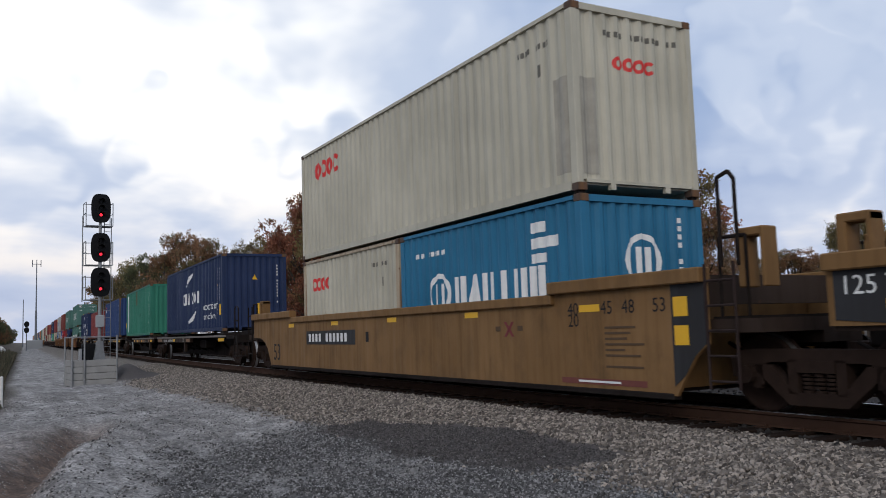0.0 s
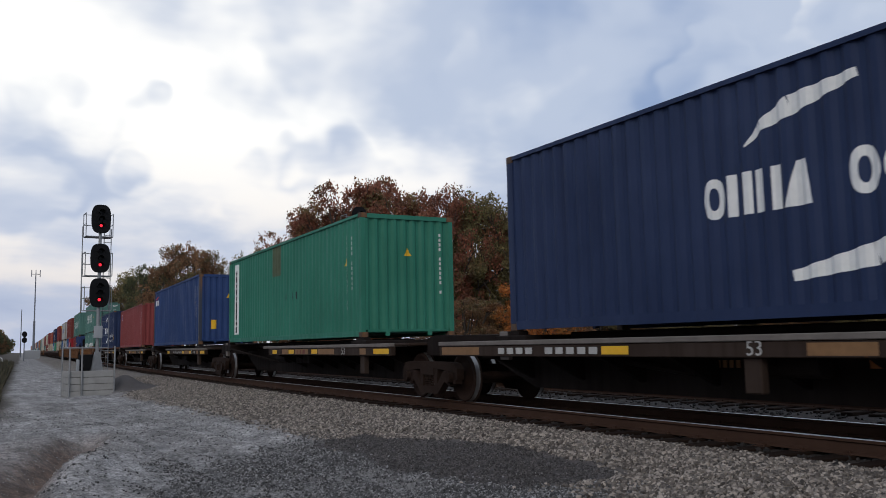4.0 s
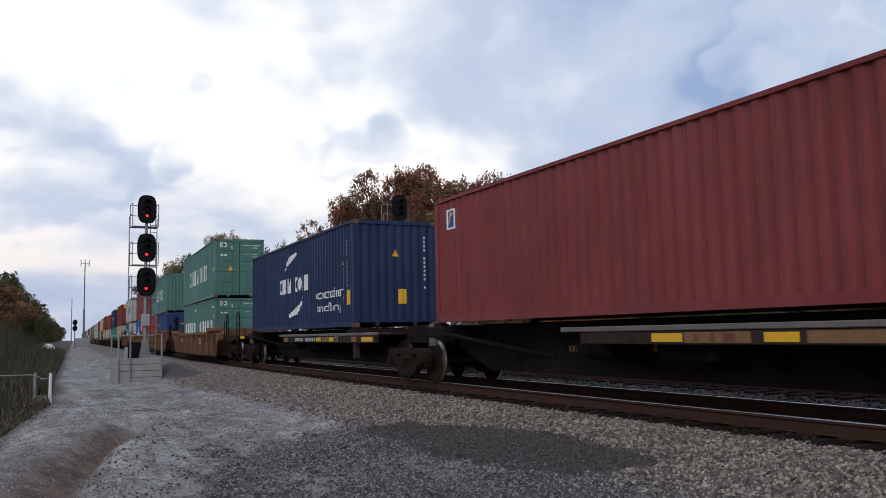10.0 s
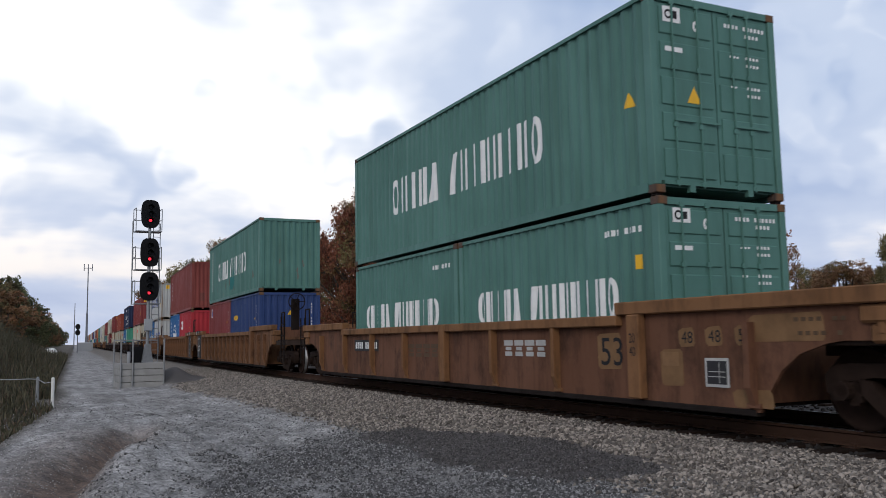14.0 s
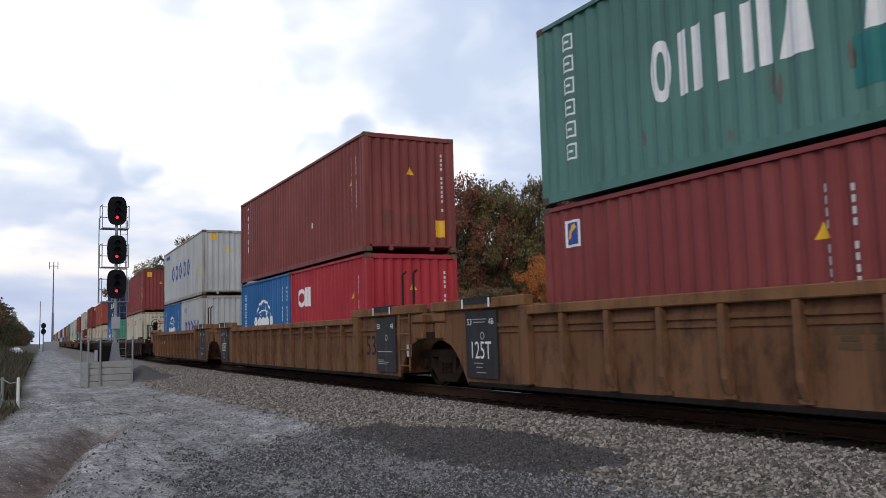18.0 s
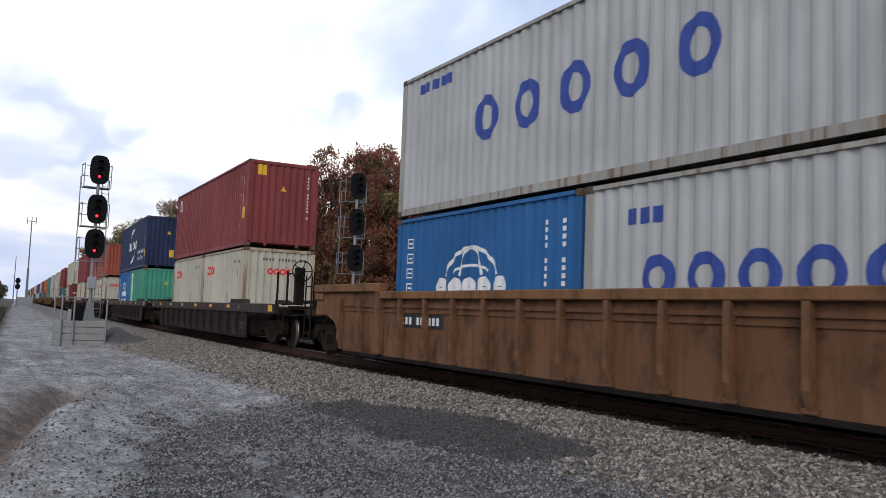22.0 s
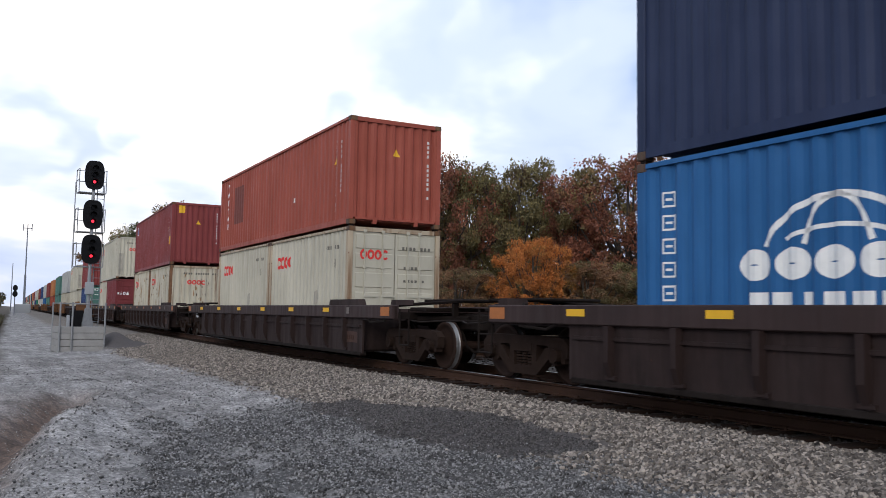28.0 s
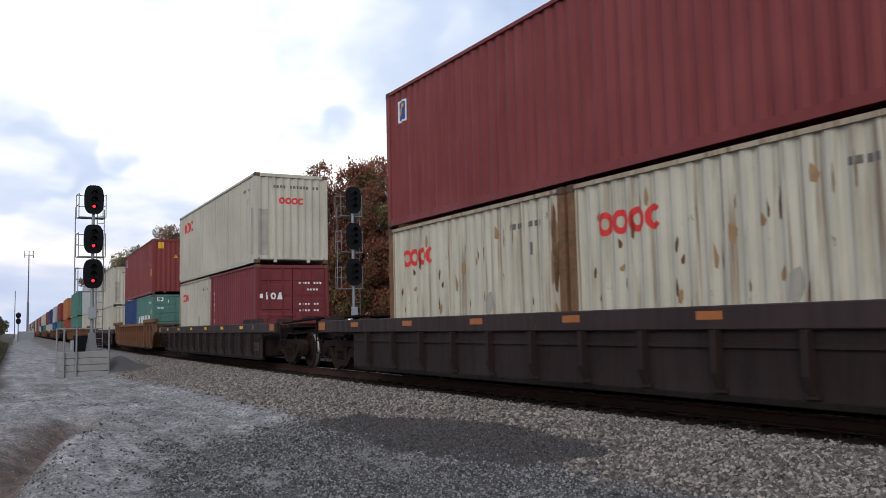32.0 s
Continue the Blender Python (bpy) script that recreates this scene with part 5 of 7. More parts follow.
def reflectors(car, ys, z, mat="yellow", x=-1.508, w=0.42, h=0.10):
    for y in ys:
        face_mark(car, rect(0, z, w, z + h), mat, y, x, "reflector", "yellow reflector plate" if mat == "yellow" else "orange reflector plate")


# on each platform: yellow plates, tan plates, number bars, red marks (place, width), place of the 53, words
PLATES = [([(3.69, 0.55), (-5.9, 1.0)], [(8.2, 1.3), (0.4, 0.8)], [(6.3, 2.6)], [], 1.2, False),
          ([(0.39, 0.45), (-1.13, 0.47), (-3.03, 0.45), (-7.05, 0.82)], [(-0.53, 0.55), (-1.67, 1.1), (-3.52, 1.15), (-6.28, 0.35)], [], [(-1.8, 0.8)], -5.15, False),
          ([(0.78, 0.6), (-3.06, 0.48), (-4.68, 0.45), (-7.05, 0.84)], [(-3.6, 1.02), (-6.28, 0.35)], [(-5.74, 0.2)], [], -5.15, True),
          ([(-0.85, 0.6), (-2.8, 0.5), (-7.0, 0.83)], [(-1.48, 1.12), (-3.4, 1.2), (-6.2, 0.4)], [(-5.74, 0.2)], [(-1.6, 0.85)], -5.06, False),
          ([(-3.04, 0.48), (-4.26, 0.46), (-7.0, 0.83)], [(0.73, 0.55), (-3.6, 0.6), (-6.2, 0.4)], [(-0.72, 2.3)], [], -4.87, False)]


def spine_platform(sc, front, rear, label, truck_front, truck_rear, number, spin=True, end_gear=False):
    """One platform of a spine car, its container centred at sc; front, rear: truck centres from there."""
    car = thing("spine_car", label, "railcar", "cars of the train")
    bm = bmesh.new()
    a, b = -front, rear
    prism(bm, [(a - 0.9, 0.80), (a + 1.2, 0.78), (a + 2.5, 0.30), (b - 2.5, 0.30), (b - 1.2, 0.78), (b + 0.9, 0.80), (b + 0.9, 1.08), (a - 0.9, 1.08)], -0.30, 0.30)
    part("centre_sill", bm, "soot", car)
    # dark box added to fill the gap between sill and container
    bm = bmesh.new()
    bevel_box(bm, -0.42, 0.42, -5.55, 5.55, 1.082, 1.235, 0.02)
    part("dark_fill", bm, "soot", car)
    lo, hi = (-0.5, 8.3) if number == 0 else (-7.95, 0.8)
    for sx in (-1, 1):
        bm = bmesh.new()
        bevel_box(bm, min(sx * 1.22, sx * 1.34), max(sx * 1.22, sx * 1.34), lo, hi, 0.86, 1.04, 0.012)
        part("side_rail", bm, "rail_brown", car)
        bm = bmesh.new()
        bevel_box(bm, min(sx * 0.95, sx * 1.36), max(sx * 0.95, sx * 1.36), -7.95 if number else -7.0, max(hi, 1.3), 1.045, 1.12, 0.01)
        part("deck_plate", bm, "deck_plate", car, "worn grey deck plate")
    beam = shared(("cross_beam",), lambda bm: prism(bm, [(-0.28, 0.45), (-0.28, 1.04), (-1.22, 1.04), (-1.22, 0.88)], -0.05, 0.05, "y"))
    for y in ((-0.2, 1.2, 2.6, 4.0, 5.4, 6.8) if number == 0 else (-7.4, -5.8, -4.6, -3.4, -2.2, -1.0, 0.4)):
        for turn in (0, 180):
            link("cross_beam", beam, "soot", car).matrix_basis = pose(0, y, 0, 0, 0, turn)
    for y in (-6.05, 6.05):
        bm = bmesh.new()
        bevel_box(bm, -1.28, 1.28, y - 0.45, y + 0.45, 0.98, 1.20, 0.02)
        for sx in (-1, 1):
            box(bm, sx * 1.15 - 0.09, sx * 1.15 + 0.09, y - 0.22, y + 0.22, 1.19, 1.268)
        part("container_bolster", bm, "soot", car)
    for sx in (-1, 1):
        for sy in (-1, 1):
            bm = bmesh.new()
            tube(bm, (sx * 1.25, sy * 5.6, 1.05), (sx * 0.3, sy * 3.0, 0.6), 0.04, seg=6)
            part("brace", bm, "soot", car)
    bm = bmesh.new()
    bevel_box(bm, -0.9, -0.45, -1.6, -0.4, 0.62, 0.95, 0.03)
    part("brake_valve", bm, "soot", car)
    bm = bmesh.new()
    tube(bm, (-0.75, 0.6, 0.78), (-0.75, 1.5, 0.78), 0.17, seg=12)
    part("air_tank", bm, "soot", car)
    if truck_front:
        truck(car, -front, spin)
        end_platform(car, -front, -1, end_gear)
    if truck_rear:
        truck(car, rear, spin)
        end_platform(car, rear, 1, True)
        reflectors(car, (rear + 0.5,), 0.99, w=0.8, h=0.12, x=-1.335)
    # posts beside the truck, and plates along the side rail
    for sx in (-1, 1):
        bm = bmesh.new()
        bevel_box(bm, sx * 1.20 - 0.05, sx * 1.20 + 0.05, 6.15, 6.40, 0.80, 1.27, 0.015)
        box(bm, sx * 1.252 - 0.004, sx * 1.252 + 0.004, 6.235, 6.315, 0.86, 1.02)
        part("side_post", bm, "deck_plate", car, "pale worn slotted post")
        bm = bmesh.new()
        bevel_box(bm, sx * 1.22 - 0.06, sx * 1.22 + 0.06, lo + 1.55, lo + 1.80, 0.45, 0.86, 0.015)
        part("hanger", bm, "rail_brown", car)
    yellow, tan, bars, red, fifty, dark_plate = PLATES[number]
    for y, w in yellow:
        reflectors(car, (y,), 0.895, w=w, h=0.115, x=-1.345)
    for y, w in tan:
        face_mark(car, rect(0, 0.885, w, 1.02), "dull_plate", y, -1.343, "plate", "faded tan plate")
    for y, w in bars:
        face_mark(car, dashes(0, 0.90, 10, w / 10, 0.10, False, 0.7), "worn_white", y, -1.346, "marking", "worn white number bars")
    for y, w in red:
        face_mark(car, blocks("iin", 0, 0.90, w, 0.10, 0.3, 0.3), "patch_red", y, -1.347, "marking", "faded red mark")
    face_mark(car, lettering("53", 0, 0.885, 0.17), "worn_white", fifty, -1.347, "number", "white number 53")
    if dark_plate:
        face_mark(car, lettering_fit("ALL PURPOSE SPINE CAR", 0, 0.905, 0.11, 2.12), "worn_white", -0.88, -1.347, "lettering", "white words ALL PURPOSE SPINE CAR")
    face_mark(car, dashes(0, 0.70, 9, 0.11, 0.10), "dull_plate", 2.6, -0.304, "marking")
    reflectors(car, (1.9, 0.4), 0.72, x=-0.305, w=0.34, h=0.12, mat="orange_mark")
    MOVING.append((car, sc, 0.0))
    return car


def end_platform(car, y, d, gear):
    bm = bmesh.new()
    prism(bm, [(y - 1.0, 0.86), (y - 0.75, 1.24), (y + 0.10, 1.26), (y + 0.45, 1.20), (y + 0.50, 0.86)], -0.85, 0.85)
    bevel_box(bm, -0.42, 0.42, y - 1.2, y + 1.2, 0.78, 1.12, 0.03)
    part("joint_platform", bm, "soot", car)
    bm = bmesh.new()
    bevel_box(bm, -1.25, 1.25, y + 0.5, y + 2.2, 1.06, 1.12, 0.012)
    part("joint_deck", bm, "rail_brown", car)
    if gear:
        coupler(car, y + d * 1.0, d)
        bm = bmesh.new()
        yy = y + d * 0.95
        box(bm, -1.35, 1.35, yy - 0.08, yy + 0.08, 0.85, 1.12)
        p, q = sorted((yy - d * 0.1, yy - d * 1.6))
        box(bm, -1.33, -1.20, p, q, 0.98, 1.12)
        box(bm, 1.20, 1.33, p, q, 0.98, 1.12)
        box(bm, -1.0, 1.0, p, q, 1.0, 1.06)
        box(bm, -1.40, -1.05, yy - 0.25, yy + 0.25, 0.38, 0.42)
        part("end_sill", bm, "soot", car)
        ladder_part(car, -1.36, yy, 0.40, 1.05, "soot", 0.45, 2, "step")
        bm = bmesh.new()
        for k in (-0.25, 0.25):
            pipe(bm, [(-1.33, yy + k, 1.05), (-1.33, yy + k, 2.0), (-1.33, yy + k * 0.4, 2.08)], 0.022)
        tube(bm, (-1.33, yy - 0.25, 1.6), (-1.33, yy + 0.25, 1.6), 0.016, seg=6)
        part("grab_rail", bm, "soot", car)


# ---- trade marks and signs on the containers ----
def id_marks(b, color="print_white", end=True, side=True, sticker=True):
    """Serial numbers as bars, caution stickers and warning triangles."""
    L, H = b["L"], b["H"]
    if side:
        mark(b, "id_side" + color, "side", dashes(L - 0.62, H - 0.5, 12, 0.12, 0.045, True, 0.66), color)
        mark(b, "id_side2" + color, "side", dashes(L - 0.95, H - 0.45, 14, 0.13, 0.04, True, 0.7), color)
        mark(b, "tri_side", "side", triangle(L - 1.0, H * 0.60, 0.20), "yellow", "warning_triangle", "yellow warning triangle")
    if end:
        mark(b, "id_end" + color, "end", dashes(2.06, H - 0.42, 13, 0.115, 0.045, True, 0.62), color)
        mark(b, "tri_end", "end", triangle(1.22, H * 0.66, 0.21), "yellow", "warning_triangle", "yellow warning triangle")
    if sticker == "high":
        mark(b, "stk_side_h", "side", rect(L - 0.70, H * 0.33, L - 0.46, H * 0.46), "yellow", "caution_sticker", "yellow caution sticker")
        mark(b, "stk_end_h", "end", rect(0.32, H * 0.83, 0.60, H * 0.95), "yellow", "caution_sticker", "yellow caution sticker")
    elif sticker == "end":
        mark(b, "stk_end_l", "end", rect(1.88, 0.38, 2.14, 0.80), "yellow", "caution_sticker", "yellow caution sticker")
    elif sticker:
        mark(b, "stk_side", "side", rect(L - 0.68, 0.62, L - 0.44, 1.02), "yellow", "caution_sticker", "yellow caution sticker")
        mark(b, "stk_end", "end", rect(1.30, 0.62, 1.54, 1.02), "yellow", "caution_sticker", "yellow caution sticker")


def m_oocl(b, end=True, rusty=False):
    L, H = b["L"], b["H"]
    a, w, h, lo = (1.0, 1.65, 0.46, H - 0.86) if L > 8 else (0.64, 1.28, 0.34, H - 0.84)
    mark(b, "oocl", "side", blocks("oooc", a, lo, w, h, 0.04, 0.22), "red_mark", "trade_mark", "red trade mark of plain shapes")
    mark(b, "oocl_id", "side", dashes(L - 1.5, H - 0.5, 9, 0.1, 0.09), "grime")
    mark(b, "oocl_id2", "side", rect(L - 0.95, H - 0.95, L - 0.85, H - 0.75), "grime")
    if L > 8:
        mark(b, "oocl_grime", "side", rect(L - 0.55, 0.30, L - 0.16, H * 0.62), "grime_pale", "patch", "grey scuffed patch")
        mark(b, "oocl_grime_e", "end", rect(0.13, 0.25, 0.42, H * 0.60), "grime_pale", "patch", "grey scuffed patch")
    else:
        mark(b, "oocl_blot", "side", [[(L * 0.62, 0.75), (L * 0.64, 0.72), (L * 0.655, 0.92), (L * 0.645, 1.12), (L * 0.625, 1.05)]], "grime_pale", "patch", "grey scuffed patch")
    if end:
        mark(b, "oocl_end", "end", blocks("oooc", 0.80, H * 0.66, 0.85, 0.22, 0.04, 0.22), "red_mark", "trade_mark", "red trade mark of plain shapes")
        mark(b, "oocl_end_id", "end", dashes(0.62, H * 0.84, 14, 0.11, 0.09), "grime")


def scuffs(b, key, face, mat, n, seed, a0, a1, b0, b1, w, h, name="scuff", label="dark scuff"):
    """Ragged upright scrapes and rust blots, each its own outline."""
    rng = random.Random(seed)
    for k in range(n):
        a, c = rng.uniform(a0, a1), rng.uniform(b0, b1)
        ww, hh = w * rng.uniform(0.4, 1.2), h * rng.uniform(0.3, 1.3)
        lean = rng.uniform(-0.5, 0.5) * ww
        pts = [(a, c), (a + ww * 0.6, c - hh * 0.1), (a + ww, c + hh * 0.35), (a + ww * 0.7 + lean, c + hh * 0.8), (a + ww * 0.35 + lean, c + hh), (a - ww * 0.1, c + hh * 0.45)]
        mark(b, "%s%d" % (key, k), face, [pts], mat, name, label)


def m_oocl_rusty(b):
    m_oocl(b)
    L, H = b["L"], b["H"]
    for key, face, span in (("rs", "side", L), ("re", "end", 2.4)):
        side = face == "side"
        scuffs(b, key + "b", face, "rust_mark", 20 if side else 9, 5, 0.25, span - 0.3, 0.3, H - 0.45, 0.045, 0.30, "rust_blot", "brown rust blot")
        scuffs(b, key + "d", face, "rust_pale", 14 if side else 7, 8, 0.25, span - 0.3, 0.3, H - 0.5, 0.09, 0.26, "rust_blot", "pale orange rust stain")
        scuffs(b, key + "s", face, "rust_dark", 5 if side else 7, 9, 0.3 if side else 1.2, span - 0.25, 0.7, H - 0.6, 0.035, 0.20)
    # rust runs down the posts
    scuffs(b, "rp", "side", "rust_mark", 9, 3, L - 0.34, L - 0.15, 0.15, H - 0.75, 0.11, 0.75, "rust_blot", "brown rust run")
    scuffs(b, "rq", "side", "rust_pale", 6, 4, L - 0.44, L - 0.18, 0.15, H - 0.75, 0.13, 0.70, "rust_blot", "pale orange rust run")
    scuffs(b, "rl", "side", "rust_mark", 6, 7, 0.02, 0.10, 0.15, H - 0.75, 0.09, 0.80, "rust_blot", "brown rust run")
    scuffs(b, "rr", "end", "rust_mark", 5, 2, 2.28, 2.36, 0.4, H - 0.7, 0.06, 0.50, "rust_blot", "brown rust run")


def m_oocl_door(b):
    m_oocl(b, end=False)
    H = b["H"]
    mark(b, "oocl_d", "door", blocks("oooc", 0.30, H * 0.70, 0.75, 0.24, 0.04, 0.22), "red_mark", "trade_mark", "red trade mark of plain shapes")
    mark(b, "oocl_d2", "door", dashes(1.40, H * 0.80, 8, 0.1, 0.08) + dashes(1.45, H * 0.62, 5, 0.1, 0.07) + dashes(1.45, H * 0.5, 6, 0.1, 0.06), "grime")


def m_cma(b):
    L, H = b["L"], b["H"]
    mark(b, "cma_word", "side", blocks("ovva-oovv", 4.24, 1.23, 3.55, 0.50, 0.10, 0.24), "white", "trade_mark", "white trade mark of plain shapes")
    mark(b, "cma_s1", "side", swoosh([(4.92, 2.02), (5.15, 2.22), (5.55, 2.36), (6.38, 2.50)], [0.01, 0.06, 0.12, 0.05]), "white", "trade_mark", "white curved stroke")
    mark(b, "cma_s2", "side", swoosh([(7.15, 1.06), (6.92, 0.82), (6.45, 0.62), (5.48, 0.47)], [0.01, 0.06, 0.12, 0.06]), "white", "trade_mark", "white curved stroke")
    mark(b, "cma_eco", "side", lettering_fit("eco container", 8.57, 0.88, 0.30, 2.58), "white", "lettering", "white words eco container")
    mark(b, "cma_bam", "side", lettering_fit("bamboo flooring", 8.63, 0.50, 0.25, 2.35), "white", "lettering", "white words bamboo flooring")
    id_marks(b)


def m_china(b, doors=False, band=0.44):
    L, H = b["L"], b["H"]
    if L > 8:
        mark(b, "china", "side", blocks("oviva", 2.55, 1.0, 2.65, 0.84, 0.20, 0.27) + blocks("pvivvivo", 5.72, 1.0, 3.65, 0.84, 0.20, 0.27), "white", "trade_mark", "white trade mark of plain tall shapes")
    else:
        mark(b, "china20", "side", blocks("oviva", 0.75, H * 0.36, 1.55, 0.60, 0.18, 0.27) + blocks("pvivvivo", 2.6, H * 0.36, 2.5, 0.60, 0.18, 0.27), "white", "trade_mark", "white trade mark of plain tall shapes")
        mark(b, "china20b", "side", dashes(L - 1.3, H - 0.45, 9, 0.1, 0.09), "white")
    if doors:
        mark(b, "cs_logo", "door", rect(0.26, H * 0.86, 0.58, H * 0.94), "white", "plate", "white square plate")
        mark(b, "cs_logo2", "door", ring(0.36, H * 0.90, 0.07, 0.07, 0.03) + rect(0.43, H * 0.88, 0.52, H * 0.92), "black_mark", "trade_mark", "black plain shapes", 0.004)
        mark(b, "cs_rows", "door", dashes(1.42, H * 0.885, 11, 0.075, 0.06) + dashes(1.82, H * 0.845, 4, 0.075, 0.055) + dashes(1.50, H * 0.73, 3, 0.07, 0.03) + dashes(1.82, H * 0.73, 4, 0.07, 0.045) + dashes(1.82, H * 0.69, 4, 0.07, 0.045) + dashes(1.50, H * 0.57, 2, 0.07, 0.03) + dashes(1.82, H * 0.57, 4, 0.07, 0.045) + dashes(1.82, H * 0.53, 4, 0.07, 0.045) + rect(0.28, H * 0.71, 0.6, H * 0.735), "white")
        if L > 8:
            mark(b, "cs_tri", "door", triangle(0.78, H * 0.46, 0.26), "yellow", "warning_triangle", "yellow warning triangle")
            mark(b, "cs_tri2", "side", triangle(L - 0.55, H * 0.46, 0.24), "yellow", "warning_triangle", "yellow warning triangle")
        else:
            mark(b, "cs_stk", "side", rect(L - 0.56, H * 0.62, L - 0.44, H * 0.70), "yellow", "caution_sticker", "yellow caution sticker")
        mark(b, "cs_spot", "door", ring(0.86, H * 0.86, 0.05, 0.08, 0.04, n=12), "white", "sticker", "round white sticker")


def m_china_worn(b):
    m_china(b)
    H = b["H"]
    mark(b, "china_v", "side", glyphs(0.62, H - 0.30, 6, 0.345, 0.25), "white", label="upright row of white barred squares")
    mark(b, "cw_patch", "side", rect(5.55, 0.42, 6.75, 0.98), "teal_patch", "patch", "teal repainted patch")
    mark(b, "cw_patch2", "side", rect(6.2, 1.05, 7.4, 1.22), "teal_patch", "patch", "teal repainted patch")
    scuffs(b, "cws", "side", "grime", 9, 4, 1.5, 11.5, 0.2, 0.7, 0.08, 0.30)
    scuffs(b, "cwe", "end", "grime", 5, 6, 0.3, 2.1, 0.3, 1.3, 0.06, 0.28)


def m_dong(b):
    L, H = b["L"], b["H"]
    mark(b, "dong_plate", "side", rect(0.66, 0.28, 1.20, H - 0.20), "white", "name_plate", "white upright name plate")
    mk = []
    n = 10
    for i in range(n):
        z = H - 0.5 - i * (H - 0.85) / (n - 0.6)
        mk += (ring(0.93, z, 0.13, 0.10, 0.05, n=10) if i in (0, 2, 4, 8) else rect(0.81, z - 0.10, 1.05, z + 0.10) if i in (1, 3, 6) else rect(0.81, z - 0.1, 0.88, z + 0.1) + rect(0.98, z - 0.1, 1.05, z + 0.1))
    mark(b, "dong_mk", "side", mk, "black_mark", "trade_mark", "black plain shapes", 0.004)
    if L > 8:
        mark(b, "dong_rust", "side", rect(5.2, 1.93, 6.03, H - 0.08), "dong_patch", "patch", "browned repair patch")
        mark(b, "dong_dash", "side", dashes(6.4, 1.15, 4, 0.34, 0.20, False, 0.16), "black_mark")
    else:
        mark(b, "dong_end_patch", "end", rect(1.25, 0.42, 1.75, 1.0), "mint_patch", "patch", "dull green repaired patch")
    id_marks(b, sticker=False)


def m_apl(b):
    L, H = b["L"], b["H"]
    mark(b, "apl", "side", blocks("avi", 0.42, 2.12, 0.80, 0.27, 0.12, 0.30), "white", "trade_mark", "white trade mark of plain shapes")
    mark(b, "apl_st", "end", rect(0.5, 0.62, 0.72, 1.0), "yellow", "caution_sticker", "yellow caution sticker")
    mark(b, "apl_s", "side", swoosh([(0.42, 2.47), (0.75, 2.50), (1.15, 2.58)], [0.02, 0.035, 0.02]), "red_mark", "trade_mark", "red stroke")
    id_marks(b, sticker=False)


def m_flor(b):
    H = b["H"]
    mark(b, "flor", "side", rect(0.52, H * 0.74, 0.86, H * 0.90), "white", "sign_plate", "white plate")
    mark(b, "flor2", "side", rect(0.56, H * 0.755, 0.82, H * 0.885), "blue_mark", "sign_plate", "dark blue plate", 0.004)
    mark(b, "flor3", "side", swoosh([(0.59, H * 0.79), (0.66, H * 0.84), (0.79, H * 0.865)], [0.02, 0.055, 0.035]), "yellow", "sign_stroke", "yellow stroke", 0.008)
    id_marks(b, sticker="high" if H > 2.7 else False)
    if H < 2.7 and b["L"] > 8:
        mark(b, "dot", "end", ring(0.95, H * 0.38, 0.05, 0.05, 0.045, n=10), "white", "sticker", "small round white sticker")


def m_triton(b):
    H = b["H"]
    mk = []
    for i in range(6):
        z = H - 0.36 - i * 0.28
        mk += ring(0.95, z, 0.13, 0.11, 0.05, n=10) if i in (1, 4) else rect(0.83, z + 0.03, 1.07, z + 0.09) + rect(0.92, z - 0.11, 0.98, z + 0.03) if i in (0, 3) else rect(0.84, z - 0.10, 0.91, z + 0.10) + rect(0.99, z - 0.10, 1.06, z + 0.10)
    mark(b, "triton", "side", mk, "white", "trade_mark", "white upright row of plain shapes")
    if b["L"] > 8:
        mark(b, "tri_spot", "side", rect(b["L"] * 0.66, H * 0.36, b["L"] * 0.672, H * 0.41), "white", "sticker")
        if H < 2.7:
            mark(b, "tri_patch", "side", rect(1.75, 0.85, 2.9, 2.1), "patch_red", "patch", "dull red repainted patch")
    if H > 2.7:
        mark(b, "tri_soot", "end", rect(0.50, H * 0.18, 0.78, H * 0.35) + rect(1.08, H * 0.16, 1.38, H * 0.32), "patch_red", "patch", "dark scuffed patches")
    id_marks(b, sticker="end" if H > 2.7 else False)


def m_cosco_grey(b):
    L, H = b["L"], b["H"]
    if L > 8:
        mark(b, "cosco_g", "side", blocks("ooooo", 2.92, 1.12, 6.2, 0.82, 0.42, 0.20), "blue_mark", "trade_mark", "navy trade mark of plain shapes")
        mark(b, "cosco_g2", "side", blocks("vnn", 0.75, H * 0.85, 1.3, 0.20, 0.2, 0.3), "blue_mark")
        mark(b, "cosco_tri", "side", triangle(L - 1.3, H * 0.70, 0.24), "yellow", "warning_triangle", "yellow warning triangle")
        mark(b, "cosco_st", "side", rect(L - 0.85, H * 0.32, L - 0.65, H * 0.44), "yellow", "caution_sticker", "yellow caution sticker")
        mark(b, "cosco_st2", "end", rect(0.35, H * 0.84, 0.62, H * 0.94), "yellow", "caution_sticker", "yellow caution sticker")
        mark(b, "cosco_tri2", "end", triangle(1.15, H * 0.66, 0.26), "yellow", "warning_triangle", "yellow warning triangle")
        mark(b, "cosco_ide", "end", dashes(2.02, H - 0.35, 11, 0.12, 0.09, True), "grime")
    else:
        mark(b, "cosco_g20", "side", blocks("ooooo", 1.15, H * 0.36, 4.0, 0.62, 0.25, 0.20), "blue_mark", "trade_mark", "navy trade mark of plain shapes")
        mark(b, "cosco_g20b", "side", blocks("vnn", 0.85, H * 0.76, 0.75, 0.22, 0.2, 0.3), "blue_mark")
        mark(b, "cosco_idv", "end", dashes(2.0, H - 0.3, 11, 0.12, 0.08, True), "grime")


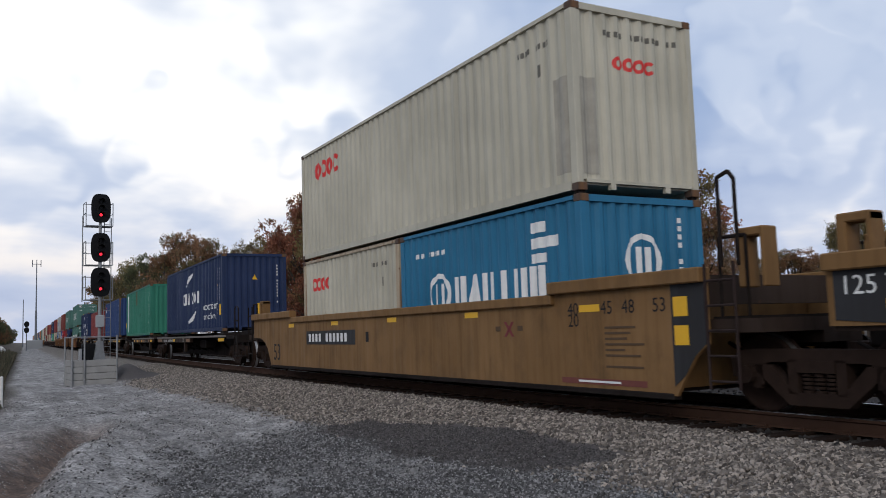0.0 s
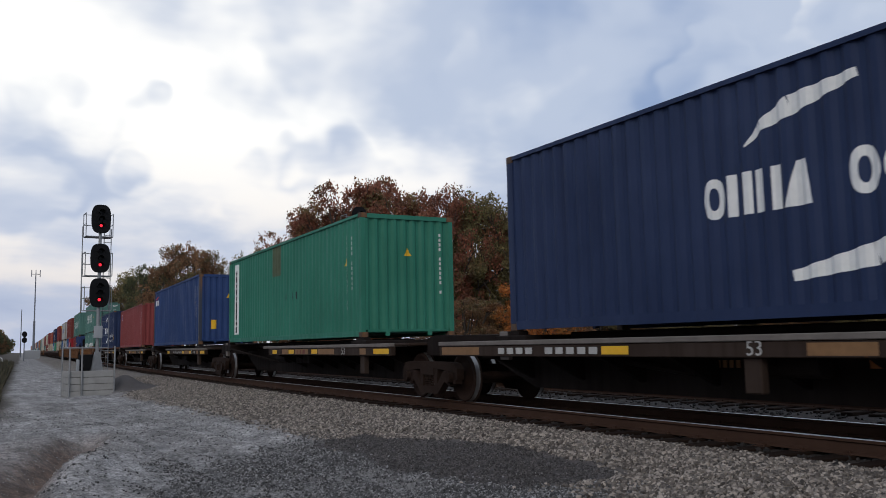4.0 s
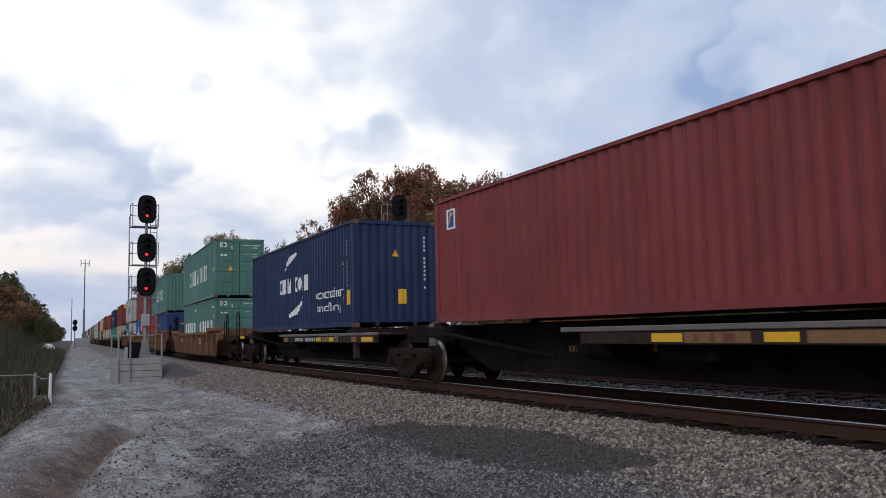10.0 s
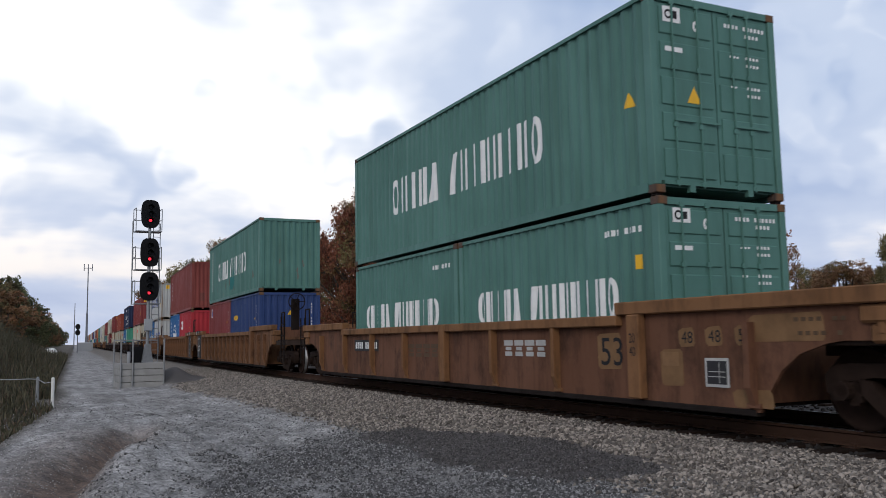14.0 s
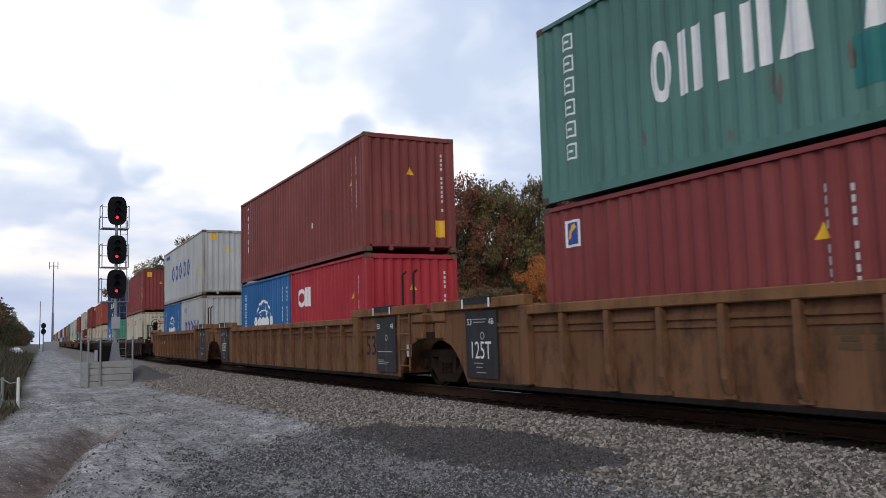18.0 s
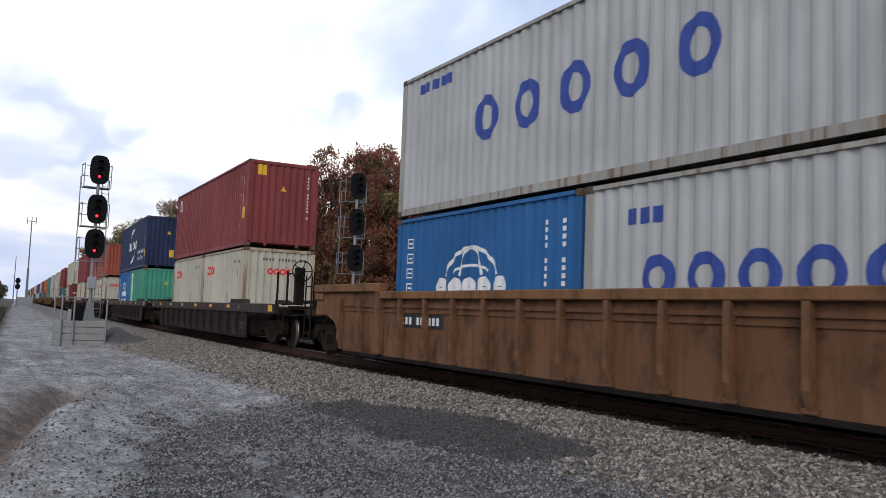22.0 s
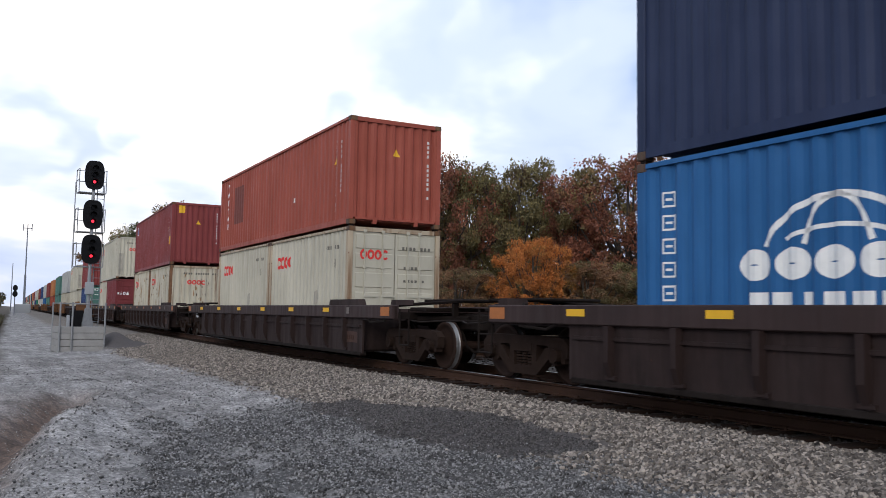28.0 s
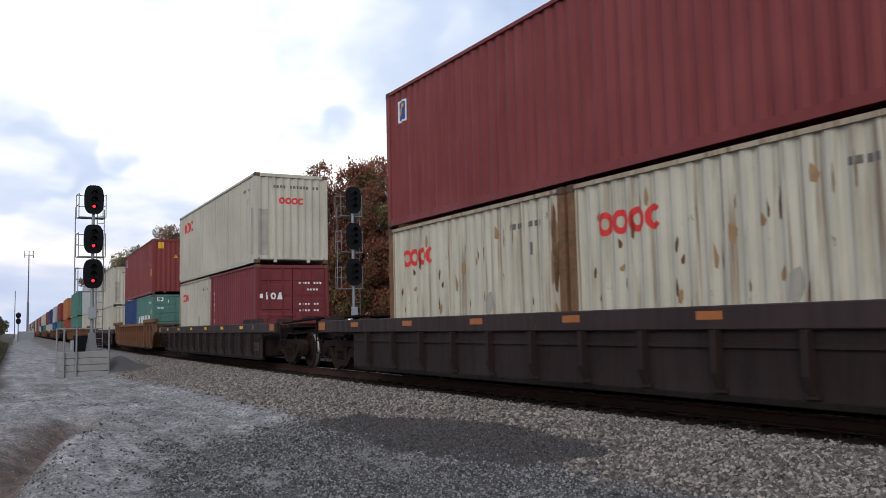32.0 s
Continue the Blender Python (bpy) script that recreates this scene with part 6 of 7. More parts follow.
def m_cosco_blue(b):
    L, H = b["L"], b["H"]
    c, z = L * 0.48, H * 0.43
    g = ring(c, z, 0.98, 0.80, 0.07, 20, 160, 18) + ring(c, z, 0.45, 0.80, 0.06, 20, 160, 14) + ring(c, z - 0.05, 1.0, 0.52, 0.05, 50, 130, 12)
    g += ring(c, z - 0.45, 0.98, 0.62, 0.07, 205, 335, 18) + ring(c, z - 0.45, 0.45, 0.62, 0.06, 205, 335, 12)
    mark(b, "globe", "side", g, "white", "trade_mark", "white globe arcs")
    mark(b, "globe_w", "side", blocks("ooooo", c - 1.25, z - 0.12, 2.5, 0.36, 0.12, 0.3), "white", "trade_mark", "white trade mark of plain shapes")
    mark(b, "globe_w2", "side", blocks("nvinnvv", c - 1.1, z - 0.47, 2.2, 0.22, 0.2, 0.34), "white", "trade_mark", "white trade mark of plain shapes")
    mark(b, "globe_v", "side", glyphs(0.45, H - 0.42, 6, 0.30, 0.20), "white")
    mark(b, "globe_id", "side", dashes(L - 0.5, H - 0.4, 12, 0.12, 0.08, True) + dashes(L - 0.9, H - 0.4, 9, 0.12, 0.06, True), "white")


def m_hanjin(b):
    L, H = b["L"], b["H"]
    mark(b, "hj", "side", ring(1.60, 1.32, 0.42, 0.40, 0.10) + rect(1.42, 1.12, 1.54, 1.52) + rect(1.66, 1.12, 1.78, 1.52), "white", "trade_mark", "white ring with plain bars")
    mark(b, "hj_w", "side", blocks("vavivv", 2.2, 1.06, 2.95, 0.55, 0.22, 0.26), "white", "trade_mark", "white trade mark of plain shapes")
    mark(b, "hj_u", "side", dashes(0.6, H * 0.80, 12, 0.12, 0.09), "white")
    mark(b, "hj_id", "side", rect(L - 1.35, 2.13, L - 0.95, 2.30) + rect(L - 1.35, 1.88, L - 0.60, 2.05) + rect(L - 1.35, 1.65, L - 0.95, 1.80), "white")
    mark(b, "hj_end", "end", ring(1.20, H * 0.62, 0.37, 0.42, 0.09) + rect(1.06, H * 0.54, 1.15, H * 0.70) + rect(1.25, H * 0.54, 1.34, H * 0.70), "white", "trade_mark", "white ring with plain bars")
    mark(b, "hj_ide", "end", dashes(1.95, H - 0.3, 12, 0.13, 0.08, True), "white")


def m_cai(b):
    H = b["H"]
    mark(b, "cai", "side", ring(0.95, H * 0.68, 0.30, 0.28, 0.11) + rect(1.30, H * 0.58, 1.48, H * 0.79) + rect(1.58, H * 0.58, 1.70, H * 0.79), "white", "trade_mark", "white trade mark of plain shapes")
    id_marks(b, sticker=False)


def m_seaco(b):
    H = b["H"]
    mark(b, "seaco", "side", blocks("nooon", 0.55, H * 0.62, 1.1, 0.22, 0.15, 0.3), "yellow", "trade_mark", "yellow trade mark of plain shapes")
    id_marks(b, sticker=False)


def m_tex(b):
    H = b["H"]
    mark(b, "tex_v", "side", dashes(0.35, H * 0.75, 6, 0.2, 0.12, True), "white")
    mark(b, "tex", "door", blocks("ioa", 0.28, H * 0.57, 0.62, 0.22, 0.12, 0.24) + rect(0.14, H * 0.585, 0.24, H * 0.64), "white", "trade_mark", "white trade mark of plain shapes")
    mark(b, "tex_id", "door", dashes(1.42, H * 0.76, 8, 0.1, 0.07) + dashes(1.7, H * 0.68, 4, 0.1, 0.06) + dashes(1.42, H * 0.5, 7, 0.1, 0.06) + dashes(1.42, H * 0.42, 7, 0.1, 0.06), "white")


MAT["grime_pale"] = plain("grey_scuff", (0.33, 0.305, 0.25), 0.75, var=0.35, scale=3)
MAT["dong_patch"] = plain("browned_patch", (0.085, 0.10, 0.055), 0.75, var=0.5, scale=5)
L40, L20, HC, ST = 12.192, 6.058, 2.896, 2.591


def stack(s, z_low, upper, lower_front, lower_rear):
    """A well's load: one long container over two short ones; each is (material, height, label, marks, doors)."""
    for k, q in enumerate((lower_front, lower_rear)):
        if q:
            container(s + k * (L20 + 0.08), z_low, L20, q[1], q[0], q[2], q[3], *(q[4:]))
    if upper:
        container(s, z_low + ST + 0.045, L40, upper[1], upper[0], upper[2], upper[3], *(upper[4:]), locks=True)


C_OOCL40 = ("oocl", HC, "cream forty-foot shipping container with red marks", m_oocl)
C_OOCL20 = ("oocl", ST, "cream twenty-foot container with red marks", m_oocl, False, "cream_frame")
C_OOCL20D = ("oocl", ST, "cream twenty-foot container, door end forward", m_oocl_door, True, "cream_frame")
C_RUST20 = ("oocl_rusty", ST, "cream twenty-foot container streaked with rust", m_oocl_rusty, False, "cream_frame")
C_CHINA20 = ("china", ST, "sea-green twenty-foot container with white marks", m_china)


# ---- the train, from its head towards its tail ----
MAT["grime_dark"] = plain("dark_print", (0.085, 0.050, 0.026), 0.75, var=0.3)


def marks_mustard(car, y0, y1, zt, zb):
    x = -1.436
    reflectors(car, [y0 + 1.85 + 3.25 * i for i in range(5)], zt - 0.26, x=x, w=0.45, h=0.10)
    face_mark(car, rect(0, 0.80, 3.3, 1.14), "black_panel", y1 - 3.1, x, "number_plate", "black number board with white bars")
    face_mark(car, dashes(0.2, 0.87, 12, 0.245, 0.20), "white", y1 - 3.1, x - 0.004)
    face_mark(car, rect(0, 0.86, 0.16, 1.08), "black_mark", y1 - 7.0, x)
    face_mark(car, lettering("53", 0, 0.36, 0.46), "black_mark", y1 - 0.25, x, "number", "black number 53")
    for words, y in (("40", 2.12), ("45", 1.38), ("48", 0.94), ("53", 0.36)):
        face_mark(car, lettering(words, 0, 1.22, 0.18), "black_mark", y0 + y, x, "number", "small black number " + words)
    face_mark(car, lettering("20", 0, 1.06, 0.18), "black_mark", y0 + 2.12, x, "number", "small black number 20")
    face_mark(car, [[(0, 0.93), (0.08, 0.93), (0.30, 1.17), (0.22, 1.17)], [(0.22, 0.93), (0.30, 0.93), (0.08, 1.17), (0, 1.17)]], "maroon", y0 + 3.84, x, "marking", "faded maroon cross")
    face_mark(car, rect(-0.25, 1.02, -0.10, 1.10) + rect(0.40, 1.02, 0.55, 1.10), "grime_dark", y0 + 3.84, x, "marking", "dark worn marks")
    for i, w in enumerate((0.62, 0.52, 0.45, 0.78, 0.40, 0.70, 0.0, 0.75)):
        if w:
            face_mark(car, rect(0, 1.02 - i * 0.075, w, 1.05 - i * 0.075), "grime_dark", y0 + 1.31, x, "marking", "line of faded small print")
    face_mark(car, rect(0, 0.26, 1.8, 0.34), "patch_red", y0 + 2.32, x, "marking", "dull red stripe")
    face_mark(car, rect(0.4, 0.285, 1.3, 0.315), "white", y0 + 2.32, x - 0.003, "marking", "thin white stripe")
    for z in (0.80, 1.15):
        face_mark(car, rect(0, z, 0.24, z + 0.24), "yellow", y0 - 0.02, -1.444, "reflector", "yellow reflector plate")
    bm = bmesh.new()
    prism(bm, [(y0 + 0.02, 0.30), (y0 + 0.02, 1.54), (y0 - 0.53, 1.54), (y0 - 0.53, 0.82), (y0 - 0.34, 0.67), (y0 - 0.16, 0.43)], -1.44, -1.434)
    part("end_panel", bm, "black_panel", car, "black painted end panel")
    ladder_part(car, -1.44, y0 - 0.78, 0.30, 1.75, "umber", 0.44, 5)
    bm = bmesh.new()
    pipe(bm, [(-1.35, y0 - 0.75, 1.7), (-1.35, y0 - 0.75, 2.75), (-1.35, y0 - 0.92, 2.80), (-1.35, y0 - 1.0, 2.7), (-1.35, y0 - 1.0, 1.7)], 0.025)
    part("grab_rail", bm, "soot", car)


def marks_lead(car, y0, y1, zt, zb):
    bm = bmesh.new()
    prism(bm, [(y1 - 0.4, 0.95), (y1 - 0.4, 1.62), (y1 + 1.75, 1.62), (y1 + 1.75, 1.05), (y1 + 0.9, 0.99)], -1.44, -1.434)
    part("end_panel", bm, "black_panel", car, "black painted end panel")
    face_mark(car, lettering("125 T", 0, 1.30, 0.19), "white", y1 + 1.68, -1.444, "number", "white number 125 T")
    face_mark(car, rect(0, 1.12, 0.5, 1.24), "yellow", y1 + 1.2, -1.444, "reflector", "yellow reflector plate")


def panel(car, y_left, width, words, zt):
    bm = bmesh.new()
    prism(bm, [(y_left, 0.28), (y_left - width, 0.28), (y_left - width, zt - 0.02), (y_left, zt - 0.02)], -1.475, -1.434)
    part("end_panel", bm, "black_panel", car, "black painted side panel")
    if words:
        face_mark(car, lettering_fit(words, 0.14, 0.62, 0.30, 0.72), "white", y_left, -1.479, "number", "white number " + words)
        face_mark(car, rect(0.25, zt - 0.17, 0.72, zt - 0.155) + rect(0.29, zt - 0.22, 0.68, zt - 0.205), "grey_box", y_left, -1.479)
        face_mark(car, rect(0.27, 0.53, 0.60, 0.545) + rect(0.34, 0.46, 0.56, 0.475) + rect(0.36, 0.37, 0.68, 0.385), "grey_box", y_left, -1.479)
    else:
        face_mark(car, rect(0.10, 0.70, 0.88, 0.72) + rect(0.10, 0.52, 0.42, 0.535) + rect(0.10, 0.48, 0.70, 0.495) + rect(0.10, 0.44, 0.60, 0.455), "grey_box", y_left, -1.479)
    for k, n in enumerate(("53", "48")):
        face_mark(car, lettering_fit(n, 0.06 + k * (width - 0.32), zt - 0.26, 0.11, 0.16), "white", y_left, -1.479, "number", "small white number " + n)
    face_mark(car, ring(width * 0.55, zt - 0.45, 0.07, 0.07, 0.022, n=14), "grey_box", y_left, -1.479, "marking", "small grey ring")
    # dark band over the top chord with two white ticks
    bm = bmesh.new()
    box(bm, -1.556, -1.32, y_left - width * 0.94, y_left + 0.02, zt + 0.205, zt + 0.222)
    box(bm, -1.545, -1.532, y_left - width * 0.94, y_left + 0.02, zt + 0.10, zt + 0.205)
    part("dark_band", bm, "black_panel", car, "black band on the top chord")
    for k in (0.0, 0.86):
        face_mark(car, rect(width * k, zt + 0.04, width * k + 0.06, zt + 0.20), "white", y_left, -1.549, "tick", "white tick")


def marks_rib_single(car, y0, y1, zt, zb):
    x = -1.436
    def halo(a, z0, w, h):
        """An older coat of paint showing round a stencil, with nibbled edges."""
        k = 0.05
        face_mark(car, [[(k, z0), (w - k * 0.6, z0 + 0.01), (w, z0 + k), (w - 0.015, z0 + h - k), (w - k, z0 + h), (k * 1.4, z0 + h - 0.012), (0, z0 + h - k), (0.012, z0 + k)]],
                  "halo", y0 + a, x, "patch", "patch of older ochre paint")
    halo(3.04, 0.60, 0.56, 0.52)
    face_mark(car, lettering("53", 0, 0.66, 0.40), "black_mark", y0 + 2.98, x - 0.004, "number", "black number 53")
    face_mark(car, striped(4, 0.76, 1.4, 0.27), "worn_white", y0 + 5.79, x, "trade_mark", "worn white trade mark of plain bars")
    face_mark(car, striped(4, 0.70, 1.6, 0.27), "grime_dark", y1 - 6.2, x, "trade_mark", "faded dark trade mark of plain bars")
    face_mark(car, rect(0, 0.80, 1.7, 1.08), "black_panel", y1 - 2.7, x, "number_plate", "black number board with white bars")
    face_mark(car, dashes(0.1, 0.86, 11, 0.142, 0.16), "white", y1 - 2.7, x - 0.004)
    face_mark(car, rect(0, 0.44, 0.40, 0.79), "worn_white", y0 + 0.84, x - 0.004, "sign_plate", "white framed plate")
    face_mark(car, rect(0.035, 0.475, 0.365, 0.755), "black_panel", y0 + 0.84, x - 0.007, "sign_plate", "dark plate")
    face_mark(car, rect(0.06, 0.62, 0.34, 0.63) + rect(0.06, 0.56, 0.34, 0.57) + rect(0.24, 0.49, 0.25, 0.74), "worn_white", y0 + 0.84, x - 0.010, "marking", "thin white lines")
    for words, a, z in (("48", 1.24, 0.97), ("48", 0.76, 0.98), ("53", 0.27, 0.99)):
        halo(a + 0.06, z - 0.05, 0.30, 0.25)
        face_mark(car, lettering(words, 0, z, 0.15), "black_mark", y0 + a, x - 0.004, "number", "small black number " + words)
    halo(1.66, 0.42, 0.44, 0.48)
    face_mark(car, rect(0.04, 0.68, 0.36, 0.86), "dull_plate", y0 + 1.66, x - 0.004, "marking", "faded pale notice")
    halo(0.40, 0.22, 0.62, 0.22)
    halo(0.10, 0.98, 1.05, 0.32)
    face_mark(car, dashes(0.05, 1.20, 7, 0.10, 0.045) + dashes(0.10, 1.05, 6, 0.10, 0.045), "grime_dark", y0 - 0.50, x - 0.004)
    for words, z in (("20", 0.98), ("40", 0.80)):
        face_mark(car, lettering_fit(words, 0, z, 0.13, 0.13), "black_mark", y0 + 2.15, -1.564, "number", "small black number " + words)


def marks_rib_head(car, y0, y1, zt, zb):
    face_mark(car, striped(3, 0.80, 1.2, 0.24), "grime_dark", y1 - 7.5, -1.436, "trade_mark", "faded trade mark of plain bars")
    panel(car, y1 - 0.05, 1.05, "125T", zt)


def joint_ladder(car, y0, zt):
    """Rungs, a hanging step and two tall hand holds beside a joint."""
    ladder_part(car, -1.50, y0 - 0.42, 0.34, zt + 0.16, "ochre_top", 0.50, 4)
    for dy in (-0.08, -0.62):
        bm = bmesh.new()
        pipe(bm, [(-1.36, y0 + dy, zt + 0.1), (-1.36, y0 + dy, zt + 0.86), (-1.30, y0 + dy - 0.06, zt + 0.92)], 0.024)
        part("grab_rail", bm, "umber", car)
    bm = bmesh.new()
    box(bm, -1.50, -1.44, y0 - 0.62, y0 - 0.52, 0.62, 0.86)
    part("placard", bm, "worn_white", car, "small pale placard")


def marks_rib_mid(car, y0, y1, zt, zb):
    joint_ladder(car, y0, zt)
    panel(car, y0 + 1.15, 1.05, "", zt)
    panel(car, y1 - 0.05, 1.05, "125T", zt)
    face_mark(car, lettering("53", 0, 0.63, 0.43), "black_mark", y0 + 1.84, -1.436, "number", "black number 53")
    face_mark(car, striped(3, 0.76, 1.2, 0.26), "grime_dark", y0 + 8.6, -1.436, "trade_mark", "faded trade mark of plain bars")


def marks_rib_tail(car, y0, y1, zt, zb):
    joint_ladder(car, y0, zt)
    panel(car, y0 + 1.15, 1.05, "", zt)
    face_mark(car, lettering("53", 0, 0.63, 0.43), "black_mark", y0 + 1.84, -1.436, "number", "black number 53")
    face_mark(car, rect(0, 0.82, 1.9, 1.08), "black_panel", y1 - 2.7, -1.436, "number_plate", "black number board with white bars")
    face_mark(car, dashes(0.1, 0.88, 11, 0.155, 0.14), "white", y1 - 2.7, -1.44)


def marks_low(car, y0, y1, zt, zb, k):
    reflectors(car, [y0 + 2.23 + 2.56 * i for i in range(6)], zt - 0.14, mat="orange_mark" if k == 3 else "yellow", x=-1.505, w=0.40, h=0.10)
    reflectors(car, [y0 - (2.56 if k == 0 else 1.08)], zt - 0.2, mat="yellow" if k < 2 else "orange_mark", x=-1.506, w=0.42, h=0.18)
    face_mark(car, rect(0, zt - 0.17, 0.16, zt - 0.03), "deck_plate", y0 + 0.75, -1.507, "plate", "small pale plate")
    reflectors(car, [y1 + 1.95], zt - 0.2, mat="orange_mark", x=-1.506, w=0.42, h=0.18)
    face_mark(car, rect(0, 0.40, 0.64, 0.64), "plate_brown", y0 + 0.9, -1.436, "number_plate", "rusty brown number board")
    face_mark(car, dashes(0.06, 0.46, 5, 0.11, 0.1), "rail_side", y0 + 0.9, -1.44)


MAT["plate_brown"] = plain("rusty_board", (0.060, 0.030, 0.023), 0.8, var=0.5, scale=3)


def build_train():
    # articulated well car, mustard: its last two units
    well_car(-13.05, 3.65, 2.3, 2.15, "mustard", "smooth", "mustard well car unit, mostly rolled past", False, False, marks_lead)
    a = well_car(7.6, 24.1, 1.6, 1.5, "mustard", "smooth", "mustard-brown smooth-sided well car carrying stacked containers", False, True, marks_mustard, tips=(0.55, 1.75))
    stack(9.61, 0.43, C_OOCL40, ("hanjin", ST, "teal-blue twenty-foot container with white ring mark", m_hanjin), C_OOCL20)
    # five-unit spine car
    loads = [("cma", HC, "navy forty-foot container with white words", m_cma), ("dong", HC, "jade-green forty-foot container with white upright plate", m_dong),
             ("apl", HC, "blue forty-foot container with small white mark", m_apl), ("flor", ST, "brick-red forty-foot steel shipping container", m_flor),
             ("cma", HC, "navy forty-foot container with white words", m_cma)]
    fronts = [31.07, 49.45, 66.73, 84.07, 101.36]
    trucks_at = [29.4, 46.4, 63.67, 80.97, 98.15, 114.8]
    for i, (q, f) in enumerate(zip(loads, fronts)):
        c = f + L40 / 2
        spine_platform(c, c - trucks_at[i], trucks_at[i + 1] - c, "sooty spine car platform under one container", True, i == 4, i, end_gear=i in (0,))
        container(f, 1.27, L40, q[1], q[0], q[2], q[3], posts="blue_frame" if q[0] == "apl" else None)
    # single well car, ochre
    well_car(120.5, 136.75, 1.75, 1.35, "ochre_pink", "rib", "worn ochre well car with ribbed sides", marks=marks_rib_single, top=1.34, tips=(1.85, 1.7))
    stack(122.36, 0.41, ("china", HC, "sea-green forty-foot container, door end forward", lambda b: m_china(b, True), True),
          ("china", ST, "sea-green twenty-foot container, door end forward", lambda b: m_china(b, True), True), C_CHINA20)
    # three-unit well car, ochre
    well_car(143.75, 160.3, 1.65, 1.6, "ochre", "rib", "worn ochre well car unit with ribbed sides", True, False, marks_rib_head, brake=True, tips=(1.4, 1.2))
    stack(145.9, 0.41, ("china", HC, "sea-green forty-foot container with a teal patch and scuffed foot", m_china_worn), ("seaco", ST, "dull navy twenty-foot steel container", m_seaco), ("flor", ST, "brick-red twenty-foot steel container", m_flor))
    well_car(163.14, 179.79, 1.5, 1.5, "ochre", "rib", "worn ochre well car unit with black end panels", False, False, marks_rib_mid, tips=(1.2, 1.18))
    stack(165.44, 0.43, ("triton", HC, "red-brown forty-foot container with white upright mark", m_triton), ("cai", ST, "bright red twenty-foot steel container", m_cai), ("cosco_blue", ST, "bright blue twenty-foot container with white globe mark", m_cosco_blue))
    well_car(182.83, 199.25, 1.57, 1.6, "ochre", "rib", "worn ochre well car unit with black end panel", False, True, marks_rib_tail, top=1.50, tips=(1.28, 1.7))
    stack(184.93, 0.43, ("cosco_grey", HC, "pale grey forty-foot container with navy marks", m_cosco_grey, False, "grey_frame"), ("cosco_grey", ST, "pale grey twenty-foot container with navy marks", m_cosco_grey, False, "grey_frame"), ("cosco_blue", ST, "bright blue twenty-foot container with white globe mark", m_cosco_blue))
    for s in (161.77, 181.26, 5.95):
        t = thing("joint_truck", "dark cast truck shared by two car units", "railcar truck", "cars of the train")
        truck(t, 0.0)
        MOVING.append((t, s, 0.0))
    # low umber well cars
    z = 0.50
    low = [(207.0, "flor", HC, m_flor, C_OOCL20, C_OOCL20), (228.45, "cma_dark", HC, m_cma, ("dong_light", ST, "mint-green twenty-foot container with white upright plate", m_dong), ("cosco_blue", ST, "bright blue twenty-foot container with white globe mark", m_cosco_blue)),
           (250.64, "triton_orange", ST, m_triton, C_OOCL20D, C_OOCL20), (272.4, "flor", HC, m_flor, C_RUST20, C_RUST20),
           (294.47, "oocl", HC, m_oocl, ("maroon", ST, "maroon twenty-foot container, door end forward", m_tex, True), C_OOCL20)]
    names = {"flor": "brick-red forty-foot steel shipping container", "cma_dark": "dark navy forty-foot container with white words", "triton_orange": "orange-red forty-foot container with white upright mark", "oocl": "cream forty-foot container with red marks"}
    for i, (s, m, h, mk, lf, lr) in enumerate(low):
        well_car(s + 0.25, s + 15.3, 1.62, 1.63, "umber", "low", "dark umber well car with ribbed sides", marks=lambda *a, k=i: marks_low(*a, k), brake=(i == 0), floor=0.505, tips=(3.06 if i == 0 else 1.6, 2.0))
        stack(s + (1.97 if i == 1 else 1.7), z, (m, h, names[m], mk), lf, lr)
    # the tail of the train, never near
    rng = random.Random(11)
    s = 314.6
    well_car(s, s + 16, 2.4, 1.5, "ochre", "rib", "worn ochre well car far down the train", marks=None, spin=False, detail=False)
    stack(316.3, 0.38, ("flor", HC, "brick-red forty-foot steel shipping container", m_flor), ("china", ST, "sea-green twenty-foot container, door end forward", lambda b: m_china(b, True), True), ("seaco", ST, "dull navy twenty-foot steel container", None))
    tail = [("oocl", "oocl"), ("cosco_grey", "oocl"), ("china", "china"), ("orange", "triton_orange"), ("flor", "china"), ("cosco_grey", "cosco_blue"), ("apl", "cosco_grey"), ("triton", "oocl"),
            ("oocl", "dong"), ("cosco_grey", "apl"), ("flor", "oocl"), ("orange", "china"), ("cma", "flor"), ("oocl", "cosco_grey"), ("triton", "triton"), ("china", "oocl"), ("flor", "oocl"),
            ("cosco_grey", "seaco"), ("orange", "oocl"), ("triton", "china"), ("apl", "oocl"), ("oocl", "flor")]
    s = 336.0
    for i, (up, lo) in enumerate(tail):
        well_car(s - 1.7, s + 14.3, 2.4, 1.5, "ochre" if i % 3 else "umber", "rib" if i % 3 else "low", "well car far down the train", spin=False, detail=False)
        for k in (0, 1):
            container(s + k * 6.14, 0.37, L20, ST, lo, "twenty-foot container far down the train", None, detail=False)
        container(s, 2.945, L40, HC, up, "forty-foot container far down the train", m_oocl if up == "oocl" and i < 3 else None, detail=False)
        s += 20.4


build_train()


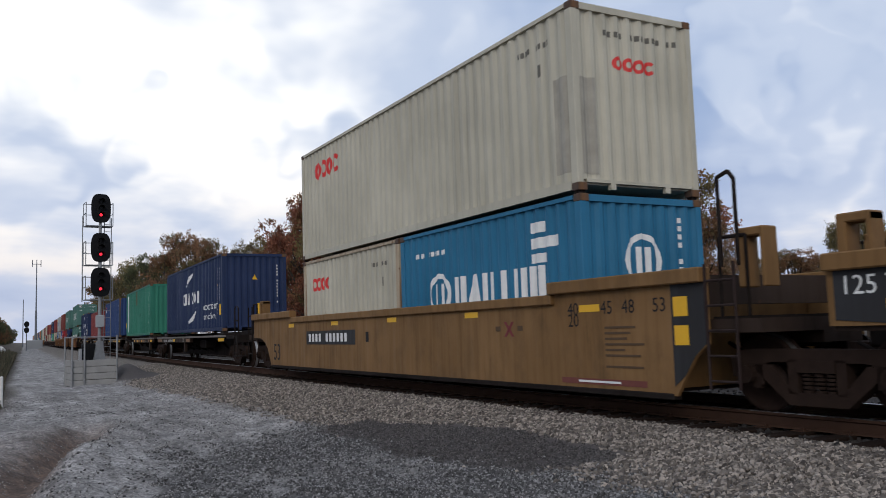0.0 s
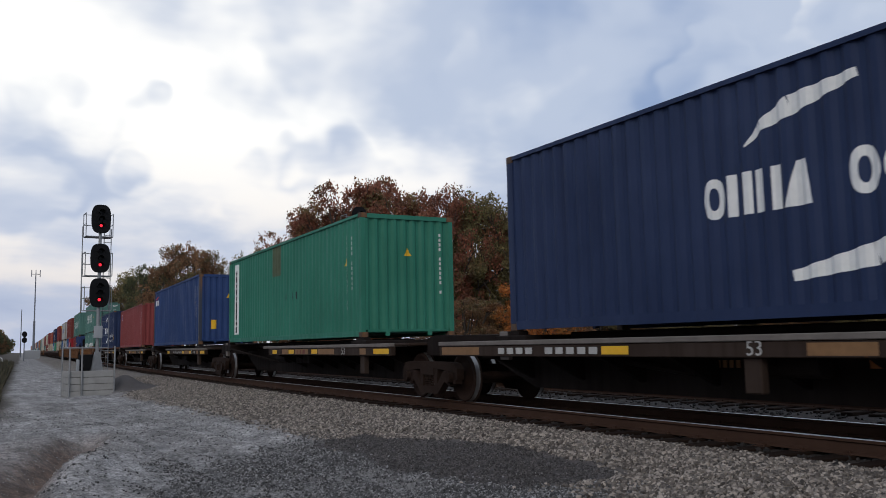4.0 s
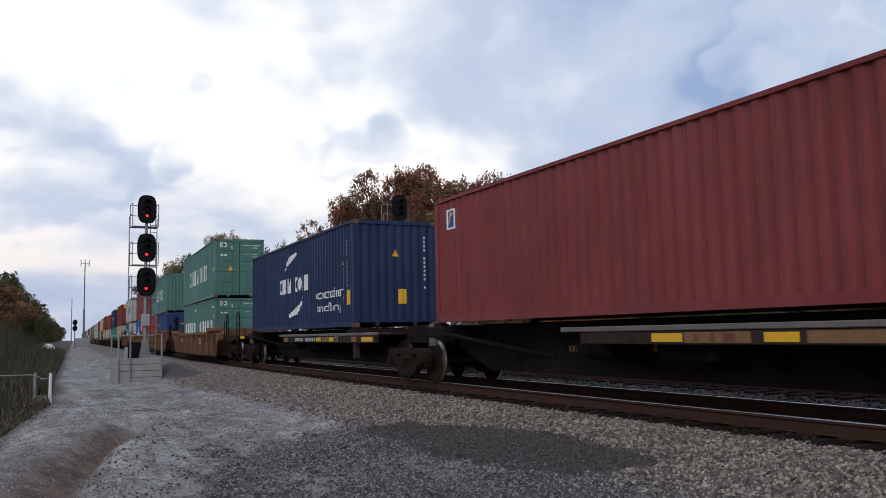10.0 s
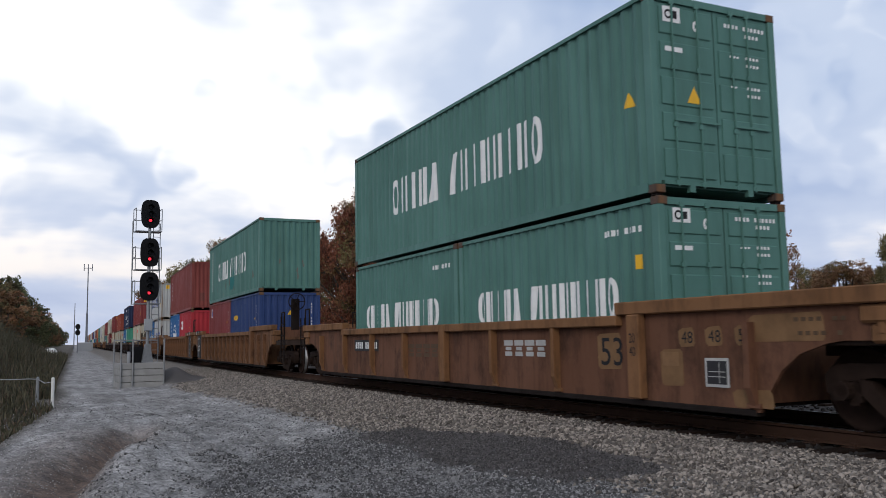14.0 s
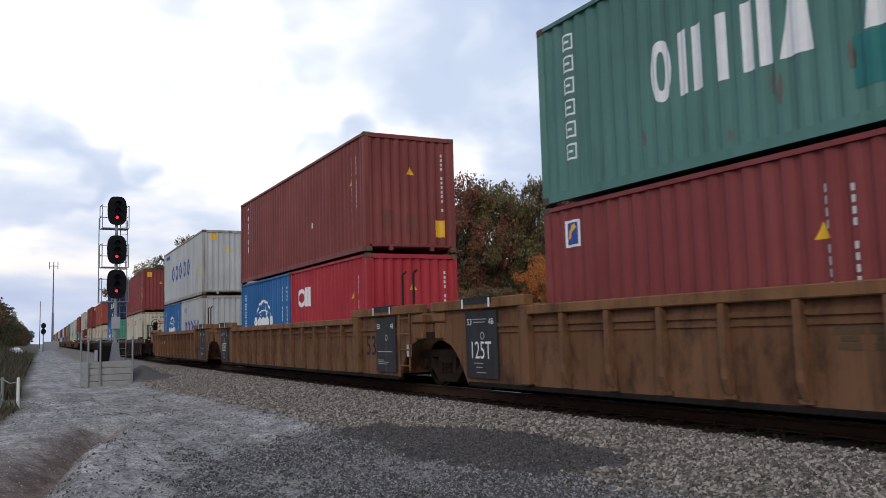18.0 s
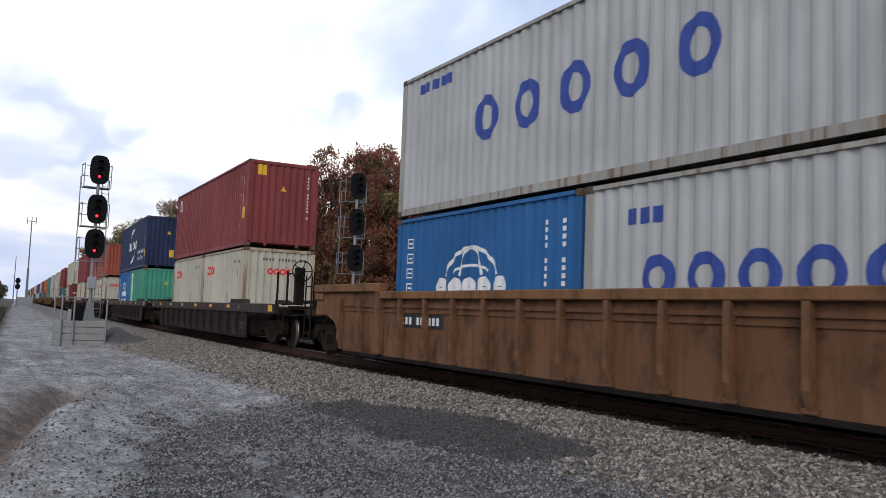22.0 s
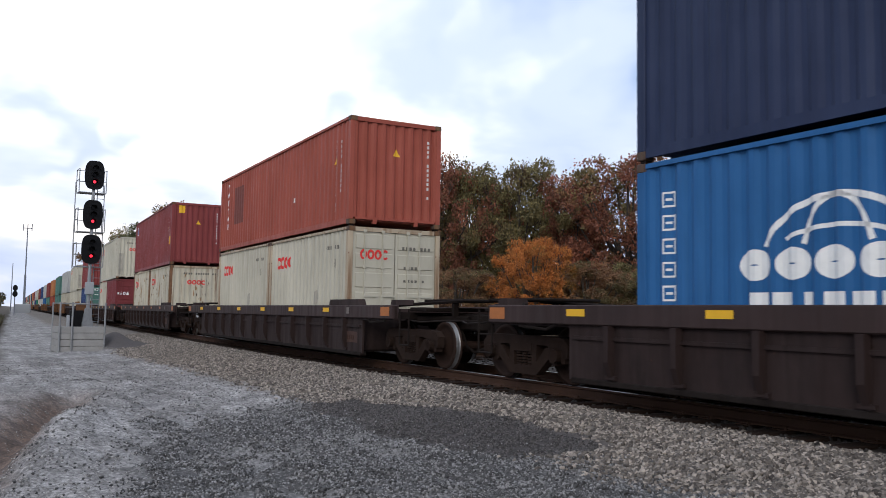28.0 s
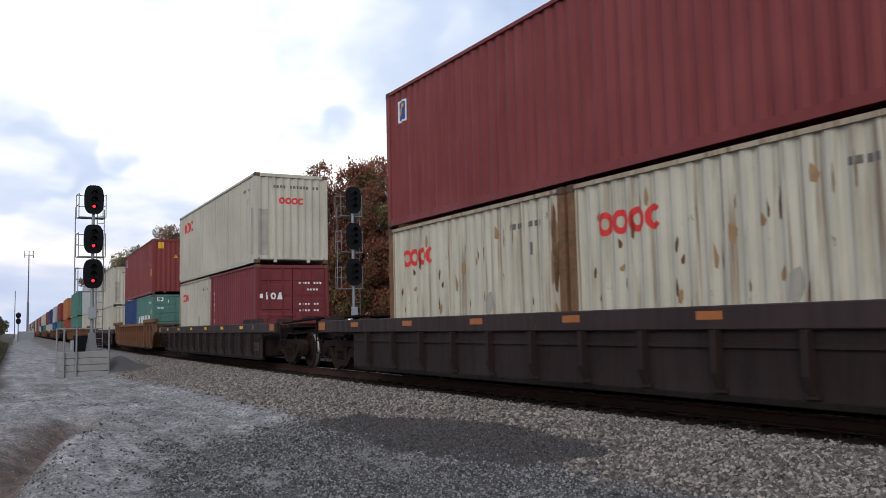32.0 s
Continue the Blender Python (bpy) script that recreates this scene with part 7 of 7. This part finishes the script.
# ---- signals, mast and lineside things ----
def signal(x, y, z0, scale, lit, label, crib):
    """A tall lineside signal: pole, three targets with hoods and lenses, ladder, stages."""
    ob = thing("railway_signal", label, "signal", "railway signals")
    ob.matrix_basis = pose(x, y, 0, 0, 0, 3) @ Matrix.Scale(1, 4)
    k = scale
    heads = [(6.23 + 0.0) * 1.0, 4.60, 3.17]
    if k != 1:
        heads = [6.23 * k + 0.05, 4.60 * k + 0.05, 2.97 * k + 0.05]
    top = heads[0] + 0.55
    bm = bmesh.new()
    base = 0.30 if crib else z0
    tube(bm, (0, 0.12, base), (0, 0.12, top - 0.2), 0.075 * k, 0.06 * k, seg=12)
    prism(bm, [(-0.22, base), (0.22, base), (0.10, base + 0.75), (-0.10, base + 0.75)], 0.02, 0.22, "y")
    part("mast", bm, "galv", ob, "galvanised steel mast", smooth=False)
    for h in heads:
        bm = bmesh.new()
        n, w, hh = 28, 0.385 * k, 0.60 * k
        pts = []
        for i in range(n):
            a = 2 * math.pi * i / n
            pts.append((w * max(-1, min(1, 1.35 * math.cos(a))) if abs(math.cos(a)) > 0.75 else w * math.cos(a) / 0.75 * 0.99, h + 0.30 * k + hh * math.sin(a)))
        pts = [(w * math.copysign(abs(math.cos(2 * math.pi * i / n)) ** 0.6, math.cos(2 * math.pi * i / n)), h + 0.28 * k + hh * math.copysign(abs(math.sin(2 * math.pi * i / n)) ** 0.75, math.sin(2 * math.pi * i / n))) for i in range(n)]
        prism(bm, pts, -0.02, 0.0, "y")
        head = part("target", bm, "signal_black", ob, "black oval target")
        bm = bmesh.new()
        bevel_box(bm, -0.17 * k, 0.17 * k, 0.003, 0.28 * k, h - 0.16 * k, h + 0.72 * k, 0.03)
        part("lamp_case", bm, "signal_black", head)
        for j, dz in enumerate((0.0, 0.28, 0.56)):
            bm = bmesh.new()
            tube(bm, (0, -0.035, h + dz * k), (0, -0.022, h + dz * k), 0.062 * k, seg=16)
            part("lens", bm, "red_lamp" if (lit and j == 0) else "dead_lamp", head, "red lamp lit" if (lit and j == 0) else "unlit lens")
            bm = bmesh.new()
            seg = 10
            for q in range(seg):
                a0, a1 = math.pi * (-0.08 + 1.16 * q / seg), math.pi * (-0.08 + 1.16 * (q + 1) / seg)
                r = 0.12 * k
                quad = [(math.cos(a0) * r, -0.022, h + dz * k + math.sin(a0) * r), (math.cos(a1) * r, -0.022, h + dz * k + math.sin(a1) * r), (math.cos(a1) * r, -0.24 * k, h + dz * k + math.sin(a1) * r * 0.9), (math.cos(a0) * r, -0.24 * k, h + dz * k + math.sin(a0) * r * 0.9)]
                bm.faces.new([bm.verts.new(v) for v in quad])
            part("hood", bm, "signal_black", head)
        # a small stage behind each head
        bm = bmesh.new()
        z = h - 0.42 * k
        box(bm, -0.55 * k, 0.50 * k, 0.12, 0.75 * k, z - 0.03, z)
        part("stage", bm, "galv", ob, "galvanised grating stage")
        bm = bmesh.new()
        for px, py in ((-0.55, 0.14), (0.50, 0.14), (-0.55, 0.74), (0.50, 0.74)):
            tube(bm, (px * k, py * k, z), (px * k, py * k, z + 0.95 * k), 0.018, seg=6)
        for zz in (0.5, 0.95):
            pipe(bm, [(-0.55 * k, 0.14 * k, z + zz * k), (-0.55 * k, 0.74 * k, z + zz * k), (0.50 * k, 0.74 * k, z + zz * k), (0.50 * k, 0.14 * k, z + zz * k)], 0.015)
        part("stage_rail", bm, "galv", ob)
    bm = bmesh.new()
    for px in (0.22, 0.50):
        tube(bm, (px * k, 0.55, base), (px * k, 0.45, top - 0.6), 0.018, seg=6)
    zz = base + 0.2
    while zz < top - 0.7:
        tube(bm, (0.22 * k, 0.5, zz), (0.50 * k, 0.5, zz), 0.012, seg=5)
        zz += 0.30
    part("ladder", bm, "galv", ob)
    bm = bmesh.new()
    tube(bm, (-0.62 * k, 0.5, heads[2] - 0.5), (-0.62 * k, 0.5, top - 0.55), 0.02, seg=6)
    part("safety_rail", bm, "galv", ob)
    bm = bmesh.new()
    bevel_box(bm, -0.16, 0.16, -0.06, 0.14, 1.60, 2.10, 0.02)
    part("junction_box", bm, "grey_box", ob)
    return ob


signal(4.82, 36.93, -0.69, 1.0, True, "three-headed railway signal showing three red lamps", True)
signal(18.47, 41.44, -0.85, 1.20, False, "three-headed railway signal beyond the tracks, dark", False)


def signal_stage(x, y):
    """The walled earth stand round the near signal's foot, with its hand rail."""
    ob = thing("signal_platform", "pale plank retaining wall with pipe hand rail round a signal foot", "platform")
    ob.matrix_basis = pose(x, y, 0, 0, 0, 3)
    x0, x1, y0, y1 = -1.15, 0.52, -0.75, 1.0
    for i in range(4):
        z = -0.72 + i * 0.26
        for nm, bx in (("plank", (x0, x1, y0, y0 + 0.06)), ("plank", (x0, x0 + 0.06, y0 + 0.062, y1)), ("plank", (x1 - 0.06, x1, y0 + 0.062, y1))):
            bm = bmesh.new()
            bevel_box(bm, bx[0], bx[1], bx[2], bx[3], z, z + 0.245, 0.01)
            part(nm, bm, "concrete", ob)
    bm = bmesh.new()
    box(bm, x0 + 0.07, x1 - 0.07, y0 + 0.07, y1, -0.6, 0.28)
    part("fill", bm, "ground", ob, "gravel fill")
    for px, py in ((x0, y0 - 0.05), (x0 + 0.45, y0 - 0.05), (x1, y0 - 0.05), (x0, y1)):
        bm = bmesh.new()
        tube(bm, (px, py, -0.7), (px, py, 1.27), 0.035, seg=8)
        part("post", bm, "galv", ob)
    bm = bmesh.new()
    pipe(bm, [(x1 - 0.25, y0 - 0.05, 1.2), (x0, y0 - 0.05, 1.22), (x0, y1, 1.22)], 0.025)
    part("hand_rail", bm, "galv", ob)
    bm = bmesh.new()
    bevel_box(bm, -0.60, -0.10, 0.25, 0.65, 0.29, 0.95, 0.03)
    c = part("case", bm, "signal_black", ob, "black equipment case")
    bm = bmesh.new()
    bevel_box(bm, -0.75, -0.64, 0.1, 0.3, 0.29, 0.75, 0.02)
    part("meter_box", bm, "grey_box", ob)


signal_stage(4.80, 36.93)


def radio_mast(x, y, h):
    ob = thing("radio_mast", "thin dark radio mast with antennas at its top", "mast")
    ob.location = (x, y, -1)
    bm = bmesh.new()
    tube(bm, (0, 0, 0), (0, 0, h * 0.45), 0.32, 0.26, seg=10)
    tube(bm, (0, 0, h * 0.45), (0, 0, h), 0.17, 0.12, seg=8)
    part("pole", bm, "dark_pole", ob)
    bm = bmesh.new()
    for dx in (-1.0, 0.0, 1.0):
        tube(bm, (dx, 0, h - 0.9), (dx, 0, h + 0.9), 0.10, seg=6)
    tube(bm, (-1.0, 0, h - 0.2), (1.0, 0, h - 0.2), 0.08, seg=6)
    part("antennas", bm, "dark_pole", ob)
    bm = bmesh.new()
    bevel_box(bm, -2.2, 1.6, -1, 1, 0, 2.6, 0.1)
    part("equipment_hut", bm, "grey_box", ob)


radio_mast(16.00, 241.16, 22.4)
far = thing("far_signal", "small dark signal far down the line", "signal")
far.location = (11.17, 194.49, -0.8)
_bm = bmesh.new()
tube(_bm, (0, 0, 0), (0, 0, 6.2), 0.10, seg=8)
part("mast", _bm, "dark_pole", far)
for _z in (4.4, 5.6):
    _bm = bmesh.new()
    prism(_bm, [(0.5 * math.cos(a * math.pi / 8), _z + 0.62 * math.sin(a * math.pi / 8)) for a in range(16)], -0.25, -0.15, "y")
    part("target", _bm, "signal_black", far)


def far_pole(x, y, h):
    ob = thing("far_pole", "thin dark pole against the sky", "pole")
    ob.location = (x, y, -1)
    bm = bmesh.new()
    tube(bm, (0, 0, 0), (0, 0, h), 0.2, 0.12, seg=8)
    part("shaft", bm, "dark_pole", ob)


far_pole(18.90, 350.10, 18.0)


def post(x, y, h, mat, label):
    ob = thing("marker_post", label, "post", "roadside posts")
    ob.location = (x, y, ground_z(x, y) - 0.05)
    bm = bmesh.new()
    tube(bm, (0, 0, 0), (0, 0, h), 0.045, seg=10)
    tube(bm, (0, 0, h), (0, 0, h + 0.03), 0.045, 0.02, seg=10)
    part("shaft", bm, mat, ob)
    return ob


post(0.91, 26.26, 0.85, "white_post", "short white marker post beside the road")
post(0.54, 27.24, 0.90, "galv", "short grey post beside the road")
_w = thing("post_cable", "thin slack cable strung between roadside posts", "cable")
_bm = bmesh.new()
_p = [(-6 + 0.45 * i, 27.8 - 0.04 * i, 0.13 + 0.02 * math.sin(i * 1.3)) for i in range(15)] + [(0.54, 27.24, 0.10), (0.72, 26.75, 0.0), (0.91, 26.26, 0.05)]
pipe(_bm, _p, 0.014, 5)
part("strand", _bm, "wire", _w)
_t = thing("white_tank", "white rounded tank lying on the weedy bank", "tank")
_t.location = (3.45, 108.9, ground_z(3.45, 108.9) + 1.15)
_bm = bmesh.new()
bmesh.ops.create_uvsphere(_bm, u_segments=16, v_segments=10, radius=0.62)
for _v in _bm.verts:
    _v.co.x *= 1.1
    _v.co.z *= 0.85
    _v.co += _v.co.normalized() * 0.09 * noise.noise(_v.co * 3.0)
part("shell", _bm, "white_post", _t, smooth=True)


# ---- trees and weeds ----
def leaf_mat(name, lo, hi, seed, other=None, share=0.5, blot=4.5):
    """Leaves that differ one from another; whole sprays of a crown may have turned to another colour."""
    m, nt, b = material(name)
    g = nt.nodes.new("ShaderNodeNewGeometry")
    c = ramp_node(nt, g.outputs["Random Per Island"], [(0.0, lo), (1.0, hi)])
    if other:
        o = ramp_node(nt, g.outputs["Random Per Island"], [(0.0, dark(other, 0.5)), (1.0, other)])
        c = mix_color(nt, ramp_node(nt, tex_noise(nt, blot, 3, 0.6, seed=seed), [(share - 0.06, (0, 0, 0)), (share + 0.06, (1, 1, 1))]), c, o)
    big = tex_noise(nt, 7.0, 3, 0.6, seed=seed + 9)
    c = mix_color(nt, ramp_node(nt, big, [(0.36, (0.55, 0.55, 0.55)), (0.62, (1.1, 1.1, 1.1))]), (0, 0, 0), c, "MIX")
    nt.links.new(c, b.inputs["Base Color"])
    b.inputs["Roughness"].default_value = 0.75
    # thin leaves pass some light
    tr, mx, out = nt.nodes.new("ShaderNodeBsdfTranslucent"), nt.nodes.new("ShaderNodeMixShader"), nt.nodes["Material Output"]
    nt.links.new(c, tr.inputs[0])
    mx.inputs[0].default_value = 0.35
    nt.links.new(b.outputs[0], mx.inputs[1]), nt.links.new(tr.outputs[0], mx.inputs[2])
    nt.links.new(mx.outputs[0], out.inputs[0])
    return m


MAT["leaf_rust"] = leaf_mat("rust_foliage", (0.150, 0.054, 0.034), (0.41, 0.150, 0.080), 1, (0.27, 0.215, 0.084), 0.56)
MAT["leaf_olive"] = leaf_mat("olive_foliage", (0.105, 0.094, 0.042), (0.315, 0.250, 0.100), 2, (0.22, 0.125, 0.065), 0.60)
MAT["leaf_orange"] = leaf_mat("orange_foliage", (0.34, 0.115, 0.028), (0.74, 0.27, 0.060), 3, (0.46, 0.25, 0.066), 0.58, 3.0)
MAT["leaf_green"] = leaf_mat("green_foliage", (0.050, 0.063, 0.031), (0.168, 0.170, 0.074), 4, (0.150, 0.105, 0.053), 0.60)
MAT["leaf_brown"] = leaf_mat("brown_foliage", (0.155, 0.080, 0.044), (0.40, 0.21, 0.10), 5, (0.215, 0.175, 0.077), 0.55)
MAT["bark"] = plain("bark", (0.075, 0.060, 0.048), 0.95, var=0.4, scale=2, bump=0.6)
MAT["weed"] = leaf_mat("weeds", (0.030, 0.031, 0.017), (0.135, 0.118, 0.068), 6)
MAT["dry_weed"] = leaf_mat("dry_weeds", (0.060, 0.042, 0.028), (0.18, 0.125, 0.078), 7)
TREES = {}


def tree_meshes(seed, leaves, size):
    """Trunk and crown of a tree one metre high and about one wide."""
    rng = random.Random(seed)
    bm = bmesh.new()
    tube(bm, (0, 0, 0), (0.01, 0, 0.30), 0.030, 0.020, seg=8)
    lobes = []
    n = 48
    for i in range(n):
        a = 2.4 * i + rng.uniform(-0.4, 0.4)
        h = 0.20 + 0.70 * (i / (n - 1))
        r = 0.40 * math.sin(math.pi * min(1, max(0.10, (1.04 - h) / 0.95))) ** 0.8 * rng.uniform(0.45, 1.08)
        c = Vector((math.cos(a) * r, math.sin(a) * r, h + rng.uniform(-0.03, 0.03)))
        lobes.append((c, rng.uniform(0.062, 0.125)))
        k = Vector((0.01, 0, min(h, rng.uniform(0.15, 0.45))))
        m = k.lerp(c, 0.55) + Vector((0, 0, -0.03))
        tube(bm, k, m, 0.010, 0.007, seg=6)
        tube(bm, m, c, 0.007, 0.003, seg=5)
        for q in range(2):
            e = c + Vector((rng.uniform(-1, 1), rng.uniform(-1, 1), rng.uniform(-0.3, 1))) * 0.10
            tube(bm, m.lerp(c, 0.6), e, 0.004, 0.0015, seg=4)
    tube(bm, (0.01, 0, 0.30), (0.0, 0.01, 0.80), 0.020, 0.005, seg=7)
    me_t = bpy.data.meshes.new("trunk")
    bm.to_mesh(me_t)
    bm.free()
    nr = np.random.RandomState(seed)
    per = leaves // n
    verts = []
    for c, r in lobes:
        # sprays of leaves gathered on twigs within each lobe
        tw = max(8, per // 16)
        d = nr.normal(size=(tw, 3))
        d /= np.linalg.norm(d, axis=1)[:, None]
        ce = np.array(c) + d * (r * (0.40 + 0.58 * nr.rand(tw, 1) ** 0.5)) * np.array([1.15, 1.15, 0.85])
        idx = nr.randint(0, tw, per)
        p = ce[idx] + nr.normal(size=(per, 3)) * 0.0125
        u = nr.normal(size=(per, 3))
        u /= np.linalg.norm(u, axis=1)[:, None]
        v = np.cross(u, nr.normal(size=(per, 3)))
        v /= np.linalg.norm(v, axis=1)[:, None]
        s = (0.009 + 0.011 * nr.rand(per, 1)) * size
        verts.append(np.stack([p - u * s, p + v * s * 0.6, p + u * s, p - v * s * 0.6], 1).reshape(-1, 3))
    co = np.concatenate(verts)
    me = bpy.data.meshes.new("crown")
    k = len(co) // 4
    me.from_pydata(co.tolist(), [], np.arange(4 * k).reshape(-1, 4).tolist())
    return me_t, me


def tree(az, dist, height, width, mat, seed, label, base=-1.0, leaves=46000, thin=0.52, group="trees beyond the line"):
    """A tree seen at az degrees right of the track's first heading, dist metres off."""
    a = radians(az)
    return tree_at(dist * math.sin(a), dist * math.cos(a), height * 1.05, width, mat, seed, label, base, leaves, thin, group)


def tree_at(x, y, height, width, mat, seed, label, base=-1.0, leaves=34000, thin=0.62, group="trees beyond the line"):
    k = (seed % 5, leaves, thin)
    if k not in TREES:
        TREES[k] = tree_meshes(seed % 5 + 20, leaves, thin)
    ob = thing("tree", label, "tree", group)
    ob.matrix_basis = pose(x, y, base, 0, 0, seed * 73 % 360)
    for nm, me, m in (("trunk", TREES[k][0], "bark"), ("crown", TREES[k][1], mat)):
        o = link(nm, me, m, ob)
        o.scale = (width, width, height)
    return ob


RUST, OLIVE, ORANGE = "oak in rust-red autumn leaf", "tall tree in dull olive autumn leaf", "small tree in bright orange autumn leaf"
# az, distance, height, width, foliage, label
for i, (az, d, h, w, m, lab) in enumerate((
        (42.73, 64.2, 14.0, 15.0, "leaf_rust", RUST), (46.03, 62.3, 10.0, 8.0, "leaf_brown", "oak in brown autumn leaf"), (39.02, 68.1, 13.0, 11.0, "leaf_rust", RUST),
        (35.30, 68.1, 14.2, 11.5, "leaf_olive", OLIVE), (32.40, 70.0, 13.8, 11.0, "leaf_olive", OLIVE), (36.33, 54.5, 6.9, 6.4, "leaf_orange", ORANGE),
        (29.71, 68.1, 14.6, 12.0, "leaf_rust", RUST), (26.61, 70.0, 15.2, 12.5, "leaf_rust", RUST), (24.13, 72.0, 16.0, 12.5, "leaf_rust", RUST), (21.44, 75.9, 14.0, 12.0, "leaf_rust", RUST),
        (19.68, 81.7, 12.0, 10.0, "leaf_brown", OLIVE), (16.90, 108.9, 14.0, 11.0, "leaf_olive", OLIVE), (13.19, 114.8, 15.4, 15.0, "leaf_brown", "broad tree in brown autumn leaf"),
        (11.13, 126.5, 14.2, 11.0, "leaf_green", "dark green tree behind the train"), (9.69, 136.2, 13.5, 12.0, "leaf_olive", OLIVE), (8.66, 165.4, 14, 14.0, "leaf_brown", OLIVE),
        (56.28, 89.5, 11.8, 9.0, "leaf_olive", OLIVE), (52.29, 97.3, 9.2, 13.0, "leaf_brown", OLIVE), (49.52, 101.2, 9.0, 12.0, "leaf_olive", OLIVE), (54.44, 102.1, 8.6, 12.0, "leaf_brown", OLIVE),
        (59.43, 97.3, 9.0, 13.0, "leaf_brown", OLIVE), (44.59, 58.4, 6.0, 9.0, "leaf_olive", "low olive scrub tree"), (39.95, 56.4, 5.5, 8.0, "leaf_brown", "low brown scrub tree"), (31.16, 56.4, 5.0, 8.0, "leaf_brown", "low brown scrub tree"))):
    tree(az, d, h, w, m, i * 3 + 1, lab)
# the wood that closes the left side and runs on beside the line
for i in range(22):
    y = 118 + 10 * i + 0.9 * i * i
    tree_at(track_x(y) - 18.0 - (i * 37 % 4) * 0.7, y, 10.8 + (i * 29 % 5) * 0.5, 14.0, "leaf_green" if i % 3 else "leaf_brown", i * 7 + 2, "dark tree of the wood beside the gravel road", -1.2, 18000, 0.85, "wood beside the road")
for i in range(16):
    y = 190 + 24 * i
    tree_at(track_x(y) + 16 + (i * 31 % 9), y, 13.0 + (i * 17 % 4), 13.0, "leaf_brown" if i % 2 else "leaf_olive", i * 5 + 3, "far tree behind the train", -1.0, 9000, 1.2)


def weeds(name, mat, label, n, place, h0, h1, seed):
    nr = random.Random(seed)
    verts, faces = [], []
    made = 0
    while made < n:
        q = place(nr)
        if q is None:
            continue
        x, y, z, k = q
        h = nr.uniform(h0, h1) * k
        a, lean = nr.uniform(0, 6.28), nr.uniform(0.1, 0.5) * h
        dx, dy = math.cos(a) * 0.012, math.sin(a) * 0.012
        w = nr.uniform(0.6, 2.2)
        lx, ly = -math.sin(a) * lean, math.cos(a) * lean
        b = len(verts)
        verts += [(x - dx * w, y - dy * w, z), (x + dx * w, y + dy * w, z), (x + dx * w * 1.4 + lx * 0.4, y + dy * w * 1.4 + ly * 0.4, z + h * 0.6), (x - dx * w * 1.2 + lx * 0.4, y - dy * w * 1.2 + ly * 0.4, z + h * 0.6), (x + lx, y + ly, z + h)]
        faces += [(b, b + 1, b + 2, b + 3), (b + 3, b + 2, b + 4)]
        made += 1
    me = bpy.data.meshes.new(name)
    me.from_pydata(verts, [], faces)
    return tagged(link(name, me, mat, None), label, "weeds", kind="stuff")


def left_place(r):
    y = 14 + 92 * r.random() ** 1.5
    u0 = 8.4 + 1.1 * (1 - smooth(16, 27, y))
    u = u0 + 9 * r.random() ** 1.4
    x = track_x(y) - u
    if noise.noise((x * 0.5, y * 0.25, 4)) < r.uniform(-0.5, 0.3):
        return None
    return x, y, ground_z(x, y) - 0.03, (0.40 + 0.20 * (u - u0)) * (0.45 + 0.75 * smooth(22, 32, y)) * (1 + 1.3 * smooth(30, 70, y)) + 0.25 * max(0.0, noise.noise((x * 0.8, y * 0.5, 41)))


def right_place(r):
    y = 15 + 90 * r.random()
    u = 10 + 26 * r.random()
    x = track_x(y) + u
    return x, y, ground_z(x, y) - 0.03, 1.0


weeds("verge_weeds", "weed", "rank green weeds on the bank beside the road", 26000, left_place, 0.25, 0.95, 5)
weeds("dry_weeds", "dry_weed", "dry brown weeds on the bank beside the road", 9000, left_place, 0.25, 0.8, 6)
weeds("far_weeds", "dry_weed", "dry weeds and scrub beyond the tracks", 16000, right_place, 0.4, 1.4, 8)


# ---- what moves ----
def motions():
    times = [32.0 * i / 20 for i in range(21)]
    for ob, s, z in MOVING:
        walk(ob, [(t, train_pose(s, z, t)) for t in times])
    turns = []
    t, step = 0.0, 0.0
    while t < 32.0:
        turns.append(t)
        t += 0.0655
    turns.append(32.0)
    base = [math.degrees(rolled(t) / 0.455) for t in turns]
    for w, dy, a0 in WHEELS:
        walk(w, [(t, pose(0, dy, 0.455, a + a0)) for t, a in zip(turns, base)])


motions()
